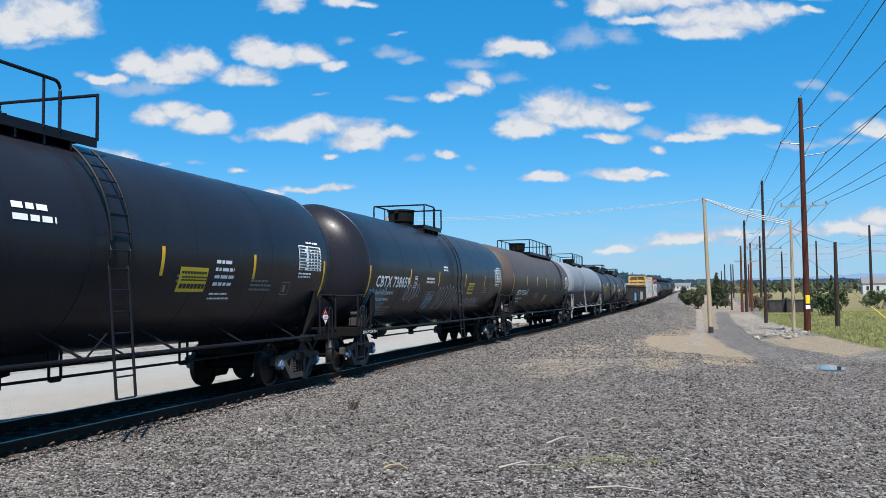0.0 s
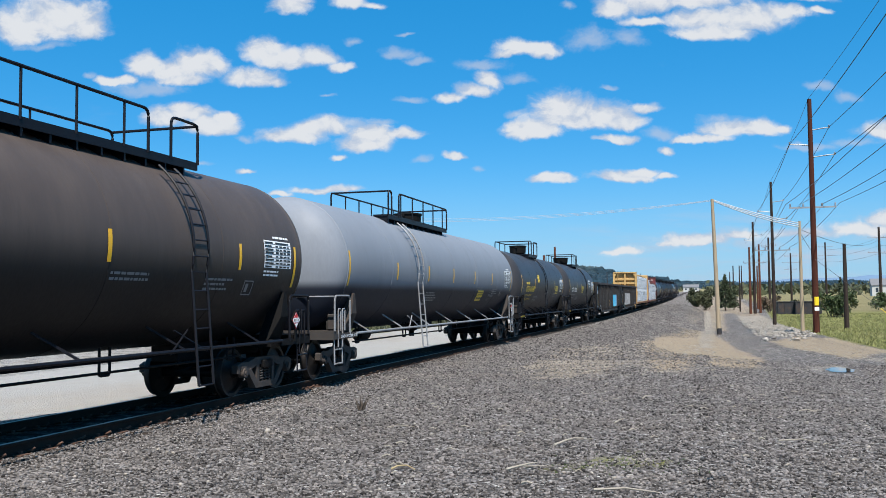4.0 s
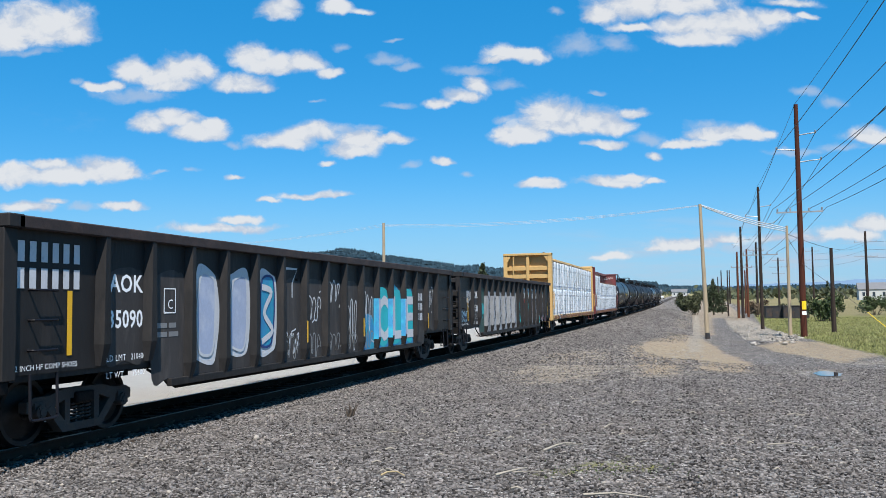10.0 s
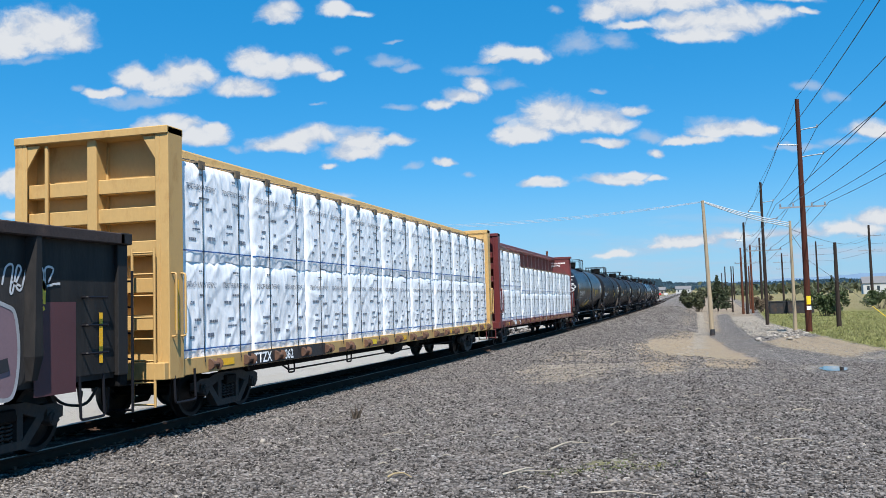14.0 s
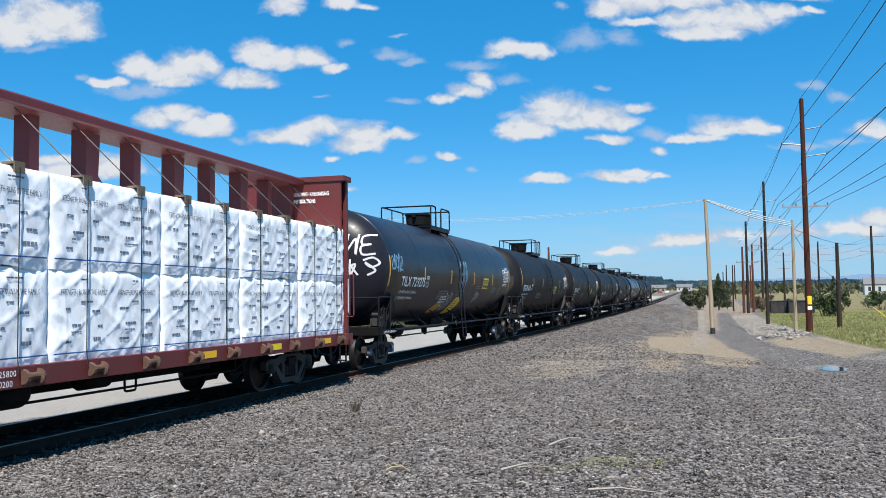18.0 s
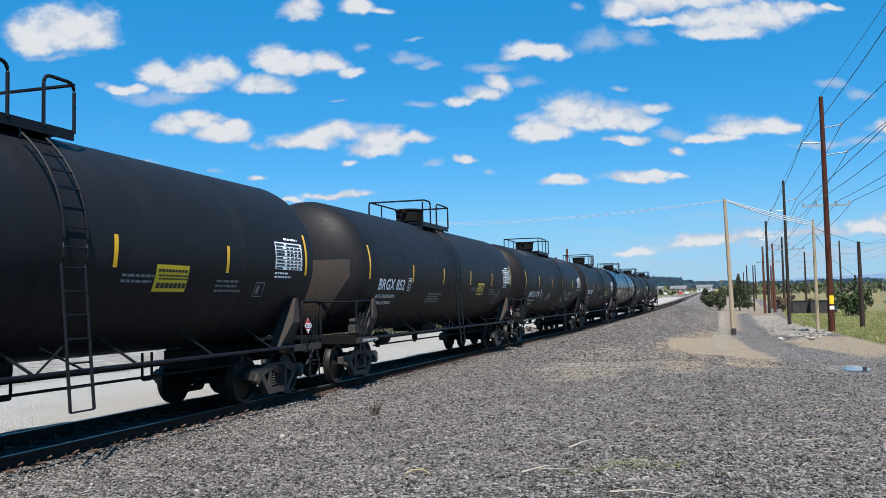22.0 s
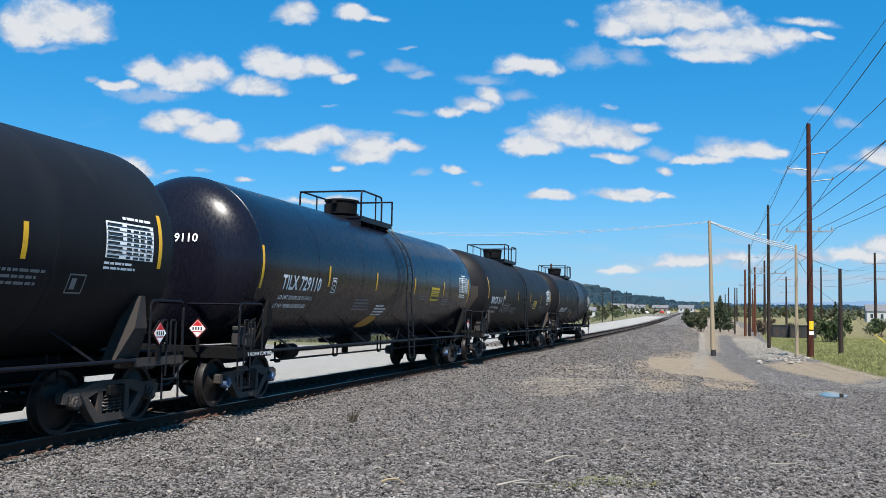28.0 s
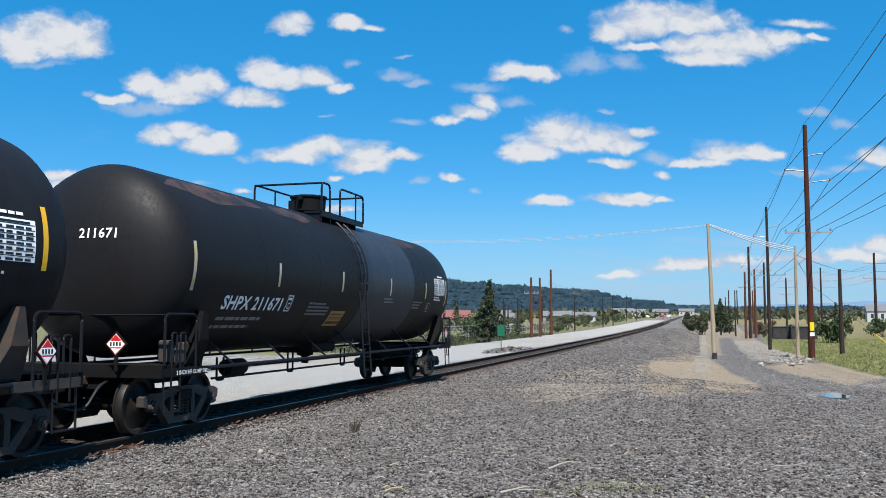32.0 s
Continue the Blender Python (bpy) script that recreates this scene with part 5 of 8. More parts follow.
    cyl = lathe(bmesh.new(), [(0, -0.35), (0.14, -0.35), (0.16, -0.3), (0.16, 0.3), (0.14, 0.35), (0, 0.35)], "Y", 18, (0.72, -tb + 2.3, 0.92))
    part("brake_cylinder", cyl, STEEL, car, smooth=True)
    truck(car, index, -tb, blue)
    truck(car, index, tb, blue)
    # top: manway, bonnet, platform, rails, ladder
    top = zc + R
    r, h = bonnet
    part("manway", lathe(bmesh.new(), [(0, top + h - 0.02), (r * 0.9, top + h), (r + 0.03, top + h - 0.015), (r + 0.03, top + h - 0.06), (r, top + h - 0.06), (r - 0.02, top + 0.10), (r - 0.06, top + 0.04), (r - 0.06, top - 0.1)], "Z", 40, (0, manway, 0)), STEEL, car, "dark steel bonnet over the manway", smooth=False)
    for k in range(2):
        a = math.pi / 2 + math.pi * k
        bx, by = (r + 0.02) * math.cos(a), manway + (r + 0.02) * math.sin(a)
        part("manway_hinge", boxes((bx - 0.06, bx + 0.06, by - 0.09, by + 0.09, top + h - 0.16, top + h - 0.03), bevel=0.015), STEEL, car)
    part("top_valve", lathe(bmesh.new(), [(0, top + 0.26), (0.09, top + 0.26), (0.09, top - 0.02)], "Z", 12, (0.0, manway - 0.95, 0)), STEEL, car)
    part("top_valve", lathe(bmesh.new(), [(0, top + 0.20), (0.07, top + 0.20), (0.07, top - 0.02)], "Z", 12, (0.1, manway + 0.85, 0)), STEEL, car)
    y0, y1 = (manway - 1.45 if walk_from is None else walk_from), (walk_to if walk_to is not None else manway + 1.35)
    lad = ladder_at
    for x0, x1 in ((0.42, 0.86), (-0.86, -0.42)):
        walkway = bmesh.new()
        box(walkway, x0, x1, y0, y1, top - 0.08, top - 0.03)
        for k in range(int((y1 - y0) / 0.55) + 1):
            y = y0 + 0.05 + k * 0.55
            if y < y1:
                box(walkway, x0, x1, y - 0.02, y + 0.02, top - 0.28, top - 0.08)
        lip = 0.84 if x0 > 0 else -0.88
        box(walkway, lip, lip + 0.04, y0, y1, top - 0.16, top - 0.02)
        part("walkway", walkway, PIPE, car, "dark steel grating walkway")
    zt0, zt1 = top - 0.06, top + rail_h - 0.05
    gap0, gap1 = lad - 0.32, lad + 0.32
    runs = [arc([(-0.88, y0, zt0), (-0.88, y0, zt1), (-0.88, y1, zt1), (-0.88, y1, zt0)], 0.14), arc([(0.88, y0, zt0), (0.88, y0, zt1), (0.88, gap0, zt1), (0.88, gap0, zt0)], 0.14),
            [(0.88, y0, zt1 - 0.02), (-0.88, y0, zt1 - 0.02)], [(0.88, y1, zt1 - 0.02), (-0.88, y1, zt1 - 0.02)]]
    if y1 - gap1 > 0.25:
        runs.append(arc([(0.88, gap1, zt0), (0.88, gap1, zt1), (0.88, y1, zt1), (0.88, y1, zt0)], 0.14))
    else:
        runs.append([(0.88, y1, zt0), (0.88, y1, zt1)])
    for line in runs:
        part("top_handrail", tube(bmesh.new(), line, 0.026, 7), PIPE, car)
    k = y0 + 1.1
    while k < y1 - 0.5:
        for x in (0.88, -0.88):
            if not (x > 0 and gap0 < k < gap1):
                part("handrail_post", tube(bmesh.new(), [(x, k, zt0), (x, k, zt1)], 0.02, 6), PIPE, car)
        k += 1.1
    ls, lr = bmesh.new(), []
    ladder(ls, lr, side, lad, top + 0.02 - (top - zc) * 0.12, 0.42)
    lad_ob = part("ladder", ls, pipe, car)
    for bm in lr:
        part("rung", bm, pipe, lad_ob)
    brace = bmesh.new()
    for s in (-1, 1):
        tube(brace, [(1.30, lad + s * 0.2, 1.35), (1.46, lad - s * 0.55, 0.98)], 0.016, 5)
    part("ladder_brace", brace, pipe, lad_ob)
    return car, side, half, hl


def mark_tank(side, y, z, mark, size=0.39, mat=None, wide=2.0, lines=(), plate=None, seed=1):
    """Reporting mark of a given width, with the weight lines under it and the boxed plate letter after it."""
    bm = text_bmesh(mark, size, 1.06, 0.010)
    k = wide / max(v.co.x for v in bm.verts)
    for v in bm.verts:
        v.co.x *= k
    part("reporting_mark", side.wrap(bm, y, z, 0.007), mat or LETTER, side.car)
    for i, words in enumerate(lines):
        side.text(words, y + 0.02 - 0.05 * i, z - 0.22 - 0.19 * i, 0.125, mat or LETTER, "weight_line", 0.002, 0.98)
    if not lines:
        side.lines(y + 0.05, z - 0.24, 2, wide * 0.85, 0.19, 0.075, FAINT, seed)
    if plate is not None:
        a, b = plate, z - 0.02
        side.bars([(a, b, 0.24, 0.022), (a, b + 0.33, 0.24, 0.022), (a, b + 0.02, 0.022, 0.32), (a + 0.218, b + 0.02, 0.022, 0.32), (a + 0.045, b + 0.25, 0.15, 0.05)], mat or LETTER, "plate_box")
        side.text("C", a + 0.055, b + 0.06, 0.19, mat, "plate_letter", 0.003, 1.0)


def data_table(side, y, z, w=0.62, h=0.62, mat=None):
    """The inspection table: a ruled white grid with small entries."""
    mat = mat or LETTER
    table = side.bars([(y, z, w, h)], mat, "inspection_table")
    rows, n = [], 8
    for k in range(n):
        q = z + h * (k + 0.16) / n
        high = h / n * (0.62 if k == 4 else 0.46)
        rows.append((y + 0.03, q, w * (0.30 if k % 3 else 0.24), high))
        if k == n - 1:
            rows.append((y + w * 0.42, q, w * 0.5, high))
            continue
        for c in range(4):
            rows.append((y + w * (0.41 + 0.145 * c), q, w * (0.115 if (k + c) % 3 else 0.09), high))
    rows += [(y + 0.015, z + h * k / n - 0.004, w - 0.03, 0.010) for k in range(1, n)]
    tagged(side.bars(rows, BLACK, "table_print", 0.009), kind="stuff")
    side.lines(y + w * 0.35, z + h + 0.05, 1, w * 0.6, 0.08, 0.04, mat, int(y * 10) + 3)
    side.lines(y, z - 0.09, 2, w * 0.7, 0.07, 0.035, mat, int(y * 10) + 5)
    return table


def notice(side, y, z, w=0.86, h=0.42, mat=None):
    """An emergency notice: a coloured panel with unreadable black lines."""
    side.bars([(y, z, w, h)], mat or LABEL_Y, "emergency_notice", 0.008)
    rows = []
    for k, (a, b, t) in enumerate(((0.06, 0.74, 0.10), (0.10, 0.58, 0.06), (0.10, 0.46, 0.06), (0.08, 0.14, 0.20))):
        x = a
        while x < 0.9:
            q = 0.10 if k != 3 else 0.13
            rows.append((y + w * x, z + h * b, w * q * 0.85, h * t))
            x += q
    tagged(side.bars(rows, BLACK, "notice_print", 0.011), kind="stuff")

# front to back
def plain_tank(index, front, back, paint, label, mark="", table=True, note=None, at_mark=(-7.1, -0.64), wide=2.0, lines=(), plate=None, size=0.39, mat=None, **more):
    car, side, half, hl = tank_car(index, front, back, paint, label, **more)
    if mark:
        mark_tank(side, at_mark[0], side.centre + at_mark[1], mark, size, mat, wide, lines, plate, seed=index)
    if table:
        data_table(side, half - 1.42, side.centre - 0.32, 1.12, 0.52)
    if note:
        notice(side, note[0], side.centre + note[1], mat=note[2] if len(note) > 2 else None)
    side.lines(-2.9, side.centre - 0.78, 4, 1.3, 0.085, 0.045, FAINT, index + 40)
    side.lines(half - 5.9, side.centre - 0.56, 2, 0.9, 0.085, 0.04, FAINT, index + 50)
    side.lines(half - 3.4, side.centre - 0.60, 3, 0.9, 0.085, 0.04, FAINT, index + 60)
    a, b = half - 2.05, side.centre - 0.86
    side.bars([(a, b, 0.34, 0.02), (a, b + 0.26, 0.34, 0.02), (a, b, 0.02, 0.28), (a + 0.32, b, 0.02, 0.28), (a + 0.07, b + 0.06, 0.10, 0.16)], FAINT, "test_mark_box")
    return car, side, half, hl


CB = dict(strips=(-4.73, -1.71, 1.75, 4.75), strip_z=-0.32, end_z=-0.50, zc=2.75, blue=True, slim=0.5)
TI = dict(strips=(-4.79, -1.72, 1.49, 4.55), strip_z=-0.26, end_z=-0.22, blue=True)
BR = dict(strips=(-4.5, -1.64, 1.45, 4.42), strip_z=-0.21, end_z=0.0, bracket=GREY_STEEL)
c0 = plain_tank(0, 2.3, 18.52, "black", "glossy black tank car with white stencils and a yellow notice", "", note=(2.27, -0.81), ladder_at=0.5, manway=-0.9, walk_to=1.0, **CB)
c1 = plain_tank(1, 21.44, 37.48, "black", "glossy black tank car with scribbled graffiti low on its side", "CBTX 738659", at_mark=(-7.58, -0.62), wide=2.82, size=0.41, lines=("LD LMT 196100 LB 88900 KG", "LT WT 89900 LB 40900 KG"), plate=-4.31, note=(2.27, -0.81), ladder_at=0.34, manway=-0.95, walk_from=-1.2, walk_to=0.85, **CB)
c2 = plain_tank(2, 40.17, 58.14, "brown", "brown tank car with a long railed top walkway, darker below", "CBTX 781334", at_mark=(-7.8, -0.87), wide=2.36, size=0.35, lines=("LD LMT 163400 LB 74100 KG", "LT WT 99600 LB 45200 KG"), plate=-5.27, note=(0.3, -1.28, LABEL_O), ladder_at=5.15, manway=-0.28, walk_from=-1.3, walk_to=6.3, zc=2.76, strips=(-5.69, -2.82, 0.16, 3.0, 6.66), strip_z=-0.16, end_z=-0.28)
c3 = plain_tank(3, 61.05, 79.35, "white", "pale grey pressure tank car, dark navy below", "", note=(3.52, -1.06, LABEL_Y), ladder_at=-4.1, manway=-0.33, walk_from=-4.7, walk_to=1.33, pipe=PALE_PIPE, bracket=GREY_STEEL, zc=2.76, bonnet=(0.46, 0.40), strips=(-5.8, -2.93, -0.15, 2.72, 5.46), strip_z=-0.18, end_z=-0.2)
c4 = plain_tank(4, 82.06, 94.55, "grey", "short charcoal tank car with yellow reporting marks", "UTLX 661648", at_mark=(-5.21, -0.52), wide=2.09, lines=("LD LMT 196000 LB 88 900 KG", "LT WT 67000 LB 30 400 KG", "NEW 05-95"), note=(3.35, -0.60), ladder_at=-0.37, mat=LETTER_Y, R=1.46, zc=2.65, manway=0.1, walk_from=-1.45, walk_to=0.95, slim=0.5, placards=False, strips=(-2.9, 0.19, 3.1), strip_z=-0.13, end_z=-0.16)
c5 = plain_tank(5, 97.45, 109.93, "grey", "short charcoal tank car with a white reporting mark", "GATX 222142", at_mark=(-5.32, -0.45), wide=2.22, size=0.37, note=(-0.62, -0.50), ladder_at=1.05, R=1.46, zc=2.65, manway=-0.35, walk_from=-1.1, walk_to=1.3, bonnet=(0.50, 0.46), slim=0.5, placards=False, strips=(-3.0, -0.81, 2.53), strip_z=-0.10, end_z=-0.08)
c10 = plain_tank(10, 207.1, 222.98, "black", "glossy black tank car with a large white scrawl on its end", "TILX 729275", at_mark=(-6.94, -0.62), wide=2.29, lines=("LD LMT 201200 LB 91250 KG", "LT WT 84800 LB 38450 KG"), plate=-4.55, note=(2.95, -0.63), ladder_at=-0.98, manway=-0.5, walk_from=-1.9, walk_to=0.45, **TI)
c11 = plain_tank(11, 226.05, 241.13, "satin", "satin black tank car with a weathered brown end bracket", "BRGX 653", at_mark=(-7.1, -0.64), wide=1.9, lines=("LD LMT 211500 LB 95900 KG", "T WT 74500 LB 33800 KG"), plate=-4.95, note=(2.42, -0.78), ladder_at=0.48, manway=-0.4, walk_from=-1.3, walk_to=1.4, **BR)
c12 = plain_tank(12, 244.6, 259.85, "satin", "satin black tank car with a crossed-out yellow notice", "BRGX 852", at_mark=(-7.03, -0.66), wide=1.93, lines=("MT 211200 LB 95750 KG", "WT 74800 LB 33950 KG"), plate=-4.85, note=(2.48, -0.78), ladder_at=-0.5, manway=-0.3, walk_from=-1.6, walk_to=1.1, **BR)
c13 = plain_tank(13, 262.9, 279.05, "rusty", "dull black tank car with graffiti beside its ladder", "SHPX 211739", at_mark=(-7.05, -0.86), wide=2.38, size=0.37, lines=("LD LMT 203100 LB 92100 KG", "LT WT 82900 LB 37600 KG"), plate=-4.45, ladder_at=0.7, manway=-0.8, walk_from=-1.7, walk_to=1.15, strips=(-5.05, -1.7, 1.55, 4.88), strip_z=-0.12, end_z=-0.08)
c14 = plain_tank(14, 282.06, 296.84, "satin", "satin black tank car with white stencils", "BRGX 10659", at_mark=(-6.9, -0.64), wide=2.2, note=(2.6, -0.79), ladder_at=0.2, manway=-0.3, zc=2.81, **BR)
c15 = plain_tank(15, 300.2, 316.0, "shiny", "shiny black tank car mirroring the sky", "TILX 729110", at_mark=(-7.08, -0.61), wide=1.88, size=0.41, lines=("LD LMT 201000 LB 91150 KG", "LT WT 85000 LB 38550 KG"), plate=-4.6, note=(3.2, -0.66), ladder_at=0.6, manway=-0.52, walk_from=-1.3, walk_to=1.17, **TI)
c16 = plain_tank(16, 319.2, 334.45, "satin", "satin black tank car with a brown primed end plate", "BRGX 511", at_mark=(-7.03, -0.60), wide=1.91, lines=("LD LMT 211100 LB 95750 KG", "WT 74900 LB 33950 KG"), plate=-4.82, note=(2.47, -0.76), ladder_at=-0.55, manway=-0.4, walk_from=-1.8, walk_to=0.9, **BR)
c17 = plain_tank(17, 337.92, 353.08, "rusty", "rust-topped black tank car at the train's tail", "SHPX 211671", at_mark=(-6.51, -0.94), wide=2.31, size=0.37, plate=-4.0, note=(-1.55, -1.34, LABEL_O), ladder_at=-0.28, manway=0.1, walk_from=-1.1, walk_to=1.64, tape=OLD_TAPE, zc=2.93, strips=(-4.56, -1.29, 2.08, 5.26), strip_z=-0.22, end_z=-0.22)


def diamond_holder(car, y, z):
    """An empty diamond placard frame."""
    bm = bmesh.new()
    for a, b in (((0, -1), (1, 0)), ((1, 0), (0, 1)), ((0, 1), (-1, 0)), ((-1, 0), (0, -1))):
        tube(bm, [(1.48, y + a[0] * 0.19, z + a[1] * 0.19), (1.48, y + b[0] * 0.19, z + b[1] * 0.19)], 0.016, 4)
    box(bm, 1.46, 1.475, y - 0.12, y + 0.12, z - 0.12, z + 0.12)
    part("placard_holder", bm, GREY_STEEL, car, "empty grey diamond holder")


for car, side, half, hl in (c4, c5):
    for q in (half + 0.05, half + 0.75):
        diamond_holder(car, q, 1.45)
    part("air_reservoir", lathe(bmesh.new(), [(0, -0.42), (0.16, -0.41), (0.21, -0.36), (0.215, 0.36), (0.17, 0.41), (0, 0.42)], "Y", 24, (1.22, half + 0.52, 1.36)), GREY_STEEL, car, "grey steel air reservoir", smooth=True)
    part("reservoir_saddle", boxes((1.05, 1.38, half + 0.12, half + 0.92, 1.06, 1.18), bevel=0.01), STEEL, car)


def on_head(car, side, hl, bm, mat, name, head=0.78):
    """Bends flat art (x across, y up from the tank's axis) onto the leading head."""
    for v in bm.verts:
        x, z = v.co.x, v.co.y
        q = max(0.02, 1 - (x * x + (z + 0.11) ** 2) / side.reach ** 2)
        v.co = Vector((x - 0.09, -(hl + head * math.sqrt(q)) - 0.012, side.axis + z + 0.11))
    return part(name, bm, mat, car)


for (car, side, half, hl), digits in ((c1, "738659"), (c5, "222142"), (c11, "653"), (c15, "729110"), (c16, "511"), (c17, "211671")):
    bm = text_bmesh(digits, 0.22, 1.05, 0.004)
    wide = max(v.co.x for v in bm.verts)
    for v in bm.verts:
        v.co.x += 0.66 - wide
        v.co.y += 0.20
    on_head(car, side, hl, bm, LETTER, "end_number")

for car, side, half, hl in (c15, c17):
    placard(car, -(hl + 0.88), 1.45, 0.75, 0)

# a large white scrawl on the glossy car's leading head
flat_art = [[(-0.62, 0.36), (-0.42, 0.58), (-0.55, 0.62), (-0.66, 0.48), (-0.38, 0.30), (-0.50, 0.12), (-0.66, 0.18)], [(-0.32, 0.60), (-0.28, 0.14), (-0.16, 0.42), (-0.06, 0.14), (0.02, 0.60)], [(0.08, 0.62), (0.06, 0.20), (0.28, 0.50), (0.30, 0.10), (0.36, 0.62)],
            [(0.78, 0.60), (0.48, 0.56), (0.46, 0.36), (0.68, 0.36), (0.44, 0.30), (0.48, 0.10), (0.80, 0.12)], [(-0.5, -0.02), (-0.3, -0.3), (-0.1, -0.02), (-0.3, 0.02), (-0.44, -0.16), (-0.2, -0.36)], [(0.0, 0.0), (0.02, -0.42)], [(0.16, -0.02), (0.16, -0.4), (0.3, -0.16), (0.2, -0.2), (0.36, -0.42)],
            [(0.5, -0.05), (0.75, 0.02), (0.9, -0.12), (0.7, -0.22), (0.55, -0.1), (0.8, -0.3), (0.6, -0.42)], [(-0.8, 0.0), (-0.62, -0.1), (-0.75, -0.22), (-0.6, -0.32)]]
for line in flat_art:
    pts = curve_through([(x * 0.95 + 0.62, z * 1.05 + 0.10) for x, z in line], 6)
    bm = bmesh.new()
    last = None
    for i, p in enumerate(pts):
        d = pts[min(i + 1, len(pts) - 1)] - pts[max(i - 1, 0)]
        d.normalize()
        nrm = Vector((-d.y, d.x)) * 0.026
        pair = [bm.verts.new((*(p + nrm), 0)), bm.verts.new((*(p - nrm), 0))]
        if last:
            bm.faces.new((last[0], last[1], pair[1], pair[0]))
        last = pair
    on_head(c10[0], c10[1], c10[3], bm, SPRAY_W, "graffiti_tag")

# tags along the barrels
side = c1[1]
side.scrawl(-7.95, side.centre - 1.25, 1.35, 0.65, 1, SPRAY_L, 6, 0.04)
side.scrawl(-7.3, side.centre - 1.55, 0.9, 0.5, 2, SPRAY_L, 5, 0.035)
side.scrawl(-4.95, side.centre - 1.10, 1.3, 0.6, 3, SPRAY_W, 5, 0.022)
side.scrawl(-1.6, side.centre - 1.50, 1.9, 1.10, 4, SPRAY_W, 5, 0.024)
side.scrawl(0.1, side.centre - 1.55, 1.6, 1.0, 14, SPRAY_W, 4, 0.024)
side.scrawl(-2.65, side.centre - 1.40, 0.75, 0.55, 5, SPRAY_L, 4, 0.045)
side.scrawl(2.1, side.centre - 1.42, 2.5, 0.45, 6, SPRAY_W, 9, 0.025)
side.lines(-6.9, side.centre - 1.28, 4, 1.6, 0.10, 0.05, FAINT, 9)
side.lines(-3.1, side.centre - 0.36, 2, 0.9, 0.11, 0.06, LETTER, 19)
side.lines(-1.2, side.centre + 0.05, 2, 0.6, 0.10, 0.05, LETTER, 29)
side = c0[1]
side.lines(-1.44, side.centre + 0.22, 2, 0.9, 0.15, 0.08, LETTER, 39)
side.lines(3.36, side.centre - 0.30, 4, 0.75, 0.13, 0.06, LETTER, 49)
side.lines(3.36, side.centre - 0.86, 2, 0.8, 0.09, 0.035, LETTER, 59)
side = c10[1]
side.scrawl(-7.9, side.centre - 0.22, 0.95, 0.5, 7, SPRAY_L, 5, 0.035)
side.scrawl(-0.45, side.centre - 1.0, 0.9, 1.35, 8, SPRAY_L, 3, 0.05)
side.scrawl(-0.75, side.centre + 0.05, 0.4, 0.3, 18, SPRAY_L, 3, 0.03)
side.scrawl(-1.9, side.centre - 1.55, 0.95, 0.75, 9, SPRAY_W, 4, 0.03)
side.scrawl(2.1, side.centre - 1.2, 0.7, 0.45, 10, SPRAY_W, 5, 0.025)
side.blob([(-0.70, side.centre - 1.72), (0.10, side.centre - 1.66), (0.35, side.centre - 1.08), (-0.40, side.centre - 1.02)], LABEL_Y, "yellow_decal", 0.006)
side.blob([(-2.75, side.centre - 1.62), (-2.05, side.centre - 1.60), (-1.85, side.centre - 1.26), (-2.50, side.centre - 1.24)], LABEL_O, "orange_decal", 0.006)
side.lines(-0.45, side.centre - 1.15, 4, 0.6, 0.1, 0.03, BLACK, 3)
side.lines(-2.4, side.centre - 0.98, 3, 0.8, 0.1, 0.045, LETTER, 33)
side = c14[1]
side.scrawl(0.2, side.centre - 1.05, 1.5, 0.34, 15, SPRAY_W, 7, 0.028)
side = c13[1]
for seed, lift in ((11, 0.0), (21, 0.05)):
    side.scrawl(1.85, side.centre - 1.22 + lift, 2.6, 0.62, seed, SPRAY_W if seed == 11 else OUTLINE, 5, 0.05)
side.bars([(-4.0, side.centre - 0.95, 0.3, 0.3), (-2.2, side.centre - 0.95, 0.35, 0.35)], FAINT, "faded_decal")
side = c16[1]
side.scrawl(-4.9, side.centre - 1.05, 1.7, 0.5, 12, SPRAY_W, 7, 0.022)
side = c12[1]
side.scrawl(5.0, side.centre - 1.15, 0.8, 0.5, 13, FAINT, 3, 0.03)
side.stroke([(2.6, side.centre - 0.78), (3.2, side.centre - 0.45)], 0.10, BLACK, "crossing_out", 0.013)
side.stroke([(2.6, side.centre - 0.45), (3.2, side.centre - 0.78)], 0.10, BLACK, "crossing_out", 0.013)
side = c15[1]
side.blob([(-1.65, side.centre - 1.62), (-0.95, side.centre - 1.60), (-0.75, side.centre - 1.26), (-1.40, side.centre - 1.24)], LABEL_O, "orange_decal", 0.006)
side.lines(-1.3, side.centre - 0.92, 4, 0.9, 0.09, 0.045, LETTER, 43)
side = c4[1]
side.lines(-2.25, side.centre + 0.26, 5, 0.62, 0.075, 0.06, LETTER_Y, 22, gap=False)
side.lines(-5.25, side.centre - 0.17, 1, 1.25, 0.1, 0.11, LETTER_Y, 21)
side.scrawl(-6.3, side.centre - 0.95, 0.6, 0.75, 31, FAINT, 4, 0.018)
side.scrawl(-5.75, side.centre - 0.75, 0.45, 0.35, 32, FAINT, 4, 0.012)
side = c3[1]
for z, words in ((-0.75, "NON ODORIZED"), (-0.93, "LIQUEFIED"), (-1.11, "PETROLEUM"), (-1.29, "GAS")):
    side.text(words, 5.35, side.centre + z + 0.22, 0.15, FAINT, "stencil_words")
side = c5[1]
for z, words in ((0.28, "DOT-SP 21134"), (0.08, "SR 13449"), (-0.12, "SR 13450")):
    side.text(words, 3.2, side.centre + z, 0.17, LETTER, "stencil_words")
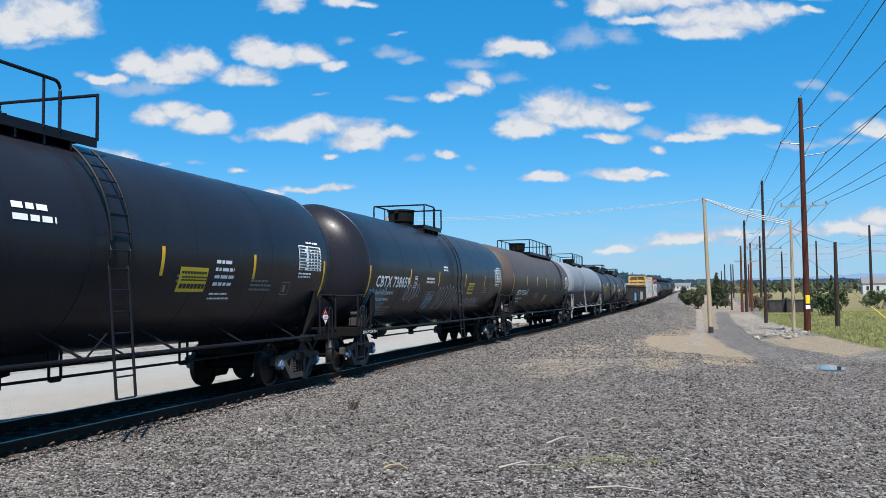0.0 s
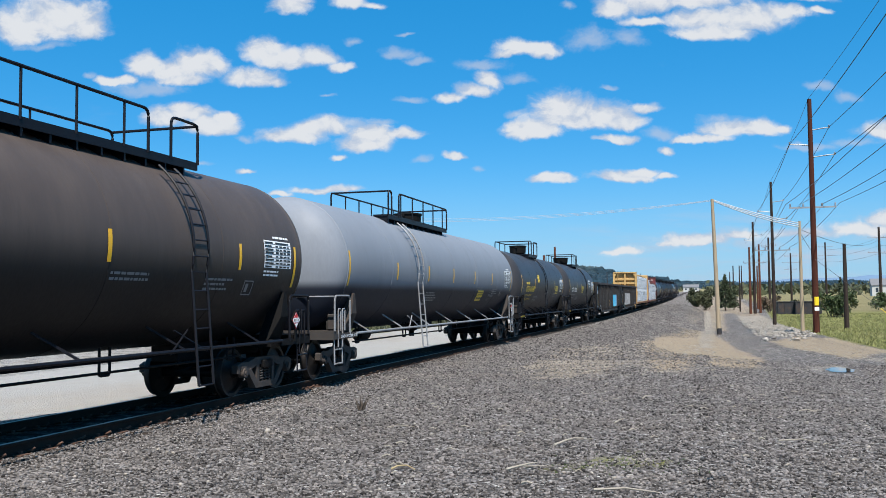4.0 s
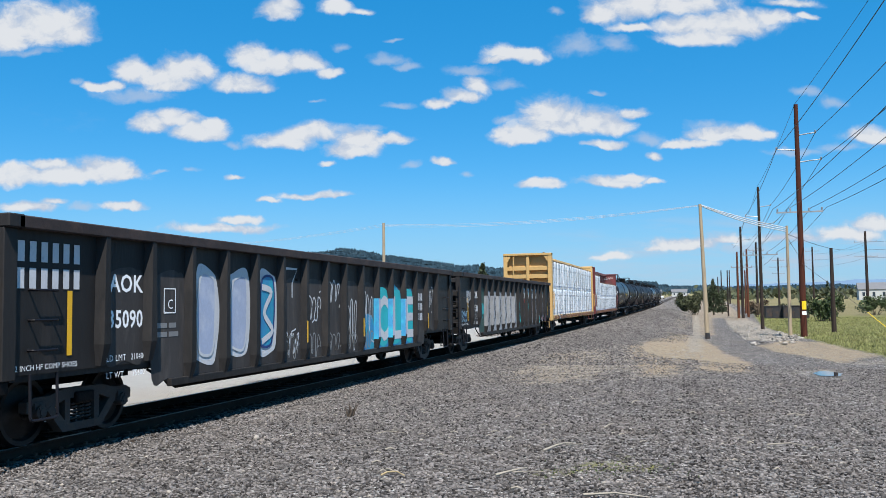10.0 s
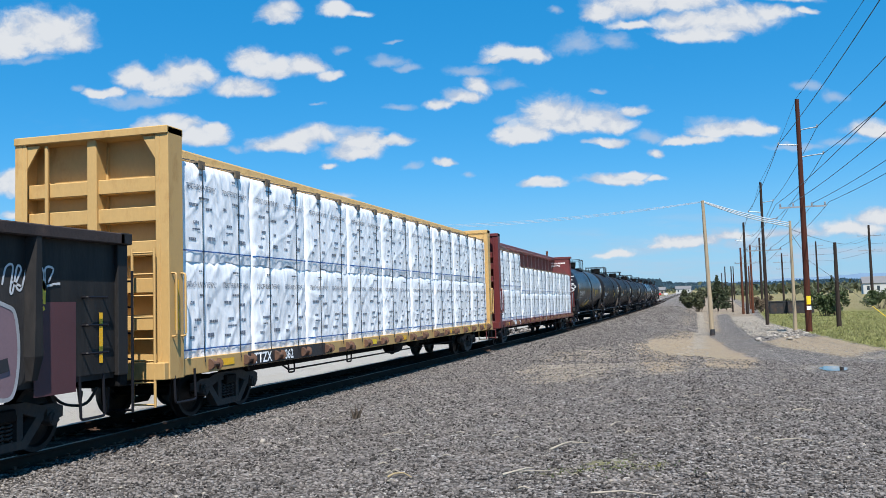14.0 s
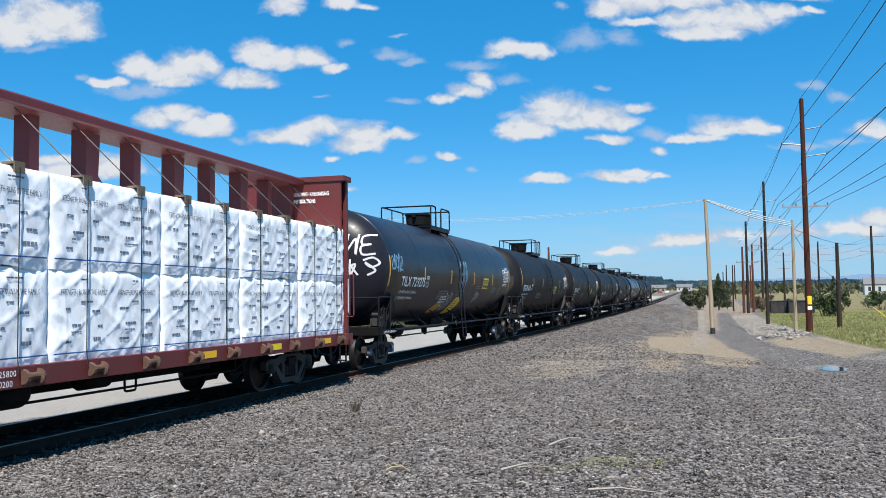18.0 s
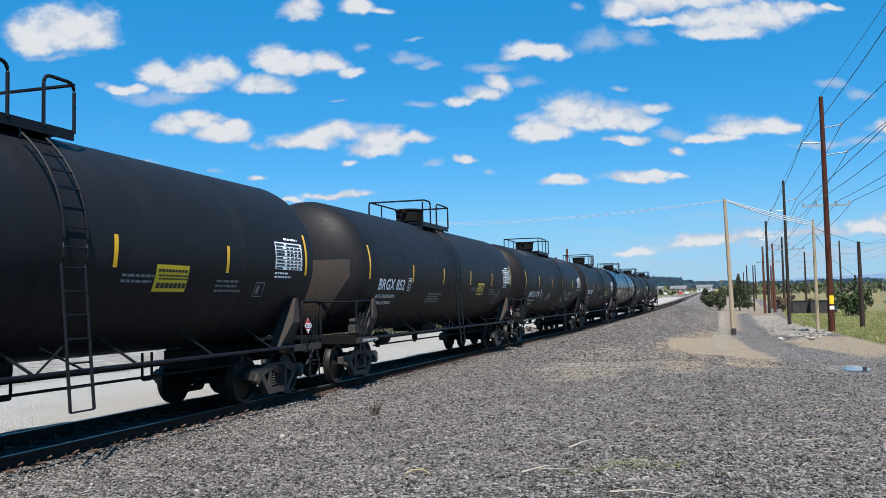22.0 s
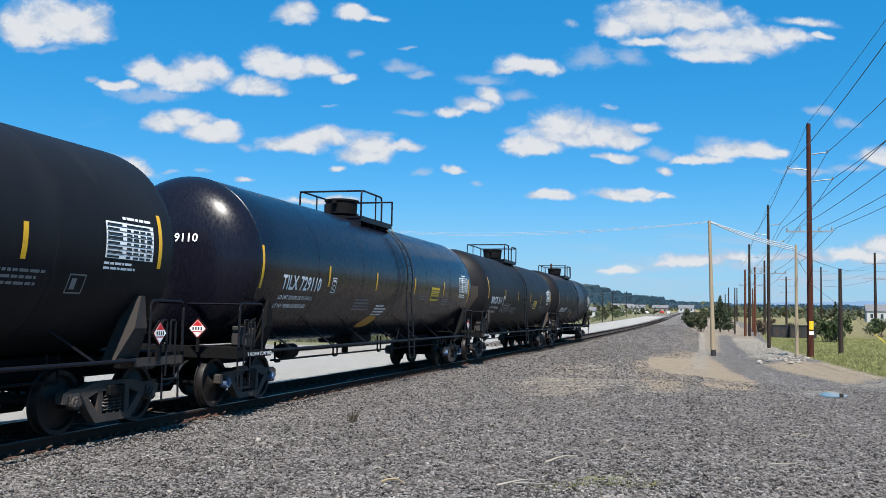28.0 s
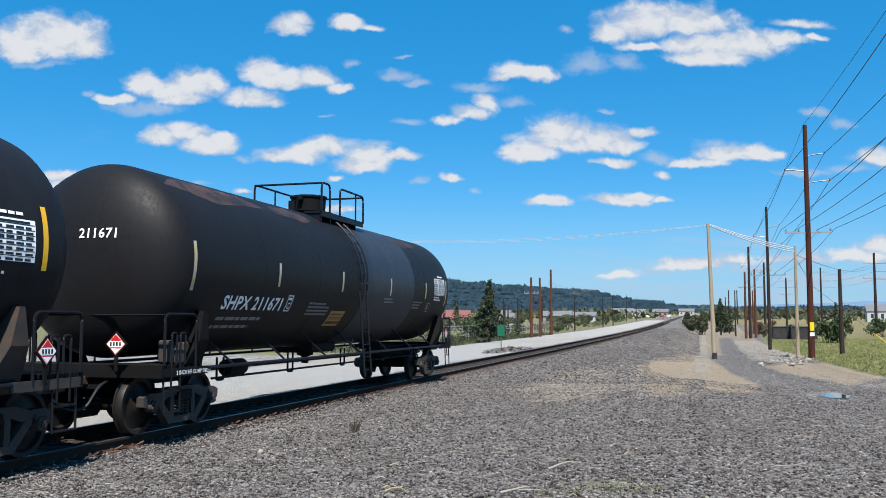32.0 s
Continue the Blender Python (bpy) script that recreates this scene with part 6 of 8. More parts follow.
side.text("SR-5754 FRA AP", 2.4, side.centre - 0.75, 0.16, FAINT, "stencil_words")
for (car, sd, half, hl) in (c11, c12, c14, c16):
    # half shield of primed plate across the lower leading head
    bm = bmesh.new()
    grid = []
    for j in range(13):
        z = 0.05 - 1.55 * j / 12
        reach = 1.32 if z > -0.35 else 1.32 - 0.80 * (-0.35 - z) / 1.15
        grid.append([bm.verts.new((-reach + 2 * reach * i / 24, z, 0)) for i in range(25)])
    for a, b in zip(grid, grid[1:]):
        for i in range(24):
            bm.faces.new((a[i], b[i], b[i + 1], a[i + 1]))
    on_head(car, sd, hl, bm, SHIELD, "head_shield")

# rust blooms along the tops of the two dull cars
for (car, side, half, hl), spots in ((c17, ((-6.0, 3.6), (-2.8, 2.0), (4.6, 2.8))), (c13, ((-5.5, 2.4), (0.0, 1.0), (4.8, 2.2)))):
    for k, (y, w) in enumerate(spots):
        r = random.Random(k + int(half * 10))
        pts = []
        for j in range(14):
            a = 2 * math.pi * j / 14
            pts.append((y + w / 2 * math.cos(a) * r.uniform(0.8, 1.1), side.centre + 1.42 + 0.30 * math.sin(a) * r.uniform(0.6, 1.2)))
        side.blob(pts, RUST_BLOOM, "rust_bloom", 0.003)


# a bluish repainted band behind the last car's ladder
bm = lathe(bmesh.new(), [(c17[1].reach + 0.004, y) for y in (0.1, 1.0, 2.0, 3.0, 4.1)], "Y", 72, (-0.09, 0, c17[1].axis), False)
bmesh.ops.recalc_face_normals(bm, faces=bm.faces)
part("repainted_band", bm, surface("blue_grey_repaint", (0.024, 0.029, 0.040), 0.46, vary=0.3, second=(0.040, 0.046, 0.058), patch=(0.45, 0.75), stretch=(1, 1.6, 0.3), bump=0.04, bump_scale=4, spec=0.16), c17[0], "bluish grey repainted band", smooth=True)

# ---------------------------------------------------------------- train: gondolas
def gondola(index, front, back, label):
    """A ribbed steel gondola with a fishbelly side; the near side's paint is added after."""
    mid, half = (front + back) / 2, (back - front) / 2
    car = thing("gondola_car", label, "gondola car", "cars of the passing train")
    CARS[index] = (car, mid)
    top, wall = 2.98, 1.40
    for s in (1, -1):
        bm = bmesh.new()
        low = 0.58
        slab(bm, [(-half, 1.0), (-half + 3.0, 1.0), (-half + 3.5, low), (half - 3.5, low), (half - 3.0, 1.0), (half, 1.0), (half, top - 0.12), (-half, top - 0.12)], min(s * wall, s * (wall - 0.03)), max(s * wall, s * (wall - 0.03)))
        part("side_sheet", bm, GOND, car, "scuffed black side sheet")
        part("top_chord", boxes((min(s * 1.36, s * 1.54), max(s * 1.36, s * 1.54), -half, half, top - 0.16, top), bevel=0.015), CHORD, car, "dented dark top chord")
        part("side_sill", boxes((min(s * 1.38, s * 1.47), max(s * 1.38, s * 1.47), -half + 3.45, half - 3.45, low, low + 0.12), bevel=0.01), GOND, car)
    count = 16
    rib = None
    for k in range(count):
        y = -half + 1.75 + (2 * half - 3.5) * k / (count - 1)
        deep = -half + 3.3 < y < half - 3.3
        for s in (1, -1):
            bm = bmesh.new()
            z0 = 0.62 if deep else 1.02
            # tapered pressed rib: narrow at the head, wide at the foot
            pts = [((s * 1.402, y - 0.10, top - 0.16), (s * 1.53, y - 0.045, top - 0.16), (s * 1.53, y + 0.045, top - 0.16), (s * 1.402, y + 0.10, top - 0.16)),
                   ((s * 1.402, y - 0.13, z0 + 0.3), (s * 1.53, y - 0.075, z0 + 0.3), (s * 1.53, y + 0.075, z0 + 0.3), (s * 1.402, y + 0.13, z0 + 0.3)),
                   ((s * 1.402, y - 0.09, z0), (s * 1.46, y - 0.05, z0), (s * 1.46, y + 0.05, z0), (s * 1.402, y + 0.09, z0))]
            rows = [[bm.verts.new(p) for p in r] for r in pts]
            for a, b in zip(rows, rows[1:]):
                for i in range(3):
                    bm.faces.new((a[i], a[i + 1], b[i + 1], b[i]))
            bm.faces.new(rows[0])
            bm.faces.new(rows[-1][::-1])
            bmesh.ops.recalc_face_normals(bm, faces=bm.faces)
            part("side_rib", bm, GOND, car)
    for s in (-1, 1):
        e = s * half
        part("end_sheet", boxes((-1.4, 1.4, min(e, e - s * 0.05), max(e, e - s * 0.05), 0.95, top - 0.05)), GOND, car)
        for z in (1.12, 1.62, 2.12, 2.60):
            part("end_rib", boxes((-1.42, 1.42, min(e, e + s * 0.16), max(e, e + s * 0.16), z, z + 0.17), bevel=0.02), GOND, car)
        part("end_cap", boxes((-1.54, 1.54, min(e - s * 0.1, e + s * 0.18), max(e - s * 0.1, e + s * 0.18), top - 0.16, top + 0.01), bevel=0.015), GOND, car)
        for x in (1.38, -1.38):
            part("corner_post", boxes((x - 0.08, x + 0.08, min(e - s * 0.06, e + s * 0.17), max(e - s * 0.06, e + s * 0.17), 0.95, top - 0.16), bevel=0.01), GOND, car)
        part("end_sill", boxes((-1.42, 1.42, min(e, e + s * 0.22), max(e, e + s * 0.22), 0.78, 1.02), bevel=0.02), STEEL, car)
        part("stub_sill", boxes((-0.3, 0.3, min(e - s * 4, e + s * 0.2), max(e - s * 4, e + s * 0.2), 0.70, 1.0)), STEEL, car)
        coupler(car, e + s * 0.12, s)
        lad = bmesh.new()
        y0 = e + s * 0.30
        for x in (1.02, 1.44):
            tube(lad, [(x, y0, 0.38), (x, y0, 2.45)], 0.02, 6)
        lo = part("end_ladder", lad, PIPE, car)
        for z in (0.42, 0.78, 1.16, 1.54, 1.92, 2.30):
            part("rung", tube(bmesh.new(), [(1.02, y0, z), (1.44, y0, z)], 0.016, 5), PIPE, lo)
        grabs = e - s * 0.55
        for z in (1.30, 1.68, 2.06):
            part("grab_iron", tube(bmesh.new(), arc([(1.40, grabs - 0.22, z), (1.50, grabs - 0.22, z), (1.50, grabs + 0.22, z), (1.40, grabs + 0.22, z)], 0.03, 2), 0.016, 5), PIPE, car)
        part("sill_step", tube(bmesh.new(), arc([(1.42, e - s * 0.35, 1.0), (1.44, e - s * 0.35, 0.42), (1.44, e - s * 0.85, 0.42), (1.42, e - s * 0.85, 1.0)], 0.05, 3), 0.02, 6), PIPE, car)
        truck(car, index, s * (half - 1.85), False)
    part("floor", boxes((-1.37, 1.37, -half + 0.05, half - 0.05, 0.92, 1.0)), GOND, car)
    part("brake_pipe", tube(bmesh.new(), [(1.2, -half + 3.2, 0.86), (1.2, -half + 4, 0.52), (1.2, half - 4, 0.52), (1.2, half - 3.2, 0.86)], 0.022, 6), STEEL, car)
    return car, Side(car, 1.402), half


def bubble(side, y, z, w, h, mat, seed, edge=OUTLINE, lean=0.0, edge_width=0.05, lift=0.006):
    """A fat spray-painted shape between two ribs."""
    r = random.Random(seed)
    pts = []
    for k in range(10):
        a = 2 * math.pi * k / 10
        q = 1 + r.uniform(-0.08, 0.08)
        cx, cy = math.cos(a), math.sin(a)
        pts.append((y + w / 2 + q * w / 2 * abs(cx) ** 0.6 * (1 if cx > 0 else -1) + lean * cy, z + h / 2 + q * h / 2 * abs(cy) ** 0.6 * (1 if cy > 0 else -1)))
    side.blob(pts, mat, edge=edge, edge_width=edge_width, lift=lift)


def worn_panel(side, y, room, low, high, mat, seed, lift=0.003):
    """A lighter grey or sprayed panel between two ribs, with a scalloped upper edge."""
    r = random.Random(seed)
    pts = [(y, low), (y + room * 0.5, low - 0.01), (y + room, low), (y + room, high - 0.22 * r.uniform(0.6, 1.2)), (y + room * 0.78, high - 0.08 * r.random()), (y + room * r.uniform(0.4, 0.6), high), (y + room * 0.2, high - 0.10 * r.random()), (y, high - 0.24 * r.uniform(0.6, 1.2))]
    side.blob(pts, mat, "worn_panel", lift)


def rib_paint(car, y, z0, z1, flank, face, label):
    """Spray paint carried over a rib: its flank towards the train's head, coloured darker against the sun, and its
    outer face.
    """
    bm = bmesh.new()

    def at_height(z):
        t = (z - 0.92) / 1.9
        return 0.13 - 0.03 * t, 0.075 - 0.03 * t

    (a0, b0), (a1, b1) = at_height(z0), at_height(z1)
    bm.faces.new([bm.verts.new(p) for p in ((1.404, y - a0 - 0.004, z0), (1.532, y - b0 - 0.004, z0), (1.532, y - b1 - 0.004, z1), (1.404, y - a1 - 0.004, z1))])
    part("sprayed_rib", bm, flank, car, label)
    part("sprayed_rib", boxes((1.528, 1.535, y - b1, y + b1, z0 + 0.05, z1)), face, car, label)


GREY_PANEL = surface("grey_gondola_panel_paint", (0.046, 0.042, 0.041), 0.6, vary=0.45, second=(0.095, 0.085, 0.078), patch=(0.50, 0.72), patch_scale=2.2, stretch=(1, 1.6, 0.4), bump=0.2, bump_scale=8, spec=0.2)
LAVENDER = surface("pale_lavender_spray_paint", (0.36, 0.41, 0.54), 0.6, vary=0.2, second=(0.52, 0.55, 0.62), patch=(0.5, 0.7), patch_scale=3, bump=0.1)
g6, s6, h6 = gondola(6, 112.26, 132.85, "weathered black gondola with blue and white graffiti")
pitch = (2 * h6 - 3.5) / 15
bay = [-h6 + 1.75 + pitch * k + 0.14 for k in range(15)]
room = pitch - 0.28
for k in range(15):
    worn_panel(s6, bay[k] - 0.02, room + 0.04, 0.72 if k not in (0, 14) else 1.06, 2.42, GREY_PANEL, 400 + k)
s6.text("AOK", bay[0] + 0.06, 2.06, 0.36, None, "reporting_mark", 0.008)
s6.text("35090", bay[0] + 0.02, 1.54, 0.36, None, "reporting_mark", 0.008, 0.9)
s6.text("LD LMT", bay[0], 1.06, 0.13, None, "weight_line")
s6.text("210400", bay[0] + 0.58, 1.06, 0.13, None, "weight_line", 0, 0.9)
s6.text("LT WT", bay[0], 0.82, 0.13, None, "weight_line")
s6.text("75600", bay[0] + 0.62, 0.82, 0.13, None, "weight_line", 0, 0.9)
s6.text("C", bay[1] + 0.40, 1.80, 0.22, None, "plate_mark")
s6.stroke([(bay[1] + 0.30, 1.74), (bay[1] + 0.62, 1.74), (bay[1] + 0.62, 2.12), (bay[1] + 0.30, 2.12), (bay[1] + 0.30, 1.74)], 0.025, LETTER, "plate_mark_box")
s6.lines(bay[1] + 0.1, 1.5, 2, 0.6, 0.14, 0.08, FAINT, 5)
s6.bars([(-h6 + 1.05, 1.20, 0.10, 0.86)], TAPE, "reflective_strip")
for k, q in ((6, 1.05), (9, 1.05), (14, 1.1)):
    s6.bars([(bay[k] - 0.22, q, 0.07, 0.46)], TAPE, "reflective_strip", 0.135)
for row in range(2):                       # a sprayed name, kept as plain bars
    tagged(s6.bars([(-h6 + 0.12 + 0.21 * k, 2.42 - 0.34 * row, 0.12, 0.26) for k in range(6)], SPRAY_W, "sprayed_bar"), kind="stuff")
s6.text("2 INCH HF COMP SHOES", -h6 + 0.1, 1.05, 0.10, None, "brake_note")
for k, colour, inner in ((2, LAVENDER, SPRAY_W), (3, LAVENDER, SPRAY_W), (4, SPRAY_B, SPRAY_W)):
    bubble(s6, bay[k] + 0.02, 0.86, room - 0.02, 1.66, inner, 20 + k, None)
    bubble(s6, bay[k] + 0.14, 1.02, room - 0.26, 1.36, colour, 30 + k, SPRAY_N if k == 4 else SPRAY_W, 0.04, lift=0.012)
s6.stroke(curve_through([(bay[4] + 0.2, 2.2), (bay[4] + 0.6, 2.1), (bay[4] + 0.3, 1.7), (bay[4] + 0.65, 1.35), (bay[4] + 0.2, 1.15)], 5), 0.12, SPRAY_W, lift=0.022)
for k, (z, h, sd) in {5: (0.75, 0.55, 1), 6: (1.5, 0.6, 2), 7: (1.9, 0.5, 3), 8: (0.75, 1.2, 4), 9: (1.0, 1.2, 5)}.items():
    s6.scrawl(bay[k] + 0.05, z, room - 0.1, h, 50 + sd, SPRAY_W, 3, 0.035)
    s6.scrawl(bay[k] + 0.05, 0.70, room - 0.1, 0.5, 150 + sd, FAINT, 3, 0.035)
s6.stroke([(bay[5] + 0.15, 2.6), (bay[5] + 0.7, 2.6), (bay[5] + 0.45, 2.3), (bay[5] + 0.45, 2.0)], 0.05, SPRAY_W)
for k, high in ((9, 0.75), (10, 1.30), (11, 1.50), (12, 1.40)):
    s6.bars([(bay[k] - 0.03, 0.64, room + 0.06, high * 0.7)], SPRAY_B, "sprayed_panel", 0.004)
    bubble(s6, bay[k] - 0.03, 0.66, room + 0.06, high + 0.2, SPRAY_B, 60 + k, None)
    if k > 9:
        rib_paint(g6, bay[k] - 0.14, 0.94, 2.0, SPRAY_B, LAVENDER, "blue and white sprayed rib")
for k, words in ((10, "C"), (11, "L"), (12, "E")):
    bubble(s6, bay[k] - 0.02, 0.76, room + 0.04, 1.50, TEAL, 70 + k, None, 0.03, lift=0.009)
    bm = text_bmesh(words, 1.62, 1.0, 0.045)
    wide = max(v.co.x for v in bm.verts)
    for v in bm.verts:
        v.co.x *= (room + 0.02) / wide
    part("sprayed_letter", s6.wrap(bm, bay[k], 0.92, 0.014), SPRAY_W, g6)
tagged(s6.bars([(bay[13] + 0.12 + 0.16 * k, 1.95 - 0.3 * r, 0.1, 0.22) for r in range(3) for k in range(4)], SPRAY_W, "sprayed_bar"), kind="stuff")
s6.scrawl(bay[13] + 0.75 + 0.4, 1.7, 0.7, 0.7, 88, SPRAY_W, 4, 0.03)

g7, s7, h7 = gondola(7, 134.35, 154.99, "weathered black gondola covered in silver and teal graffiti")
pitch = (2 * h7 - 3.5) / 15
bay = [-h7 + 1.75 + pitch * k + 0.14 for k in range(15)]
room = pitch - 0.28
for k in range(15):
    worn_panel(s7, bay[k] - 0.02, room + 0.04, 0.72 if k not in (0, 14) else 1.06, 2.40, GREY_PANEL, 430 + k)
s7.text("AOK", bay[0] + 0.06, 2.06, 0.36, None, "reporting_mark", 0.008)
s7.text("35138", bay[0] + 0.02, 1.54, 0.36, None, "reporting_mark", 0.008, 0.9)
s7.text("LD LMT", bay[0], 1.06, 0.13, None, "weight_line")
s7.text("210000", bay[0] + 0.58, 1.06, 0.13, None, "weight_line", 0, 0.9)
s7.text("LT WT", bay[0], 0.84, 0.13, None, "weight_line")
s7.text("76000", bay[0] + 0.62, 0.84, 0.13, None, "weight_line", 0, 0.9)
s7.text("2 INCH HF COMP SHOES", -h7 + 0.1, 1.05, 0.10, None, "brake_note")
s7.bars([(-h7 + 1.15, 1.2, 0.10, 0.86)], TAPE, "reflective_strip")
s7.scrawl(-h7 + 0.95, 1.85, 0.7, 0.5, 91, SPRAY_W, 4, 0.035)
s7.scrawl(-h7 + 0.05, 1.12, 0.95, 0.45, 92, SPRAY_L, 5, 0.04)
s7.scrawl(bay[0] + 0.1, 1.22, 0.7, 0.24, 93, FAINT, 5, 0.02)
s7.bars([(bay[1] + 0.05, 0.72, room - 0.05, 1.75)], surface("dark_green_overspray", (0.03, 0.075, 0.062), 0.6, vary=0.3, bump=0.1), "sprayed_panel", 0.004)
s7.scrawl(bay[1] + 0.05, 1.3, room - 0.1, 0.55, 94, TEAL, 3, 0.10)
for k in range(2, 8):
    worn_panel(s7, bay[k] - 0.03, room + 0.06, 0.66, 2.34, SILVER, 460 + k, 0.006)
    rib_paint(g7, bay[k] - 0.14, 0.94, 2.15, FLANK_SILVER, SILVER, "silver-sprayed rib")
    s7.stroke(curve_through([(bay[k] + 0.1, 0.75), (bay[k] + 0.12, 1.7), (bay[k] + 0.4, 2.2), (bay[k] + 0.72, 1.75), (bay[k] + 0.70, 1.2 if k % 2 else 0.75)], 6), 0.055, OUTLINE)
    s7.stroke(curve_through([(bay[k] + 0.1, 1.0), (bay[k] + 0.3, 0.84), (bay[k] + 0.45, 1.05), (bay[k] + 0.65, 0.82)], 4), 0.02, SPRAY_R if k == 7 else FAINT)
for k in range(2, 7):
    r = random.Random(500 + k)
    s7.stroke(curve_through([(bay[k] + room * 0.95, 2.1), (bay[k] + room * r.uniform(0.55, 0.8), 1.75), (bay[k] + room * r.uniform(0.7, 0.95), 1.3), (bay[k] + room * r.uniform(0.3, 0.6), 0.95), (bay[k] + room * 0.5, 0.70)], 6), 0.06, OUTLINE, lift=0.010)
    s7.stroke(curve_through([(bay[k] - 0.02, 1.25), (bay[k] + room * 0.3, r.uniform(1.3, 1.6)), (bay[k] + room * 0.6, 1.2), (bay[k] + room, r.uniform(1.3, 1.5))], 5), 0.045, OUTLINE, lift=0.011)
for k, q in ((2, 1.0), (4, 1.15), (6, 1.2)):
    s7.bars([(bay[k] + 0.02, q, 0.07, 0.50)], TAPE, "reflective_strip", 0.012)
s7.scrawl(bay[7] + 0.05, 1.1, room - 0.2, 0.9, 95, OUTLINE, 3, 0.03)
for k, words in ((8, "R"), (10, "P")):
    s7.text(words, bay[k] + 0.06, 0.95, 1.45, TEAL, "sprayed_letter", 0.04, 0.85)
s7.text("I", bay[9] + 0.26, 0.95, 1.3, SPRAY_R, "sprayed_letter", 0.06, 1.2)
s7.stroke([(bay[9] + 0.08, 1.92), (bay[9] + 0.86, 1.92)], 0.18, SPRAY_R)
for k, words in ((9, "19"), (10, "89"), (11, "20"), (12, "20")):
    s7.text(words, bay[k] + 0.06, 2.06, 0.74, SPRAY_W, "sprayed_date", 0.022, 1.16)
s7.stroke([(bay[10] + 0.80, 2.3), (bay[10] + 0.97, 2.3)], 0.10, TEAL)
s7.stroke([(bay[13] + 0.25, 2.0), (bay[13] + 0.25, 2.6)], 0.09, SPRAY_W, lift=0.022)
s7.stroke([(bay[13] + 0.06, 2.40), (bay[13] + 0.44, 2.40)], 0.09, SPRAY_W, lift=0.022)
for k, mat in ((11, SPRAY_P), (12, SILVER), (14, SPRAY_P)):
    bubble(s7, bay[k] + 0.08, 0.85, room - 0.18, 1.15, mat, 110 + k, SILVER, 0.0, 0.05)
    s7.stroke([(bay[k] + 0.3, 1.2), (bay[k] + 0.6, 1.25)], 0.16, OUTLINE, lift=0.022)
s7.blob([(bay[13] + 0.12, 2.0), (bay[13] + 0.5, 2.0), (bay[13] + 0.55, 1.6), (bay[13] + 0.42, 1.35), (bay[13] + 0.85, 0.95), (bay[13] + 0.5, 0.75), (bay[13] + 0.1, 1.2)], TEAL, edge=SPRAY_W, edge_width=0.03)
s7.scrawl(bay[14] + 0.5, 2.1, 0.9, 0.4, 96, SPRAY_W, 5, 0.03)
s7.scrawl(bay[14] + 0.9, 1.9, 0.35, 0.4, 97, LETTER_Y, 2, 0.06)
s7.bars([(bay[14] + 1.05, 0.8, 0.8, 1.2)], surface("maroon_overspray", (0.085, 0.03, 0.035), 0.65, vary=0.35, bump=0.1), "sprayed_panel", 0.004)
s7.bars([(h7 - 0.42, 1.15, 0.08, 0.7)], TAPE, "reflective_strip")


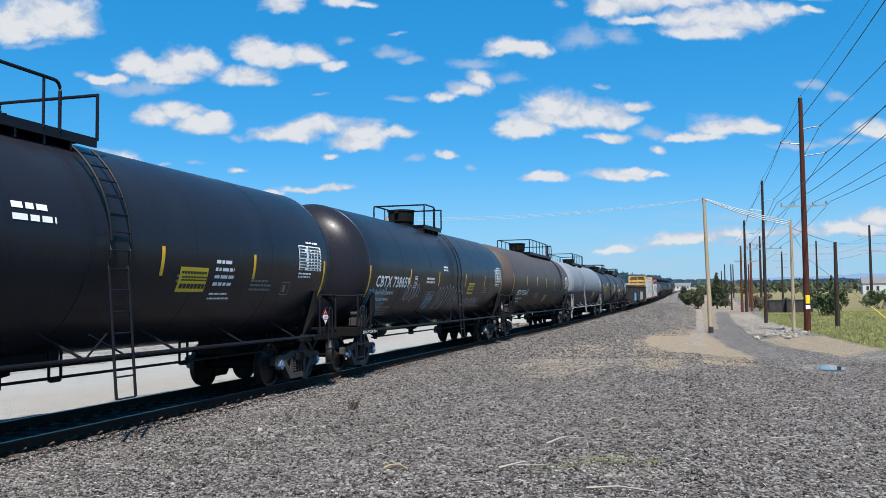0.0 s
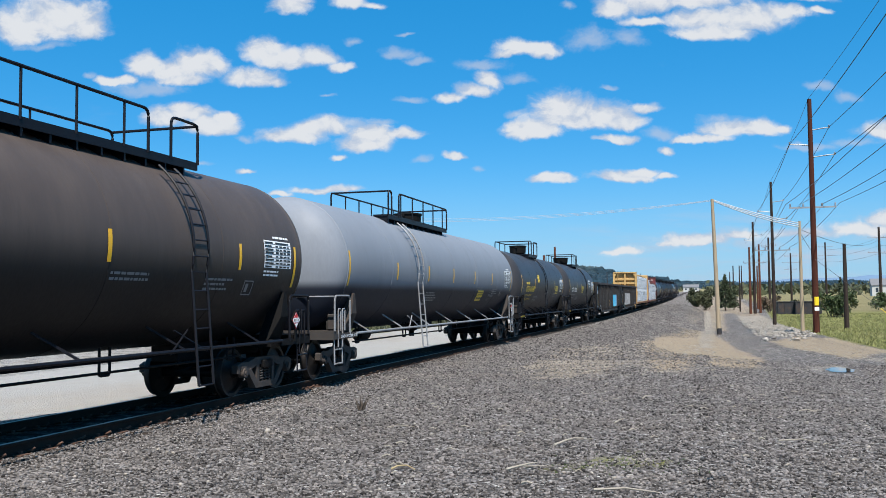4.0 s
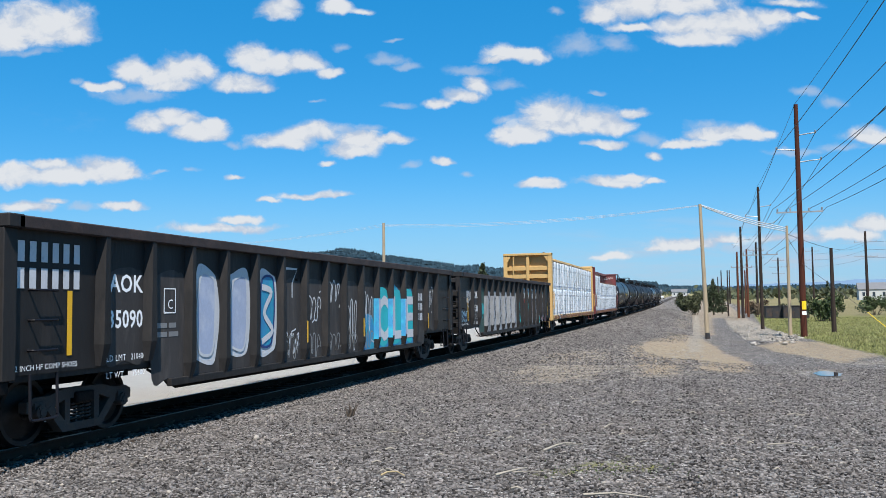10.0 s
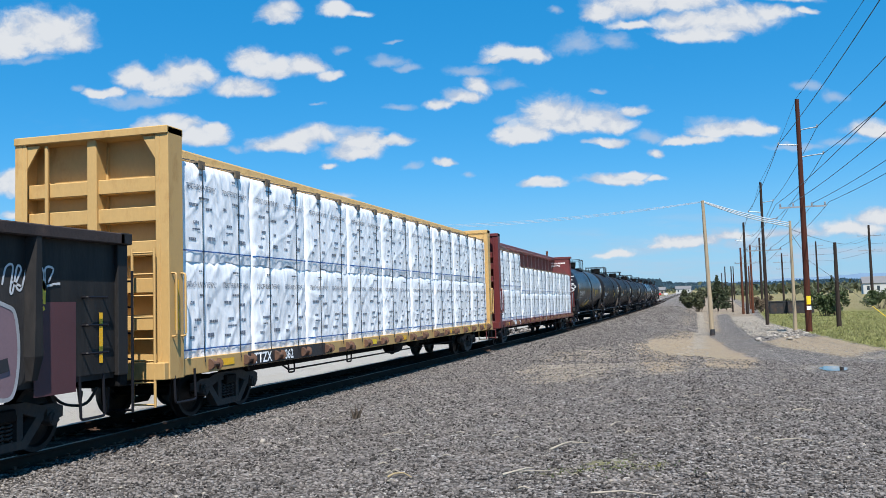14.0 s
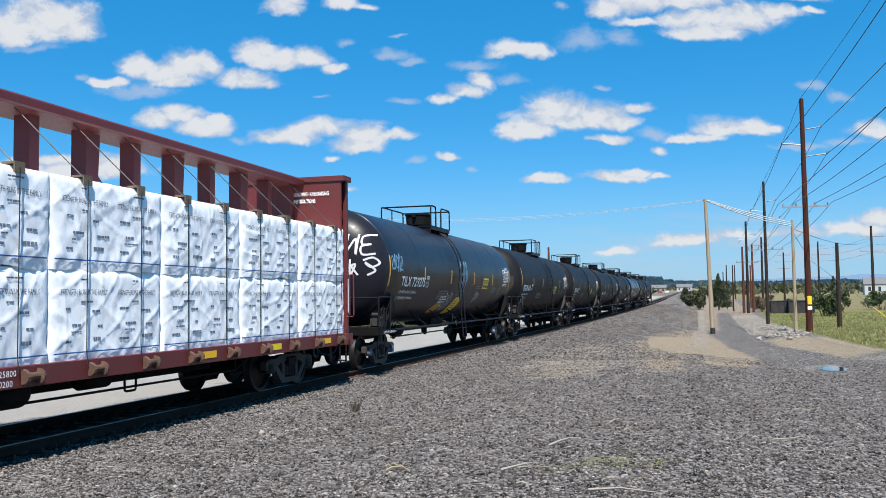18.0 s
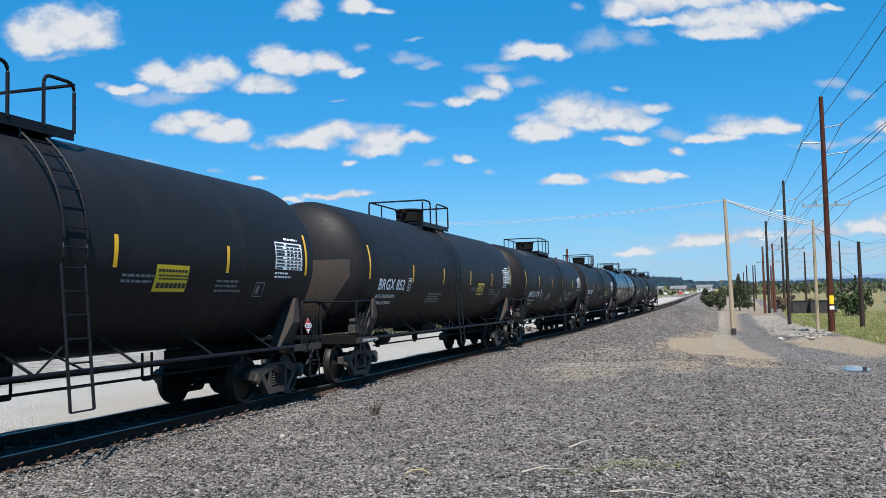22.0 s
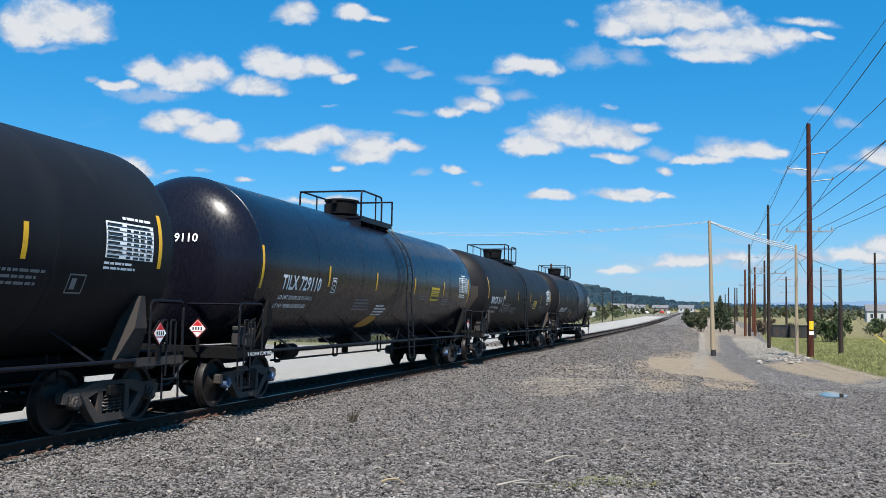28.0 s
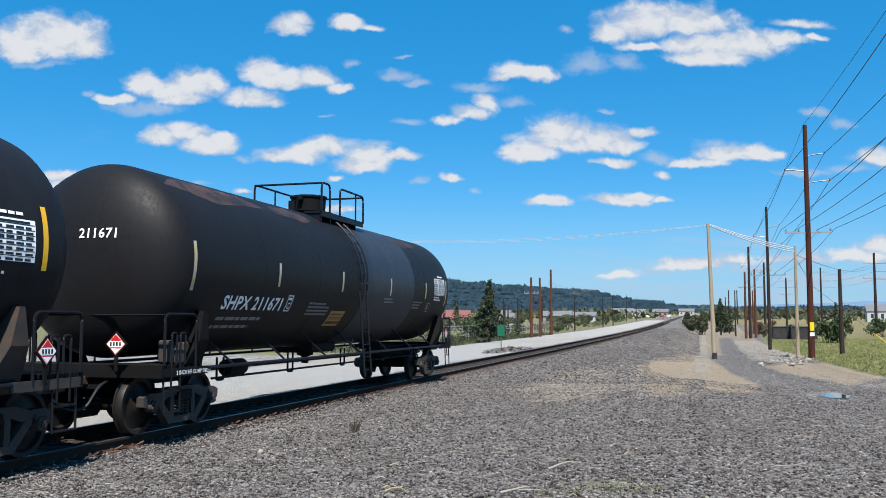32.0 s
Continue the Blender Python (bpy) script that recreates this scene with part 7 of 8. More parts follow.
# ---------------------------------------------------------------- train: centre-beam flat cars
def beam_car(index, front, back, label, paint, sill_paint, chord, deep=0.42):
    mid, half = (front + back) / 2, (back - front) / 2
    car = thing("centre_beam_flat_car", label, "flat car", "cars of the passing train")
    CARS[index] = (car, mid)
    top, w = 4.80, 1.46
    for s in (-1, 1):
        e = s * half

        def bx(name, x0, x1, a, b, z0, z1, mat=None, bevel=0.012, lab=""):
            return part(name, boxes((x0, x1, min(e - s * a, e - s * b), max(e - s * a, e - s * b), z0, z1), bevel=bevel), mat or paint, car, lab)

        bx("bulkhead_sheet", -1.36, 1.36, 0.34, 0.40, 1.0, top - 0.05)
        for x in (1, -1):
            bx("bulkhead_post", min(x * 1.30, x * w), max(x * 1.30, x * (1.385 if s > 0 and deep < 0.4 else w)), 0.0, deep if s > 0 else 0.42, 0.78, top)
            bx("bulkhead_flange", min(x * 1.22, x * 1.31), max(x * 1.22, x * 1.31), 0.0, 0.03, 1.0, top - 0.1)
            g = bmesh.new()
            pts = [(x * 1.29, top - 0.14), (x * 0.98, top - 0.14), (x * 1.29, top - 0.62)]
            va = [g.verts.new((a, e - s * 0.02, b)) for a, b in pts]
            vb = [g.verts.new((a, e - s * 0.06, b)) for a, b in pts]
            g.faces.new(va)
            g.faces.new(vb[::-1])
            for i in range(3):
                g.faces.new((va[i], va[(i + 1) % 3], vb[(i + 1) % 3], vb[i]))
            bmesh.ops.recalc_face_normals(g, faces=g.faces)
            part("corner_gusset", g, paint, car)
        bx("top_plate", -w, w, -0.03, 0.44, top - 0.12, top + 0.01)
        bx("bulkhead_stiffener", -0.08, 0.10, 0.04, 0.34, 1.0, top - 0.1)
        for z in (1.55, 2.15, 2.75, 3.30, 3.78):
            bx("bulkhead_rib", -1.29, 1.29, 0.10, 0.34, z, z + 0.24)
        for x in (-0.86,):
            bx("ladder_stile", x - 0.03, x + 0.03, 0.02, 0.08, 3.0, top - 0.15)
        st = bmesh.new()
        for x in (0.86, 1.26):
            tube(st, [(x, e + s * 0.10, 0.36), (x, e + s * 0.10, 2.85)], 0.022, 6)
        lad = part("ladder", st, paint, car)
        for k in range(8):
            part("rung", tube(bmesh.new(), [(0.86, e + s * 0.10, 0.40 + 0.34 * k), (1.26, e + s * 0.10, 0.40 + 0.34 * k)], 0.017, 5), paint, lad)
        part("grab_iron", tube(bmesh.new(), arc([(w, e - s * 0.08, 2.45), (w + 0.08, e - s * 0.08, 2.45), (w + 0.08, e - s * 0.08, 1.45), (w, e - s * 0.08, 1.45)], 0.04, 3), 0.018, 6), paint, car)
        part("grab_iron", tube(bmesh.new(), arc([(w, e - s * 0.34, 2.45), (w + 0.08, e - s * 0.34, 2.45), (w + 0.08, e - s * 0.34, 1.45), (w, e - s * 0.34, 1.45)], 0.04, 3), 0.018, 6), paint, car)
        bx("end_sill", -1.44, 1.44, -0.12, 0.2, 0.78, 1.05)
        bx("stub_sill", -0.3, 0.3, -0.15, 5.0, 0.66, 0.95, STEEL)
        part("sill_step", tube(bmesh.new(), arc([(1.44, e - s * 0.15, 0.9), (1.46, e - s * 0.15, 0.40), (1.46, e - s * 0.75, 0.40), (1.44, e - s * 0.75, 0.9)], 0.05, 3), 0.02, 6), PIPE, car)
        coupler(car, e + s * 0.08, s)
        truck(car, index, s * (half - 2.55), False)
        side_end = Side(car, w)
        side_end.bars([(e - s * 0.21 - 0.06, 1.55, 0.12, 0.8)], TAPE if paint is YELLOW else LETTER, "reflective_strip")
    for s in (1, -1):
        part("side_sill", boxes((min(s * 1.34, s * 1.42), max(s * 1.34, s * 1.42), -half + 0.42, half - 0.42, 0.80, 1.07), bevel=0.01), sill_paint, car, "dark lettered side sill" if s > 0 else "")
    part("deck", boxes((-1.34, 1.34, -half + 0.42, half - 0.42, 0.98, 1.06)), STEEL, car)
    part("centre_sill", boxes((-0.28, 0.28, -half + 4.5, half - 4.5, 0.55, 0.98)), STEEL, car)
    part("top_chord", boxes((-chord, chord, -half + 0.4, half - 0.4, top - 0.20, top - 0.03), bevel=0.03), paint, car, "long top chord of the centre beam")
    bays = 18
    inner = 2 * half - 0.8
    for k in range(bays + 1):
        y = -half + 0.4 + inner * k / bays
        part("beam_post", boxes((-0.14, 0.14, y - 0.10, y + 0.10, 1.06, top - 0.20)), paint, car)
        if k < bays and k % 2 == 0:
            g = bmesh.new()
            slab(g, [(y + 0.10, top - 0.22), (y + 0.30, top - 0.22), (y + 0.26, 3.9), (y + inner / bays - 0.1, 3.1), (y + inner / bays - 0.1, 2.85), (y + 0.10, 3.75)], -0.10, 0.10)
            part("beam_brace", g, paint, car)
    side = Side(car, 1.42)
    for k in range(bays):
        y = -half + 0.4 + inner * (k + 0.79) / bays
        wb = lathe(bmesh.new(), [(0, -0.16), (0.09, -0.16), (0.10, -0.12), (0.05, -0.11), (0.05, 0.11), (0.10, 0.12), (0.09, 0.16), (0, 0.16)], "Y", 12, (1.44, y, 0.93))
        part("strap_winch", wb, RUSTY, car, "rusty strap winch")
        if k % 2 == 0 and k not in (2, 4, 10):
            side.bars([(y + 0.26, 0.88, 0.46, 0.12)], LABEL_Y if k % 4 else TAPE, "reflective_strip")
    for k in range(5):
        y = -half + 5 + k * (2 * half - 10) / 4
        part("brake_hanger", tube(bmesh.new(), arc([(1.1, y, 0.9), (1.1, y, 0.5), (1.1, y + 0.28, 0.5), (1.1, y + 0.28, 0.9)], 0.04, 2), 0.02, 5), STEEL, car)
    part("brake_pipe", tube(bmesh.new(), [(1.1, -half + 4.2, 0.86), (1.1, -half + 5, 0.56), (1.1, half - 5, 0.56), (1.1, half - 4.2, 0.86)], 0.02, 6), STEEL, car)
    part("brake_reservoir", lathe(bmesh.new(), [(0, -0.4), (0.17, -0.4), (0.2, -0.34), (0.2, 0.34), (0.17, 0.4), (0, 0.4)], "Y", 18, (0.75, 1.2, 0.66)), STEEL, car, smooth=True)
    part("brake_cylinder", lathe(bmesh.new(), [(0, -0.3), (0.13, -0.3), (0.13, 0.3), (0, 0.3)], "Y", 16, (0.8, 3.0, 0.7)), STEEL, car, smooth=True)
    return car, side, half


LOADS = []          # (bundle, car index, pose in the car)


def crease(u, v, seed):
    """Depth of the folds of the stretched wrap over a bundle's face; u along, v up, in metres."""
    o = seed * 7.3
    d = 0.016 * noise.noise(Vector((u * 1.0 + o, v * 1.0, 0)))
    w = noise.noise(Vector((u * 0.8 + o, v * 0.8, 12))) * 1.2
    for f, g, o2 in ((1.3, 1.5, 3.0), (1.1, -1.7, 6.0), (2.2, 0.7, 8.0)):
        d += 0.012 * max(0.0, 1 - abs(noise.noise(Vector((u * f + v * g + o + w * 0.4, v * 0.5 - u * 0.5, o2)))) / 0.09)
    d += 0.008 * (0.6 - abs(noise.noise(Vector((u * 1.5 + v * 1.6 + o + w, v * 0.6 - u * 0.6, 3.0)))) * 2.2)
    d += 0.008 * (0.5 - abs(noise.noise(Vector((u * 3.6 - v * 2.2 + o, v * 1.2 + u * 0.9 + w, 6.0)))) * 2.0)
    d += 0.007 * (0.5 - abs(noise.noise(Vector((u * 6.5 + v * 4.5 + o, v * 2.5, 16.0)))) * 2.0)
    d += 0.040 * math.exp(-((v - 0.04) / 0.09) ** 2) * noise.noise(Vector((u * 5 + o, 0, 9)))
    d *= 0.92
    return d - 0.02


def bundle_parts(length, high, seed):
    """A wrapped bundle's meshes: creased cover and the print on it, in the bundle's own space (outer face towards +x)."""
    nu, nv, deep = 72, 36, 1.16
    vs, fs = [], []
    for j in range(nv + 1):
        for i in range(nu + 1):
            u, v = length * i / nu, high * j / nv
            edge = min(u, length - u, v + 0.05, high - v)
            pull = 0.05 * math.exp(-max(edge, 0) / 0.06)
            bow = 0.02 * math.sin(math.pi * u / length)
            vs.append((crease(u, v, seed) - pull + bow, u - length / 2, v - (0.07 * (0.5 + noise.noise(Vector((u * 1.6 + seed * 5, 0, 2)))) if j == 0 else 0)))
    row = nu + 1
    fs += [(j * row + i, j * row + i + 1, (j + 1) * row + i + 1, (j + 1) * row + i) for j in range(nv) for i in range(nu)]
    # top, ends and back
    base = len(vs)
    for i in range(nu + 1):
        vs.append((-deep, length * i / nu - length / 2, high - 0.02 + 0.015 * math.sin(i * 1.7)))
    fs += [(nv * row + i, nv * row + i + 1, base + i + 1, base + i) for i in range(nu)]
    b2 = len(vs)
    for i in range(nu + 1):
        vs.append((-deep, length * i / nu - length / 2, 0.0))
    fs += [(base + i, base + i + 1, b2 + i + 1, b2 + i) for i in range(nu)]
    for i in (0, nu):
        col = [j * row + i for j in range(nv + 1)]
        for a, b in zip(col, col[1:]):
            fs.append((a, b, base + i))
        fs.append((col[0], base + i, b2 + i))
    fs += [(i, i + 1, b2 + i + 1, b2 + i) for i in range(nu)]
    cover = bpy.data.meshes.new("cover")
    cover.from_pydata(vs, [], fs)
    bm = bmesh.new()
    bm.from_mesh(cover)
    bmesh.ops.recalc_face_normals(bm, faces=bm.faces)
    bm.to_mesh(cover)
    bm.free()
    cover.shade_smooth()
    cover.set_sharp_from_angle(angle=radians(50))
    cover.materials.append(WRAP)

    def settle(bm, u0, v0):
        for v in bm.verts:
            u, w = u0 + v.co.x, v0 + v.co.y
            v.co = Vector((crease(u, w, seed) + 0.02 * math.sin(math.pi * u / length) + 0.007, u - length / 2, w))
        return bm

    shapes = []
    slogan = bmesh.new()
    for u0 in (0.16, 1.30):
        t = text_bmesh("STRENGTH RUNS IN THE FAMILY", 0.105, 0.95, 0.0)
        for v in t.verts:
            v.co.x *= 0.62
        settle(t, u0, high * 0.72)
        me = bpy.data.meshes.new("words")
        t.to_mesh(me)
        t.free()
        slogan.from_mesh(me)
        bpy.data.meshes.remove(me)
    r = random.Random(seed)
    marks = bmesh.new()
    for u0 in (0.25, 1.35):
        for a, b, q in ((0.30, 0.88, 0.022), (0.0, 0.55, 0.034), (0.52, 0.52, 0.034), (0.12, 0.37, 0.034), (0.62, 0.35, 0.034), (0.0, 0.19, 0.034), (0.55, 0.20, 0.050), (0.30, 0.63, 0.026), (0.10, 0.30, 0.020)):
            x = 0.0
            n = r.randint(2, 4)
            for _ in range(n):
                wd = r.uniform(0.03, 0.08)
                face = bmesh.new()
                face.faces.new([face.verts.new((p, s, 0)) for p, s in ((x, 0), (x + wd, 0), (x + wd, q), (x, q))])
                settle(face, u0 + a, high * b)
                me = bpy.data.meshes.new("mark")
                face.to_mesh(me)
                face.free()
                marks.from_mesh(me)
                bpy.data.meshes.remove(me)
                x += wd + 0.008
    band = bmesh.new()
    prev = None
    for i in range(45):
        u = length * i / 44 * 0.96 + 0.04
        pair = []
        for v in (0.07, 0.088):
            pair.append(band.verts.new((crease(u, v + 0.02, seed) + 0.02 * math.sin(math.pi * u / length) + 0.008 - 0.02 * math.exp(-min(u, length - u) / 0.06), u - length / 2, v + 0.02)))
        if prev:
            band.faces.new((prev[0], pair[0], pair[1], prev[1]))
        prev = pair
    out = [("cover", cover)]
    for key, bm, mat in (("slogan", slogan, WRAP_PRINT), ("printed_mark", marks, WRAP_PRINT), ("blue_band", band, WRAP_BLUE)):
        me = bpy.data.meshes.new(key)
        bm.to_mesh(me)
        bm.free()
        me.materials.append(mat)
        out.append((key, me))
    return out


BUNDLES = [bundle_parts(2.42, 1.21, k) for k in range(6)]


def load(index, half, columns, label):
    """Stacks of wrapped boards along both sides; columns: heights of the top of each stack."""
    inner = 2 * half - (0.95 if index == 8 else 0.66)
    n = len(columns)
    strap_car = CARS[index][0]
    for k, heights in enumerate(columns):
        y = -half + 0.48 + inner * (k + 0.5) / n
        for s in (1, -1):
            z = 1.07
            for j, high in enumerate(heights):
                shape = BUNDLES[(k * 2 + j + index) % 6]
                b = thing("wrapped_board_bundle", label, "bundle", "wrapped bundles on the flat cars")
                for name, me in shape:
                    o = child(name, me, b)
                    if name in ("slogan", "printed_mark"):
                        tagged(o, kind="stuff")
                scale = high / 1.21
                for o in b.children:
                    o.matrix_basis = Matrix.Diagonal((1, inner / n / 2.43, scale, 1))
                LOADS.append((b, index, pose(s * 1.375, y, z, 0, 0, 0 if s > 0 else 180)))
                z += high + 0.03
            if s > 0:
                for q in (-0.62, 0.62):
                    part("tie_down_cable", tube(bmesh.new(), [(1.44, y + q, 0.98), (1.42, y + q, 1.2), (1.42, y + q, z - 0.05), (1.30, y + q, z + 0.03), (0.20, y + q - 0.1, 4.66)], 0.009, 4), BLACK, strap_car)
                    part("corner_guard", boxes((1.22, 1.41, y + q - 0.09, y + q + 0.09, z - 0.01, z + 0.02), (1.40, 1.42, y + q - 0.09, y + q + 0.09, z - 0.12, z + 0.02)), WOOD_DECK, strap_car)


y8, s8, h8 = beam_car(8, 156.23, 179.4, "yellow centre-beam flat car stacked with white-wrapped boards", YELLOW, YELLOW, 0.6)
s8.bars([(-h8 + 2.62, 0.805, 3.6, 0.26)], BIN, "black_panel", 0.003)
s8.bars([(-h8 + 2.0 * k + 7.0, 0.81 + 0.02 * (k % 3), 1.1, 0.10) for k in range(6)], RUSTY, "rust_streak", 0.004)
s8.text("TTZX", -h8 + 2.86, 0.84, 0.27, None, "reporting_mark", 0.006)
s8.text("862", -h8 + 4.15, 0.84, 0.26, None, "reporting_mark", 0.006)
load(8, h8, [(1.62, 1.62)] * 9, "white plastic-wrapped boards stacked on the yellow flat car")
r9, s9, h9 = beam_car(9, 180.95, 204.41, "oxide-red centre-beam flat car stacked with white-wrapped boards", OXIDE, OXIDE, 0.42, 0.14)
s9.bars([(-h9 + 2.86 + 0.22 * k, 0.86, 0.18, 0.18) for k in range(4)], LETTER, "painted_bar")
s9.text("561295", -h9 + 4.06, 0.85, 0.25, None, "reporting_mark", 0.005, 0.95)
s9.text("225800", 0.4, 0.95, 0.11, None, "weight_line")
s9.text("60200", 0.4, 0.83, 0.11, None, "weight_line")
load(9, h9, [(1.38, 1.66), (1.38, 1.66)] + [(1.22, 1.22)] * 7, "white plastic-wrapped boards stacked on the red flat car")
for z, words in ((4.35, "LOADING - UNLOADING"), (4.18, "INSTRUCTIONS")):
    bm = text_bmesh(words, 0.13, 1.0, 0.002)
    for v in bm.verts:
        v.co = Vector((0.15 + v.co.x * 0.62, h9 - 0.425, z + v.co.y))
    part("bulkhead_lettering", bm, LETTER, r9)


# ---------------------------------------------------------------- poles and wires
def insulator_bm(bm, x, y, z, h=0.22):
    return lathe(bm, [(0, z), (0.045, z), (0.07, z + h * 0.2), (0.04, z + h * 0.3), (0.07, z + h * 0.5), (0.04, z + h * 0.6), (0.06, z + h * 0.8), (0, z + h)], "Z", 8, (x, y, 0))


def pole(x, y, top, mat, label, r=0.17, lean=0.0, arms=(), name="utility_pole", crossarms=()):
    """A tapered wooden pole; arms: (side length, metres below the top), crossarms: (half length, metres below the top)."""
    base = ground_z(x, y)
    p = thing(name, label, "pole", "poles beside the railway")
    p.matrix_basis = pose(x, y, base)
    h = top - base
    bm = bmesh.new()
    rings = []
    for k in range(9):
        t = k / 8
        rings.append((lean * t * h, 0, -0.3 + (h + 0.3) * t))
    tube(bm, rings, [r * (1 - 0.38 * k / 8) for k in range(9)], 12)
    part("shaft", bm, mat, p, smooth=False)
    for reach, drop in arms:
        part("bracket_arm", tube(bmesh.new(), [(lean * h, 0, h - drop), (lean * h + reach * 0.6, 0, h - drop + 0.10), (lean * h + reach, 0, h - drop + 0.14)], 0.04, 6), INSULATOR, p, "pale grey insulator arm")
        part("insulator", insulator_bm(bmesh.new(), lean * h + reach, 0, h - drop + 0.10), INSULATOR, p)
    for half, drop in crossarms:
        part("crossarm", boxes((lean * h - half, lean * h + half, -0.05, 0.05, h - drop - 0.05, h - drop + 0.05)), INSULATOR, p, "grey crossarm")
        for q in (-0.95, -0.4, 0.4, 0.95):
            part("insulator", insulator_bm(bmesh.new(), lean * h + half * q, 0, h - drop + 0.07), INSULATOR, p)
    return p


p1 = pole(7.05, 63.2, 14.9, POLE_RED, "tall red-brown wooden power pole with a yellow tag", 0.215, 0.0, ((-1.3, 3.1), (1.15, 2.1), (1.45, 3.9)), crossarms=((1.45, 7.2),))
part("tag", tube(bmesh.new(), [(0.01, -0.02, 1.80), (0.01, -0.02, 2.35)], 0.190, 12), LABEL_Y, p1, "yellow plastic tag")
part("tag", tube(bmesh.new(), [(0.01, -0.02, 1.45), (0.01, -0.02, 1.68)], 0.194, 12), LETTER, p1, "white plastic tag")
pole(6.9, 97, 13.6, POLE_GREY, "tall dark wooden power pole", 0.19, 0.0, ((-1.3, 3.1), (1.15, 2.1), (1.45, 3.9)), crossarms=((1.7, 7.0),))
p3 = pole(0.92, 60, 8.15, POLE_PALE, "pale wooden pole at the foot of the ballast slope", 0.155, -0.026)
part("foot_sleeve", tube(bmesh.new(), [(0, 0, -0.05), (0, 0, 0.4)], 0.163, 12), BIN, p3, "black sleeve at the foot")
pole(6.25, 63.6, 6.85, POLE_PALE, "short weathered service pole", 0.13, 0.0)
pole(10.4, 74, 5.85, POLE_GREY, "dark wooden pole stub in the grass", 0.19, 0.0)
pole(7.8, 150, 13.8, POLE_GREY, "tall dark wooden power pole farther on", 0.25, 0.0, ((-1.3, 3.0), (1.3, 2.2)), crossarms=((1.6, 6.5),))
pole(7.15, 150, 9.8, POLE_ORANGE, "orange-brown wooden pole beside the path", 0.22)
pole(8.9, 155, 10.5, POLE_ORANGE, "orange-brown wooden pole beside the path", 0.22)
pole(11.4, 170, 12.5, POLE_GREY, "dark wooden power pole beside the path", 0.24, 0.0, (), crossarms=((1.3, 1.5),))
pole(23, 260, 13.8, POLE_GREY, "far dark power pole with crossarms", 0.3, 0.0, (), crossarms=((1.6, 0.8), (2.2, 2.6), (1.6, 4.4)))
pole(31.8, 260, 16.5, POLE_GREY, "far dark power pole with crossarms", 0.3, 0.0, (), crossarms=((1.8, 1.2), (1.8, 3.6)))
pole(34.7, 200, 16.0, POLE_GREY, "dark power pole with crossarms in the field", 0.34, 0.0, (), crossarms=((2.2, 2.2), (2.2, 5.2)))
pole(6.15, 165, 7.4, POLE_GREY, "thin dark wooden pole beside the path", 0.14)
pole(5.5, 200, 7.2, POLE_GREY, "thin dark wooden pole beside the path", 0.15)
pole(10.2, 185, 8.0, POLE_ORANGE, "orange-brown wooden pole beside the path", 0.2)
pole(9.3, 300, 12, POLE_GREY, "thin dark pole far along the path", 0.25)
pole(13.0, 330, 13, POLE_GREY, "thin dark pole far along the path", 0.25)
pole(-19.5, 107.7, 7.2, POLE_ORANGE, "orange-brown pole beside the gravel lot", 0.2, 0.0, (), crossarms=((0.9, 1.9),))
pole(-19.6, 114.5, 7.5, POLE_ORANGE, "orange-brown pole beside the gravel lot", 0.2)
pole(-20, 126, 9.2, POLE_ORANGE, "tall orange-brown pole beside the gravel lot", 0.22)
pole(-24.4, 70, 8.7, POLE_PALE, "pale wooden pole beyond the gravel lot", 0.17)
for x, y, top in ((-21.5, 101, 4.6), (-23, 117, 5.0), (-27, 160, 6.5), (-22.5, 170, 6.6), (-21.8, 215, 8.2), (-21, 232, 8.6), (-25, 330, 11.5), (-23, 352, 11.4), (-27, 130, 4.4), (-30, 142, 4.4)):
    pole(x, y, top, POLE_GREY, "distant grey utility pole beyond the lot", 0.13)


def wire(a, b, sag, r=0.011, mat=None, label="thin overhead power wire"):
    a, b = Vector(a), Vector(b)
    pts = []
    for k in range(17):
        t = k / 16
        pts.append(a.lerp(b, t) - Vector((0, 0, 4 * sag * t * (1 - t))))
    tagged(part("overhead_wire", tube(bmesh.new(), pts, r, 5), mat or WIRE, None), label, "wire", "overhead wires")


for dx, z1, z2, r in ((-1.3, 11.95, 10.65, 0.02), (1.15, 12.95, 11.65, 0.02), (1.45, 11.15, 9.85, 0.02), (-0.05, 14.95, 13.65, 0.014), (-1.66, 7.95, 6.9, 0.016), (-0.7, 7.95, 6.9, 0.016), (0.7, 7.95, 6.9, 0.016), (1.66, 7.95, 6.9, 0.016)):
    wire((8.6 + dx * 1.25, 22, z1 + 0.5), (7.05 + dx, 63.2, z1), 0.35, r)
    wire((7.05 + dx, 63.2, z1), (6.9 + dx, 97, z2), 0.35, r)
    wire((6.9 + dx, 97, z2), (7.8 + dx * 0.95, 150, z2 - 0.2 if dx > -1.5 and z1 > 9 else z2 + 0.5), 0.7, r)
for k in range(3):
    wire((0.72, 60, 8.10 - 0.03 * k), (6.25, 63.6, 6.7 - 0.12 * k), 0.10 + 0.04 * k, 0.035, WIRE_BRIGHT, "bright new service wire")
    wire((0.72, 60, 8.10 - 0.03 * k), (-24.4, 70, 8.6 - 0.10 * k), 0.42 + 0.03 * k, 0.011, WIRE_BRIGHT, "bright new service wire")
    wire((-24.4, 70, 8.6 - 0.10 * k), (-60, 84, 8.5), 0.6, 0.008, WIRE_BRIGHT, "bright new service wire")
wire((6.25, 63.6, 6.3), (34.7, 200, 13.5), 1.2, 0.02)
wire((6.25, 63.6, 6.1), (31.8, 260, 13.0), 1.5, 0.02)
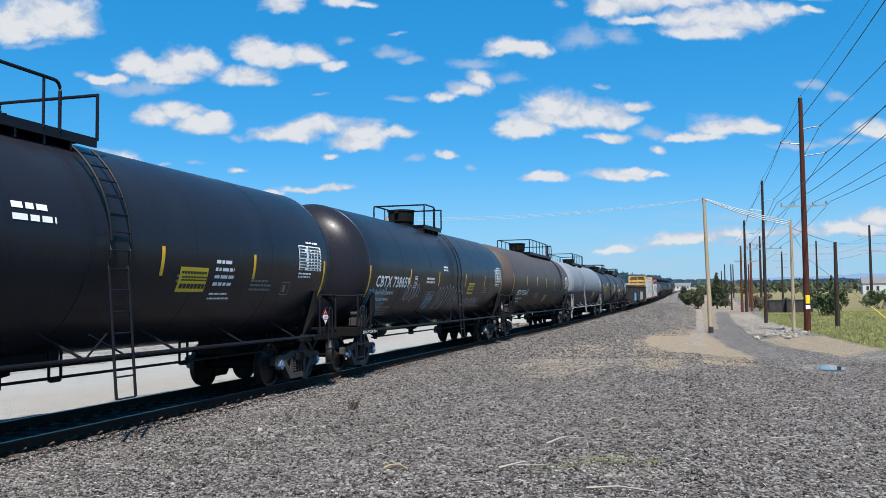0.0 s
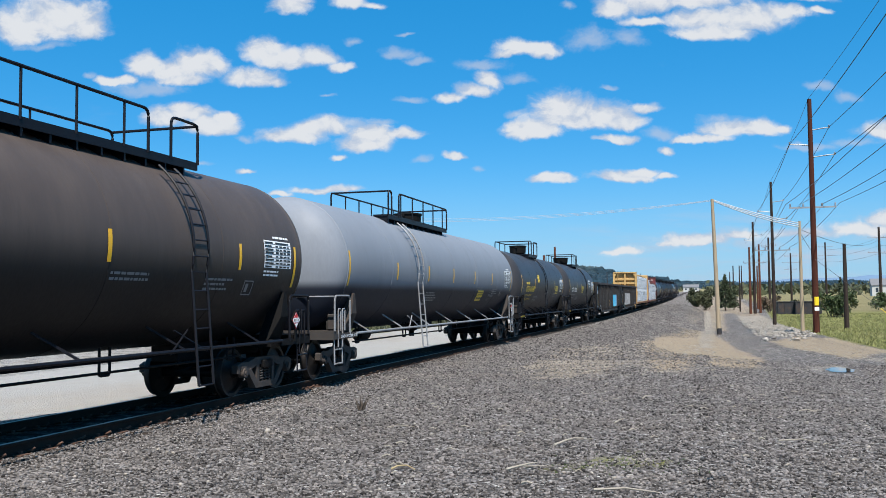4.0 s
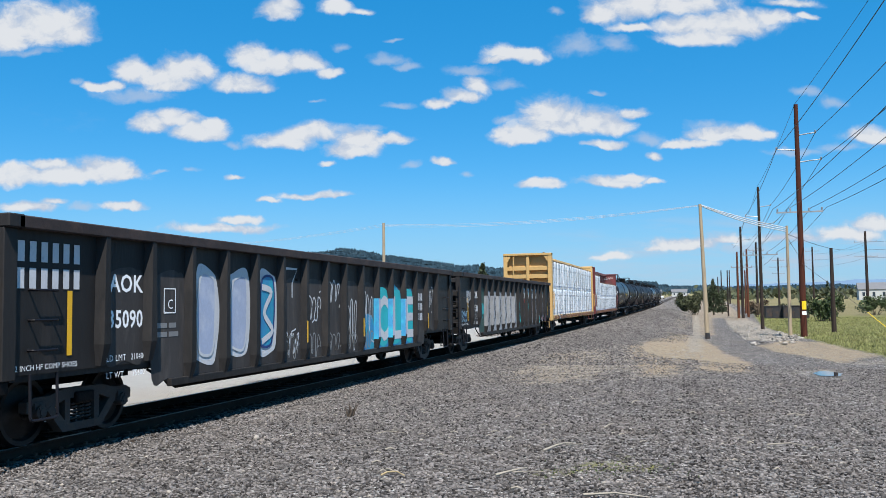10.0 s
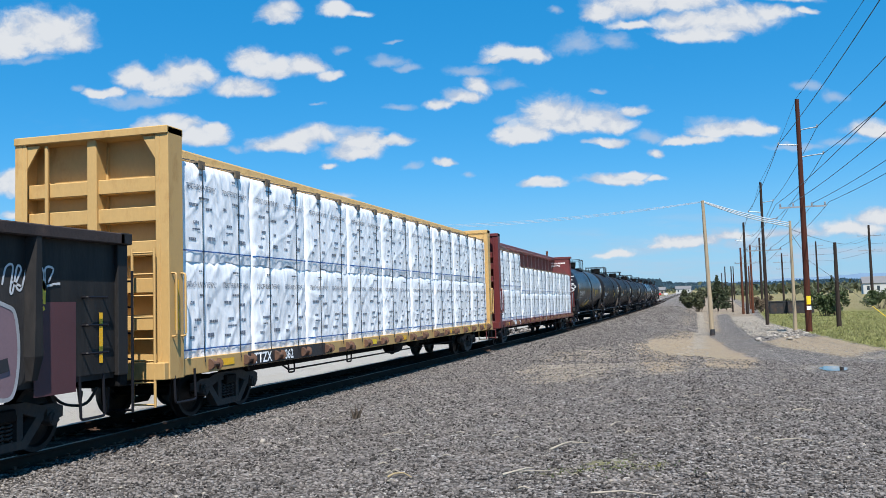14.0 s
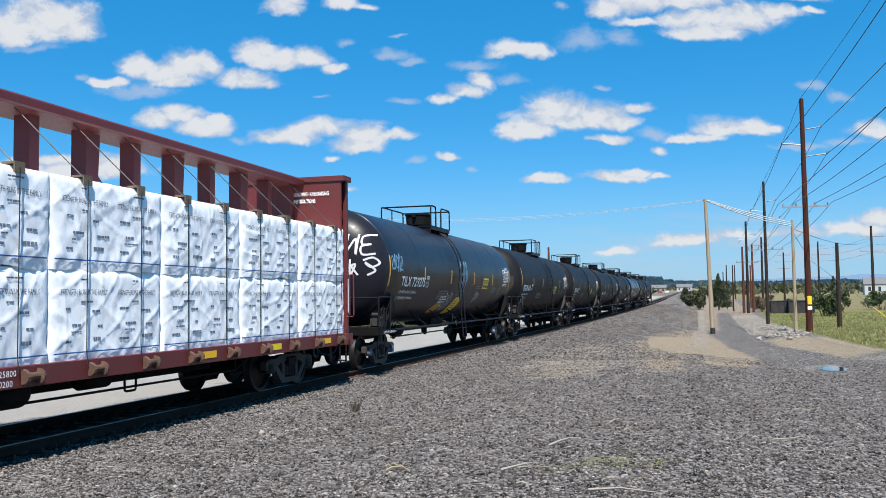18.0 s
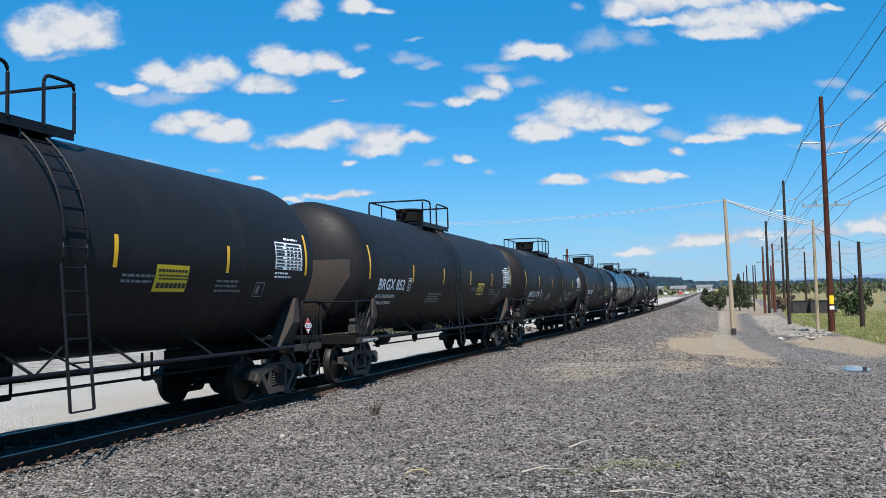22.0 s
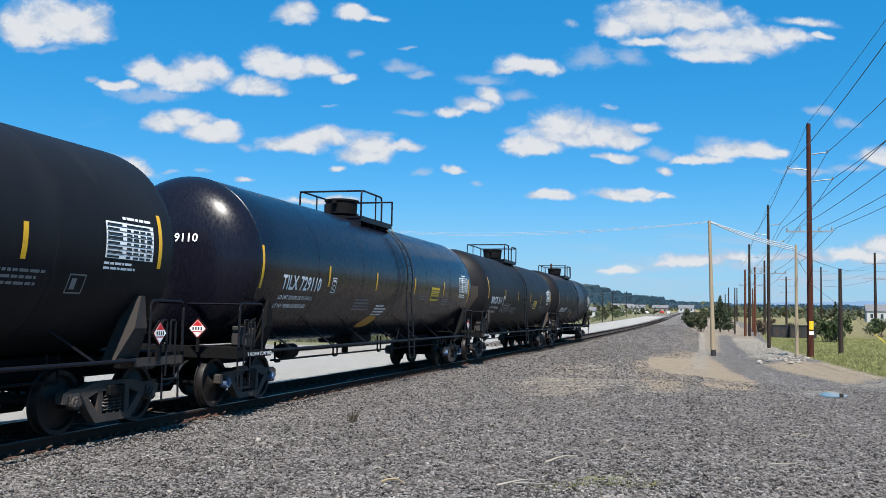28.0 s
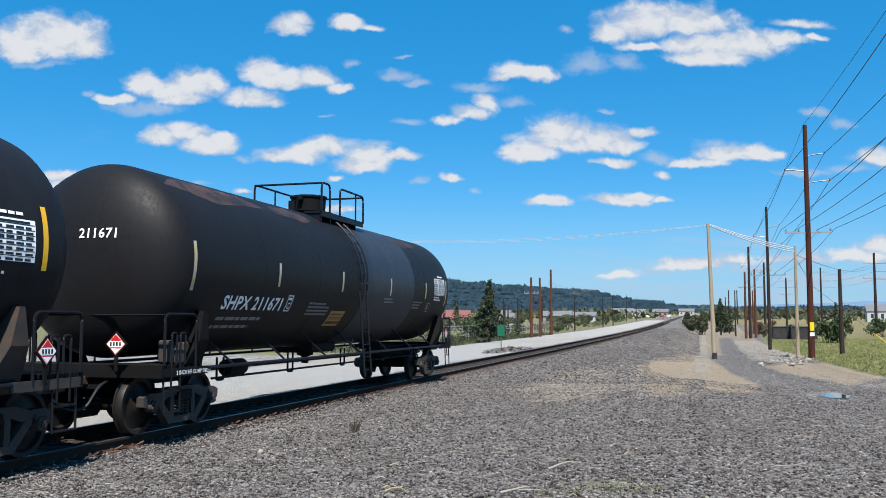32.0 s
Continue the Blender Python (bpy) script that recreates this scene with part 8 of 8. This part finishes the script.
for k in range(3):
    wire((34.7, 200, 13.8 - k * 1.6), (60, 150, 13.8 - k * 1.6), 0.8, 0.02)
    wire((34.7, 200, 13.8 - k * 1.6), (31.8, 260, 14.5 - k * 1.6), 0.6, 0.02)
for (a, b) in (((-19.5, 107.7, 5.3), (-21.8, 215, 7.6)), ((-19.6, 114.5, 6.4), (-22.5, 170, 6.4)), ((-20, 126, 7.4), (-21, 232, 8.2)), ((-19.5, 107.7, 5.3), (-25, 60, 5.2)), ((-22.5, 170, 6.4), (-23, 352, 11))):
    wire(a, b, 0.8, 0.014)
    wire((a[0] - 0.4, a[1], a[2] - 0.2), (b[0] - 0.4, b[1], b[2] - 0.2), 0.9, 0.012)


wire((7.05, 63.0, 4.3), (10.4, 60.25, 1.09), 0.0, 0.012, WIRE, "guy wire of the tall pole")
guard = tagged(part("guy_guard", tube(bmesh.new(), [(10.4, 60.25, 1.09), (11.9, 59.0, -0.45)], 0.022, 8), LABEL_Y), "yellow plastic guard on the pole's guy wire", "guy guard")

# ---------------------------------------------------------------- trees and shrubs
def leaf_cloud(count, spot, size, mat, name, parent, seed, droop=0.0):
    """A crown of many small leaf clumps: spot(rng) gives a place and a size factor."""
    r = np.random.RandomState(seed)
    spots = [spot(r) for _ in range(count)]
    c = np.array([p for p, _ in spots])
    a = (size * np.array([q for _, q in spots]) * r.uniform(0.6, 1.3, count))[:, None]
    u = r.normal(size=(count, 3))
    u /= np.linalg.norm(u, axis=1)[:, None]
    w = np.cross(u, r.normal(size=(count, 3)))
    w /= np.linalg.norm(w, axis=1)[:, None] + 1e-6
    vs = np.stack([c + a * u, c + a * 0.7 * w, c - a * u - a * np.array((0, 0, droop)), c - a * 0.7 * w], 1).reshape(-1, 3)
    return mesh_from(name, vs.tolist(), np.arange(count * 4).reshape(-1, 4).tolist(), mat, parent)


def conifer(x, y, height, width, label, seed, mat=None, leaves=2600):
    t = thing("conifer_tree", label, "tree", "conifers")
    t.matrix_basis = pose(x, y, ground_z(x, y))
    part("trunk", tube(bmesh.new(), [(0, 0, -0.2), (0.02, 0, height * 0.4), (0, 0.02, height * 0.96)], [height * 0.022, height * 0.015, 0.02], 8), BARK, t, "brown bark trunk")
    r = random.Random(seed)
    limbs = []
    z = height * 0.13
    while z < height * 0.97:
        f = 1 - (z / height) ** 1.15
        n = 5 if f > 0.3 else 3
        for k in range(n):
            a = r.uniform(0, 6.28)
            ln = width * f * r.uniform(0.65, 1.12) * (0.75 if z < height * 0.2 else 1)
            limbs.append((z, a, ln))
        z += height * 0.036
    bm = bmesh.new()
    for z, a, ln in limbs[::2]:
        tube(bm, [(0, 0, z), (ln * 0.9 * math.cos(a), ln * 0.9 * math.sin(a), z - ln * 0.12)], [0.03, 0.008], 4)
    tagged(part("branch", bm, BARK, t), kind="stuff")

    def spot(q):
        z, a, ln = limbs[q.randint(len(limbs))]
        d = ln * q.uniform(0.15, 1.0) ** 0.7
        return (d * math.cos(a) + q.normal() * 0.06, d * math.sin(a) + q.normal() * 0.06, z - d * 0.15 + q.normal() * height * 0.012), 1.0

    leaf_cloud(leaves, spot, height * 0.022, mat or NEEDLE, "crown", t, seed, 0.5)
    return t


def shrub(x, y, height, width, label, seed, mat=None, leaves=900, name="shrub"):
    leaves = int(leaves * 1.8)
    t = thing(name, label, "bush", "shrubs")
    t.matrix_basis = pose(x, y, ground_z(x, y))
    r = random.Random(seed)
    lumps = [(r.uniform(-0.5, 0.5) * width, r.uniform(-0.4, 0.4) * width, height * r.uniform(0.25, 0.78), width * r.uniform(0.16, 0.34)) for _ in range(9)]
    bm = bmesh.new()
    for lx, ly, lz, lr in lumps:
        tube(bm, [(lx * 0.2, ly * 0.2, -0.1), (lx * 0.7, ly * 0.7, lz * 0.6), (lx, ly, lz)], [0.05, 0.03, 0.01], 5)
    tagged(part("stem", bm, BARK, t), kind="stuff")

    def spot(q):
        lx, ly, lz, lr = lumps[q.randint(9)]
        v = q.normal(size=3)
        v /= np.linalg.norm(v)
        d = lr * q.uniform(0.3, 1.05)
        return (lx + v[0] * d, ly + v[1] * d, max(0.05, lz + v[2] * d * height / width * 0.8)), 1.0

    leaf_cloud(leaves, spot, max(0.05, height * 0.045), mat or LEAF, "crown", t, seed)
    return t


conifer(-19.8, 86.2, 6.2, 2.2, "bushy green pine standing at the lot's edge", 3, leaves=7000)
conifer(3.9, 174, 6.8, 2.3, "dark dense juniper beside the embankment", 5, leaves=5200)
conifer(5.6, 181, 4.8, 1.6, "dark dense juniper beside the embankment", 6, leaves=2600)
shrub(0.5, 176, 4.8, 3.9, "olive green shrub on the embankment", 7, LEAF_DULL, 1400)
shrub(-0.9, 198, 4.4, 3.4, "olive green shrub on the embankment", 8, LEAF_DULL, 1400)
shrub(16.3, 128, 3.9, 3.7, "dense green shrub in the field", 10, leaves=1500)
shrub(18.2, 131, 2.9, 2.6, "dense green shrub in the field", 11, leaves=1100)
conifer(19, 140, 5.6, 1.4, "small pointed spruce in the field", 12, leaves=900)
shrub(29.8, 165, 3.6, 4.2, "round green shrub in the field", 13, leaves=1500)
shrub(10.6, 158, 3.0, 2.6, "brown leafless shrub by the bins", 14, surface("dry_twigs", (0.12, 0.085, 0.055), 0.8, vary=0.3, bump=0.0), 700)
shrub(12.4, 150, 2.6, 2.6, "brown leafless shrub by the bins", 15, LEAF_DULL, 600)
rr = random.Random(4)
for k in range(44):
    y = rr.uniform(105, 330)
    x = -21.5 - rr.random() ** 1.3 * 26 - (y - 100) * 0.02
    shrub(x, y, rr.uniform(1.4, 3.4), rr.uniform(2.0, 4.4), "green shrub beyond the gravel lot", 100 + k, (LEAF, LEAF_DULL)[k % 2], 420)
for k in range(12):
    y = rr.uniform(130, 420)
    conifer(-26 - rr.random() * 45 - (y - 100) * 0.05, y, rr.uniform(3.5, 7), rr.uniform(0.9, 1.6), "green conifer beyond the lot", 200 + k, leaves=500)
for k in range(6):
    shrub(-20.8 - rr.random() * 5, rr.uniform(72, 100), rr.uniform(0.7, 1.8), rr.uniform(1.4, 2.4), "low green shrub at the lot's edge", 300 + k, (LEAF, LEAF_DULL)[k % 2], 380)


# ---------------------------------------------------------------- small things on the ground
sign = thing("station_sign", "small green sign on a thin post by the track", "sign")
sign.matrix_basis = pose(-14.16, 65.6, ground_z(-14.16, 65.6))
part("post", boxes((-0.025, 0.025, -0.025, 0.025, -0.2, 1.75)), GREEN_SIGN, sign)
part("panel", boxes((-0.27, 0.27, -0.05, -0.03, 0.98, 1.82), bevel=0.01), GREEN_SIGN, sign, "plain green enamel panel")
mound_r = random.Random(9)
m_spots, m_sizes = [], []
for _ in range(900):
    a, d = mound_r.uniform(0, 6.28), mound_r.random() ** 0.6
    x, y = -13.2 + 1.2 * d * math.cos(a), 64 + 7.0 * d * math.sin(a)
    m_spots.append((x, y, ground_z(x, y) + 0.28 * (1 - d) * mound_r.random()))
    m_sizes.append(mound_r.uniform(0.05, 0.12))
tagged(scatter("ballast_pile", m_spots, m_sizes, STONES), "low pile of dark spare ballast by the sign", "gravel", kind="stuff")

water = bmesh.new()
pool = curve_through([(-0.8, -0.1), (-0.5, 0.5), (0.1, 0.8), (0.7, 0.6), (0.95, 0.0), (0.6, -0.45), (0.0, -0.6), (-0.55, -0.5)], 5, True)
water.faces.new([water.verts.new((p.x * (0.46 + 0.05 * math.sin(p.y * 9)), p.y * 1.45, 0)) for p in pool])
wm = bpy.data.materials.new("puddle_water")
wm.use_nodes = True
wb = wm.node_tree.nodes["Principled BSDF"]
wb.inputs["Base Color"].default_value, wb.inputs["Roughness"].default_value, wb.inputs["IOR"].default_value = (0.03, 0.035, 0.04, 1), 0.03, 1.33
wb.inputs["Specular IOR Level"].default_value = 0.9
puddle = tagged(part("puddle", water, wm), "shallow puddle mirroring the blue sky on the path", "water", kind="structure")
puddle.matrix_basis = pose(3.85, 29.2, PUDDLE_Z + zt(29.6) + 0.016)


def twig(x, y, pts, r, mat, label):
    bm = tube(bmesh.new(), [(a, b, ground_z(x + a, y + b) - ground_z(x, y) + c) for a, b, c in pts], [r * (1 - 0.6 * k / (len(pts) - 1)) for k in range(len(pts))], 6)
    o = tagged(part("twig", bm, mat), label, "twig", "twigs on the ballast")
    o.matrix_basis = pose(x, y, ground_z(x, y) + 0.03)


twig(-3.35, 9.45, [(0, 0, 0), (0.06, 0.05, 0.03), (0.16, 0.07, 0.04), (0.27, 0.02, 0.01)], 0.014, TWIG_Y, "curved straw-coloured stick on the ballast")
twig(-2.05, 9.7, [(-0.05, -0.06, 0), (0.06, 0.06, 0.02), (0.16, 0.20, 0.03), (0.22, 0.34, 0.02)], 0.016, TWIG, "bleached forked stick on the ballast")
twig(-1.95, 9.82, [(0, 0, 0.01), (0.2, -0.02, 0.02), (0.36, 0.0, 0.01)], 0.008, TWIG, "bleached forked stick on the ballast")
twig(-1.75, 11.5, [(-0.1, -0.15, 0), (0.02, 0.08, 0.03), (0.1, 0.22, 0.04), (0.2, 0.45, 0.02)], 0.016, TWIG, "bleached crooked stick on the ballast")
twig(-1.62, 11.75, [(0, 0, 0.02), (0.22, -0.03, 0.03)], 0.009, TWIG, "bleached crooked stick on the ballast")
twig(-4.6, 12.8, [(0, 0, 0), (0.12, 0.12, 0.02), (0.28, 0.06, 0.02), (0.4, 0.1, 0.0)], 0.009, TWIG, "thin pale twig on the ballast")
twig(-1.05, 8.75, [(0, 0, 0), (0.3, 0.02, 0.02), (0.62, -0.03, 0.0)], 0.014, TWIG, "pale stick lying on the ballast")
twig(0.9, 12.6, [(0, 0, 0), (0.3, 0.1, 0.02), (0.5, 0.0, 0.0)], 0.012, TWIG, "pale stick lying on the ballast")
twig(-1.31, 13.75, [(0, -0.1, 0), (0.06, 0.1, 0.03), (0.12, 0.25, 0.02)], 0.013, TWIG, "bleached stick on the ballast")
twig(-1.1, 16.7, [(0, 0, 0), (0.05, 0.15, 0.03), (0.14, 0.4, 0.02)], 0.015, TWIG, "bleached stick on the ballast")
twig(1.55, 16.0, [(-0.08, 0, 0), (0.06, 0.06, 0.03), (0.2, -0.03, 0.02)], 0.013, TWIG, "pale stick lying on the ballast")
rt = random.Random(31)
for _ in range(70):
    y = rt.uniform(9, 27)
    x = rt.uniform(-0.42 * y, 0.16 * y)
    ln = rt.uniform(0.05, 0.14)
    a = rt.uniform(-0.6, 0.6)
    twig(x, y, [(0, 0, 0), (ln * math.cos(a) * 0.5, ln * math.sin(a), 0.02), (ln * math.cos(a), ln * math.sin(a), 0.0)], rt.uniform(0.008, 0.016), TWIG, "bleached wood chip on the ballast")
stone = scatter("pale_rock", [(-6.3, 12.24, ground_z(-6.3, 12.24) + 0.03)], [0.07], PALE_STONE)
tagged(stone, "single pale rock on the ballast", "rock")


def tufts(name, count, place, height, label, seed, mat=GRASS):
    r = random.Random(seed)
    vs, fs = [], []
    while len(fs) < count:
        x, y = place(r)
        z = ground_z(x, y)
        a, h = r.uniform(0, 6.28), height * r.uniform(0.5, 1.4)
        w = 0.012 + 0.0006 * y
        lx, ly = r.uniform(-0.5, 0.5) * h, r.uniform(-0.5, 0.5) * h
        i = len(vs)
        vs += [(x - w * math.cos(a), y - w * math.sin(a), z - 0.01), (x + w * math.cos(a), y + w * math.sin(a), z - 0.01), (x + lx, y + ly, z + h)]
        fs.append((i, i + 1, i + 2))
    return tagged(mesh_from(name, vs, fs, mat), label, "grass", kind="stuff")


def verge(r):
    y = 30 + 120 * r.random() ** 1.6
    edge = lerp_rows([(20, 11), (34, 7.4), (45, 7.6), (52, 7.2), (63, 6.6), (120, 8.2), (400, 22)], y)
    return edge + 0.2 + (0.22 * y - edge + 3) * r.random(), y


tufts("grass_verge", 26000, verge, 0.11, "tall spring grass beside the path", 1)
tufts("weeds", 240, lambda r: (r.gauss(-0.95, 0.5), r.gauss(10.2, 0.35)), 0.02, "small green weeds among the ballast", 2, LEAF)
tufts("lot_grass", 6000, lambda r: (r.uniform(-30, -20.3), r.uniform(60, 130)), 0.3, "rough grass beyond the gravel lot", 3, LEAF_DULL)
tufts("dead_weed", 26, lambda r: (-5.95 + r.gauss(0, 0.03), 15.2 + r.gauss(0, 0.03)), 0.22, "single dry weed standing in the ballast", 4, BARK)


# ---------------------------------------------------------------- sheds, houses and the horizon
def house(x, y, w, d, h, wall, roof, label, turn=0.0, windows=3):
    t = thing("house", label, "building", "distant buildings")
    t.matrix_basis = pose(x, y, ground_z(x, y), 0, 0, turn)
    part("wall", boxes((-w / 2, w / 2, -d / 2, d / 2, -0.5, h)), wall, t)
    bm = bmesh.new()
    e = 0.35
    a = [bm.verts.new(p) for p in ((-w / 2 - e, -d / 2 - e, h), (-w / 2 - e, d / 2 + e, h), (-w / 2 - e, 0, h + d * 0.28), (w / 2 + e, -d / 2 - e, h), (w / 2 + e, d / 2 + e, h), (w / 2 + e, 0, h + d * 0.28))]
    for q in ((0, 2, 1), (3, 4, 5), (0, 3, 5, 2), (2, 5, 4, 1), (0, 1, 4, 3)):
        bm.faces.new([a[i] for i in q])
    bmesh.ops.recalc_face_normals(bm, faces=bm.faces)
    part("roof", bm, roof, t)
    for k in range(windows):
        q = -w / 2 + w * (k + 0.5) / windows
        part("window", boxes((q - 0.5, q + 0.5, -d / 2 - 0.03, -d / 2 + 0.02, h * 0.35, h * 0.75)), GLASS, t)


house(-70, 262, 12, 6, 2.0, WALL_T, ROOF_R, "low tan building with a red roof", 10, 5)
house(-58, 262, 9, 7, 2.4, WALL_W, ROOF_G, "low white house with a grey roof", -8)
house(-52, 240, 7, 5, 2.2, WALL_W, ROOF_G, "low white house with a grey roof", 20)
house(-44, 290, 9, 6, 2.4, WALL_T, ROOF_G, "low tan house with a grey roof", 5)
house(-82, 300, 12, 7, 2.6, WALL_W, ROOF_R, "low white building with a red roof", 15)
house(-40, 330, 8, 5, 2.2, WALL_W, ROOF_G, "low white house with a grey roof", 0)
house(-34, 520, 10, 7, 3, WALL_W, ROOF_G, "small white house far down the line", 12)
house(-22, 560, 9, 7, 3, WALL_T, ROOF_G, "small tan house far down the line", -6)
house(-48, 600, 14, 8, 3.5, WALL_W, ROOF_G, "white barn far down the line", 6)
house(-8, 640, 10, 7, 3, WALL_W, ROOF_G, "far white house beyond the rails", 0)
house(76, 395, 22, 10, 4.2, WALL_W, ROOF_G, "white flat building beyond the field", -5, 6)
house(104, 420, 18, 10, 5, WALL_W, ROOF_G, "white flat building beyond the field", -5, 5)

fence = thing("chain_link_fence", "grey chain-link fence beyond the gravel lot", "fence")
post_mesh = None
for k in range(34):
    y = 82 + 3 * k
    x = -24.5 - 0.02 * k
    if post_mesh is None:
        o = part("post", tube(bmesh.new(), [(0, 0, -0.2), (0, 0, 1.7)], 0.03, 6), INSULATOR, fence)
        post_mesh = o.data
    else:
        o = child("post", post_mesh, fence)
    o.matrix_basis = pose(x, y, ground_z(x, y))
for z in (0.5, 1.1, 1.65):
    part("rail", tube(bmesh.new(), [(-24.5 - 0.02 * k, 82 + 3 * k, ground_z(-24.5, 82 + 3 * k) + z) for k in range(34)], 0.02, 5), INSULATOR, fence)

for x, y, w, lab in ((12.4, 147, 3.2, "dark open-topped steel bin on grass"), (14.6, 146, 2.6, "dark open-topped steel bin on grass"), (16.2, 146.5, 1.8, "dark steel bin with scrap on top")):
    t = thing("steel_bin", lab, "container", "steel bins")
    t.matrix_basis = pose(x, y, ground_z(x, y))
    part("body", boxes((-w / 2, w / 2, -1, 1, 0, 1.9), bevel=0.05), BIN, t)
    for k in range(4):
        q = -w / 2 + 0.15 + (w - 0.3) * k / 3
        part("rib", boxes((q - 0.06, q + 0.06, -1.07, -1.0, 0, 1.85)), BIN, t)
    part("rim", boxes((-w / 2 - 0.06, w / 2 + 0.06, -1.08, 1.08, 1.82, 1.95)), BIN, t)


def car_far(x, y, mat, label, turn):
    t = thing("parked_car", label, "car", "parked cars")
    t.matrix_basis = pose(x, y, ground_z(x, y), 0, 0, turn)
    bm = bmesh.new()
    slab(bm, [(-2.1, 0.35), (-2.1, 0.8), (-1.2, 0.92), (-0.6, 1.42), (0.9, 1.45), (1.6, 0.98), (2.1, 0.85), (2.1, 0.35)], -0.85, 0.85)
    part("body", bm, mat, t)
    part("window", boxes((-0.87, 0.87, -0.5, 0.95, 1.0, 1.33)), GLASS, t)
    for a in (-1.3, 1.3):
        for b in (-0.8, 0.8):
            part("wheel", lathe(bmesh.new(), [(0, -0.1), (0.32, -0.1), (0.32, 0.1), (0, 0.1)], "X", 14, (b, a, 0.32)), BLACK, t)


car_far(-26, 480, CAR_W, "white car far down the road", 20)
car_far(-19, 500, CAR_R, "red car far down the road", 10)
car_far(-14.5, 470, CAR_W, "white car far down the road", 0)
car_far(88, 330, CAR_W, "white car beyond the field", 80)
car_far(-47, 205, CAR_W, "white car beyond the lot", 70)

# wooded ridge and mountains; the blue of distance is in their colours
HILL = [(-1.6, 0.075), (-0.9, 0.078), (-0.62, 0.070), (-0.48, 0.060), (-0.40, 0.066), (-0.29, 0.050), (-0.2735, 0.0455), (-0.194, 0.0395), (-0.13, 0.0335), (-0.081, 0.0245), (-0.021, 0.0175), (0.06, 0.0150), (0.2, 0.0150), (0.6, 0.02), (1.4, 0.03)]
vs, fs = [], []
cols, rows_n = 260, 12
for i in range(cols + 1):
    az = -1.6 + 3.0 * i / cols
    for j in range(rows_n + 1):
        t = j / rows_n
        y = 1500 + 900 * t
        foot = zt(1500) - 2
        rise = lerp_rows(HILL, az) * 2400 + 1.8
        z = foot + (rise - foot) * smooth(0, 1, t) + 9 * noise.noise(Vector((az * 40, t * 5, 0))) * t
        vs.append((az * y, y, z))
fs = [(i * (rows_n + 1) + j, (i + 1) * (rows_n + 1) + j, (i + 1) * (rows_n + 1) + j + 1, i * (rows_n + 1) + j + 1) for i in range(cols) for j in range(rows_n)]
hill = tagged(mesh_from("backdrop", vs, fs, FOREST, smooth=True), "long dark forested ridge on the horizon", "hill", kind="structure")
tv, tf = [], []
rh = random.Random(8)
for _ in range(16000):
    az = rh.uniform(-0.75, 0.3)
    t = rh.random() ** 0.6
    i, j = int((az + 1.6) / 3.0 * cols), min(rows_n, int(t * rows_n + 0.5))
    bx, by, bz = vs[i * (rows_n + 1) + j]
    bx, by = bx + rh.uniform(-14, 14), by + rh.uniform(-35, 35)
    h, w = (rh.uniform(3, 7), rh.uniform(3, 6)) if az < -0.03 else (rh.uniform(1.5, 4), rh.uniform(2, 5))
    k = len(tv)
    tv += [(bx - w, by - w, bz - 2), (bx + w, by - w, bz - 2), (bx, by + w, bz - 2), (bx, by, bz + h)]
    tf += [(k, k + 1, k + 3), (k + 1, k + 2, k + 3), (k + 2, k, k + 3)]
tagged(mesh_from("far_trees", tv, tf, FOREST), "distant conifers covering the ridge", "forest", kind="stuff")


def far_clump(q):
    y = 430 + 1050 * q.rand() ** 1.2
    az = q.uniform(-0.6, 0.35)
    x = az * y
    if abs(x - TX) < 14:
        x += 30
    d = q.normal(size=3)
    return (x + d[0] * 3.5, y + d[1] * 3, zt(y) - 0.6 + abs(d[2]) * 2.0), 1.0 + q.rand()


tagged(leaf_cloud(16000, far_clump, 0.95, LEAF_DULL, "far_hedges", None, 77), "scattered trees and hedges far across the plain", "trees", kind="stuff")
MOUNT = [(-0.2, 0.016), (0.02, 0.017), (0.08, 0.019), (0.12, 0.0195), (0.15, 0.0205), (0.165, 0.0222), (0.19, 0.0212), (0.24, 0.019), (0.4, 0.026), (0.8, 0.02)]
vs = []
for i in range(161):
    az = -0.2 + i / 160
    e = lerp_rows(MOUNT, az) + 0.0012 * noise.noise(Vector((az * 60, 0, 0)))
    for y, z in ((3900, 20), (4300, (e * 4300 + 1.8) * 0.75), (4600, e * 4600 + 1.8)):
        vs.append((az * y, y, z))
fs = [(i * 3 + j, (i + 1) * 3 + j, (i + 1) * 3 + j + 1, i * 3 + j + 1) for i in range(160) for j in range(2)]
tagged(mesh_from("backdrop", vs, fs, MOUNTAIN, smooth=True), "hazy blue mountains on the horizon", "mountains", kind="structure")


# ---------------------------------------------------------------- what moves
def run(t):
    """How far the train has rolled, in metres."""
    return 10.42745 * t - 0.0131555 * t * t + 0.000142511 * t ** 3


def car_pose(index, t):
    y = CARS[index][1] - run(t)
    return pose(TX, y, zt(y), math.degrees(math.atan2(zt(y + 6) - zt(y - 6), 12)))


def motions():
    step = 2 / FPS
    for index, (car, start) in CARS.items():
        walk(car, [(float(k), car_pose(index, k)) for k in range(33)])
    for bundle, index, m in LOADS:
        walk(bundle, [(float(k), car_pose(index, k) @ m) for k in range(33)])
    for ws, index, y in WHEELSETS:
        start = CARS[index][1] + y
        turn, rows, k = 0.0, [(0.0, 0.0)], 1
        while k * step <= 32.0001:
            t = k * step
            if -12 < start - run(t) < 55:
                turn += (run(t) - run(t - step)) / WHEEL_R
                rows.append((t, turn))
            k += 1
        if rows[-1][0] < 31.99:
            rows.append((32.0, turn))
        walk(ws, [(t, pose(0, y, WHEEL_R, math.degrees(a))) for t, a in rows])


motions()
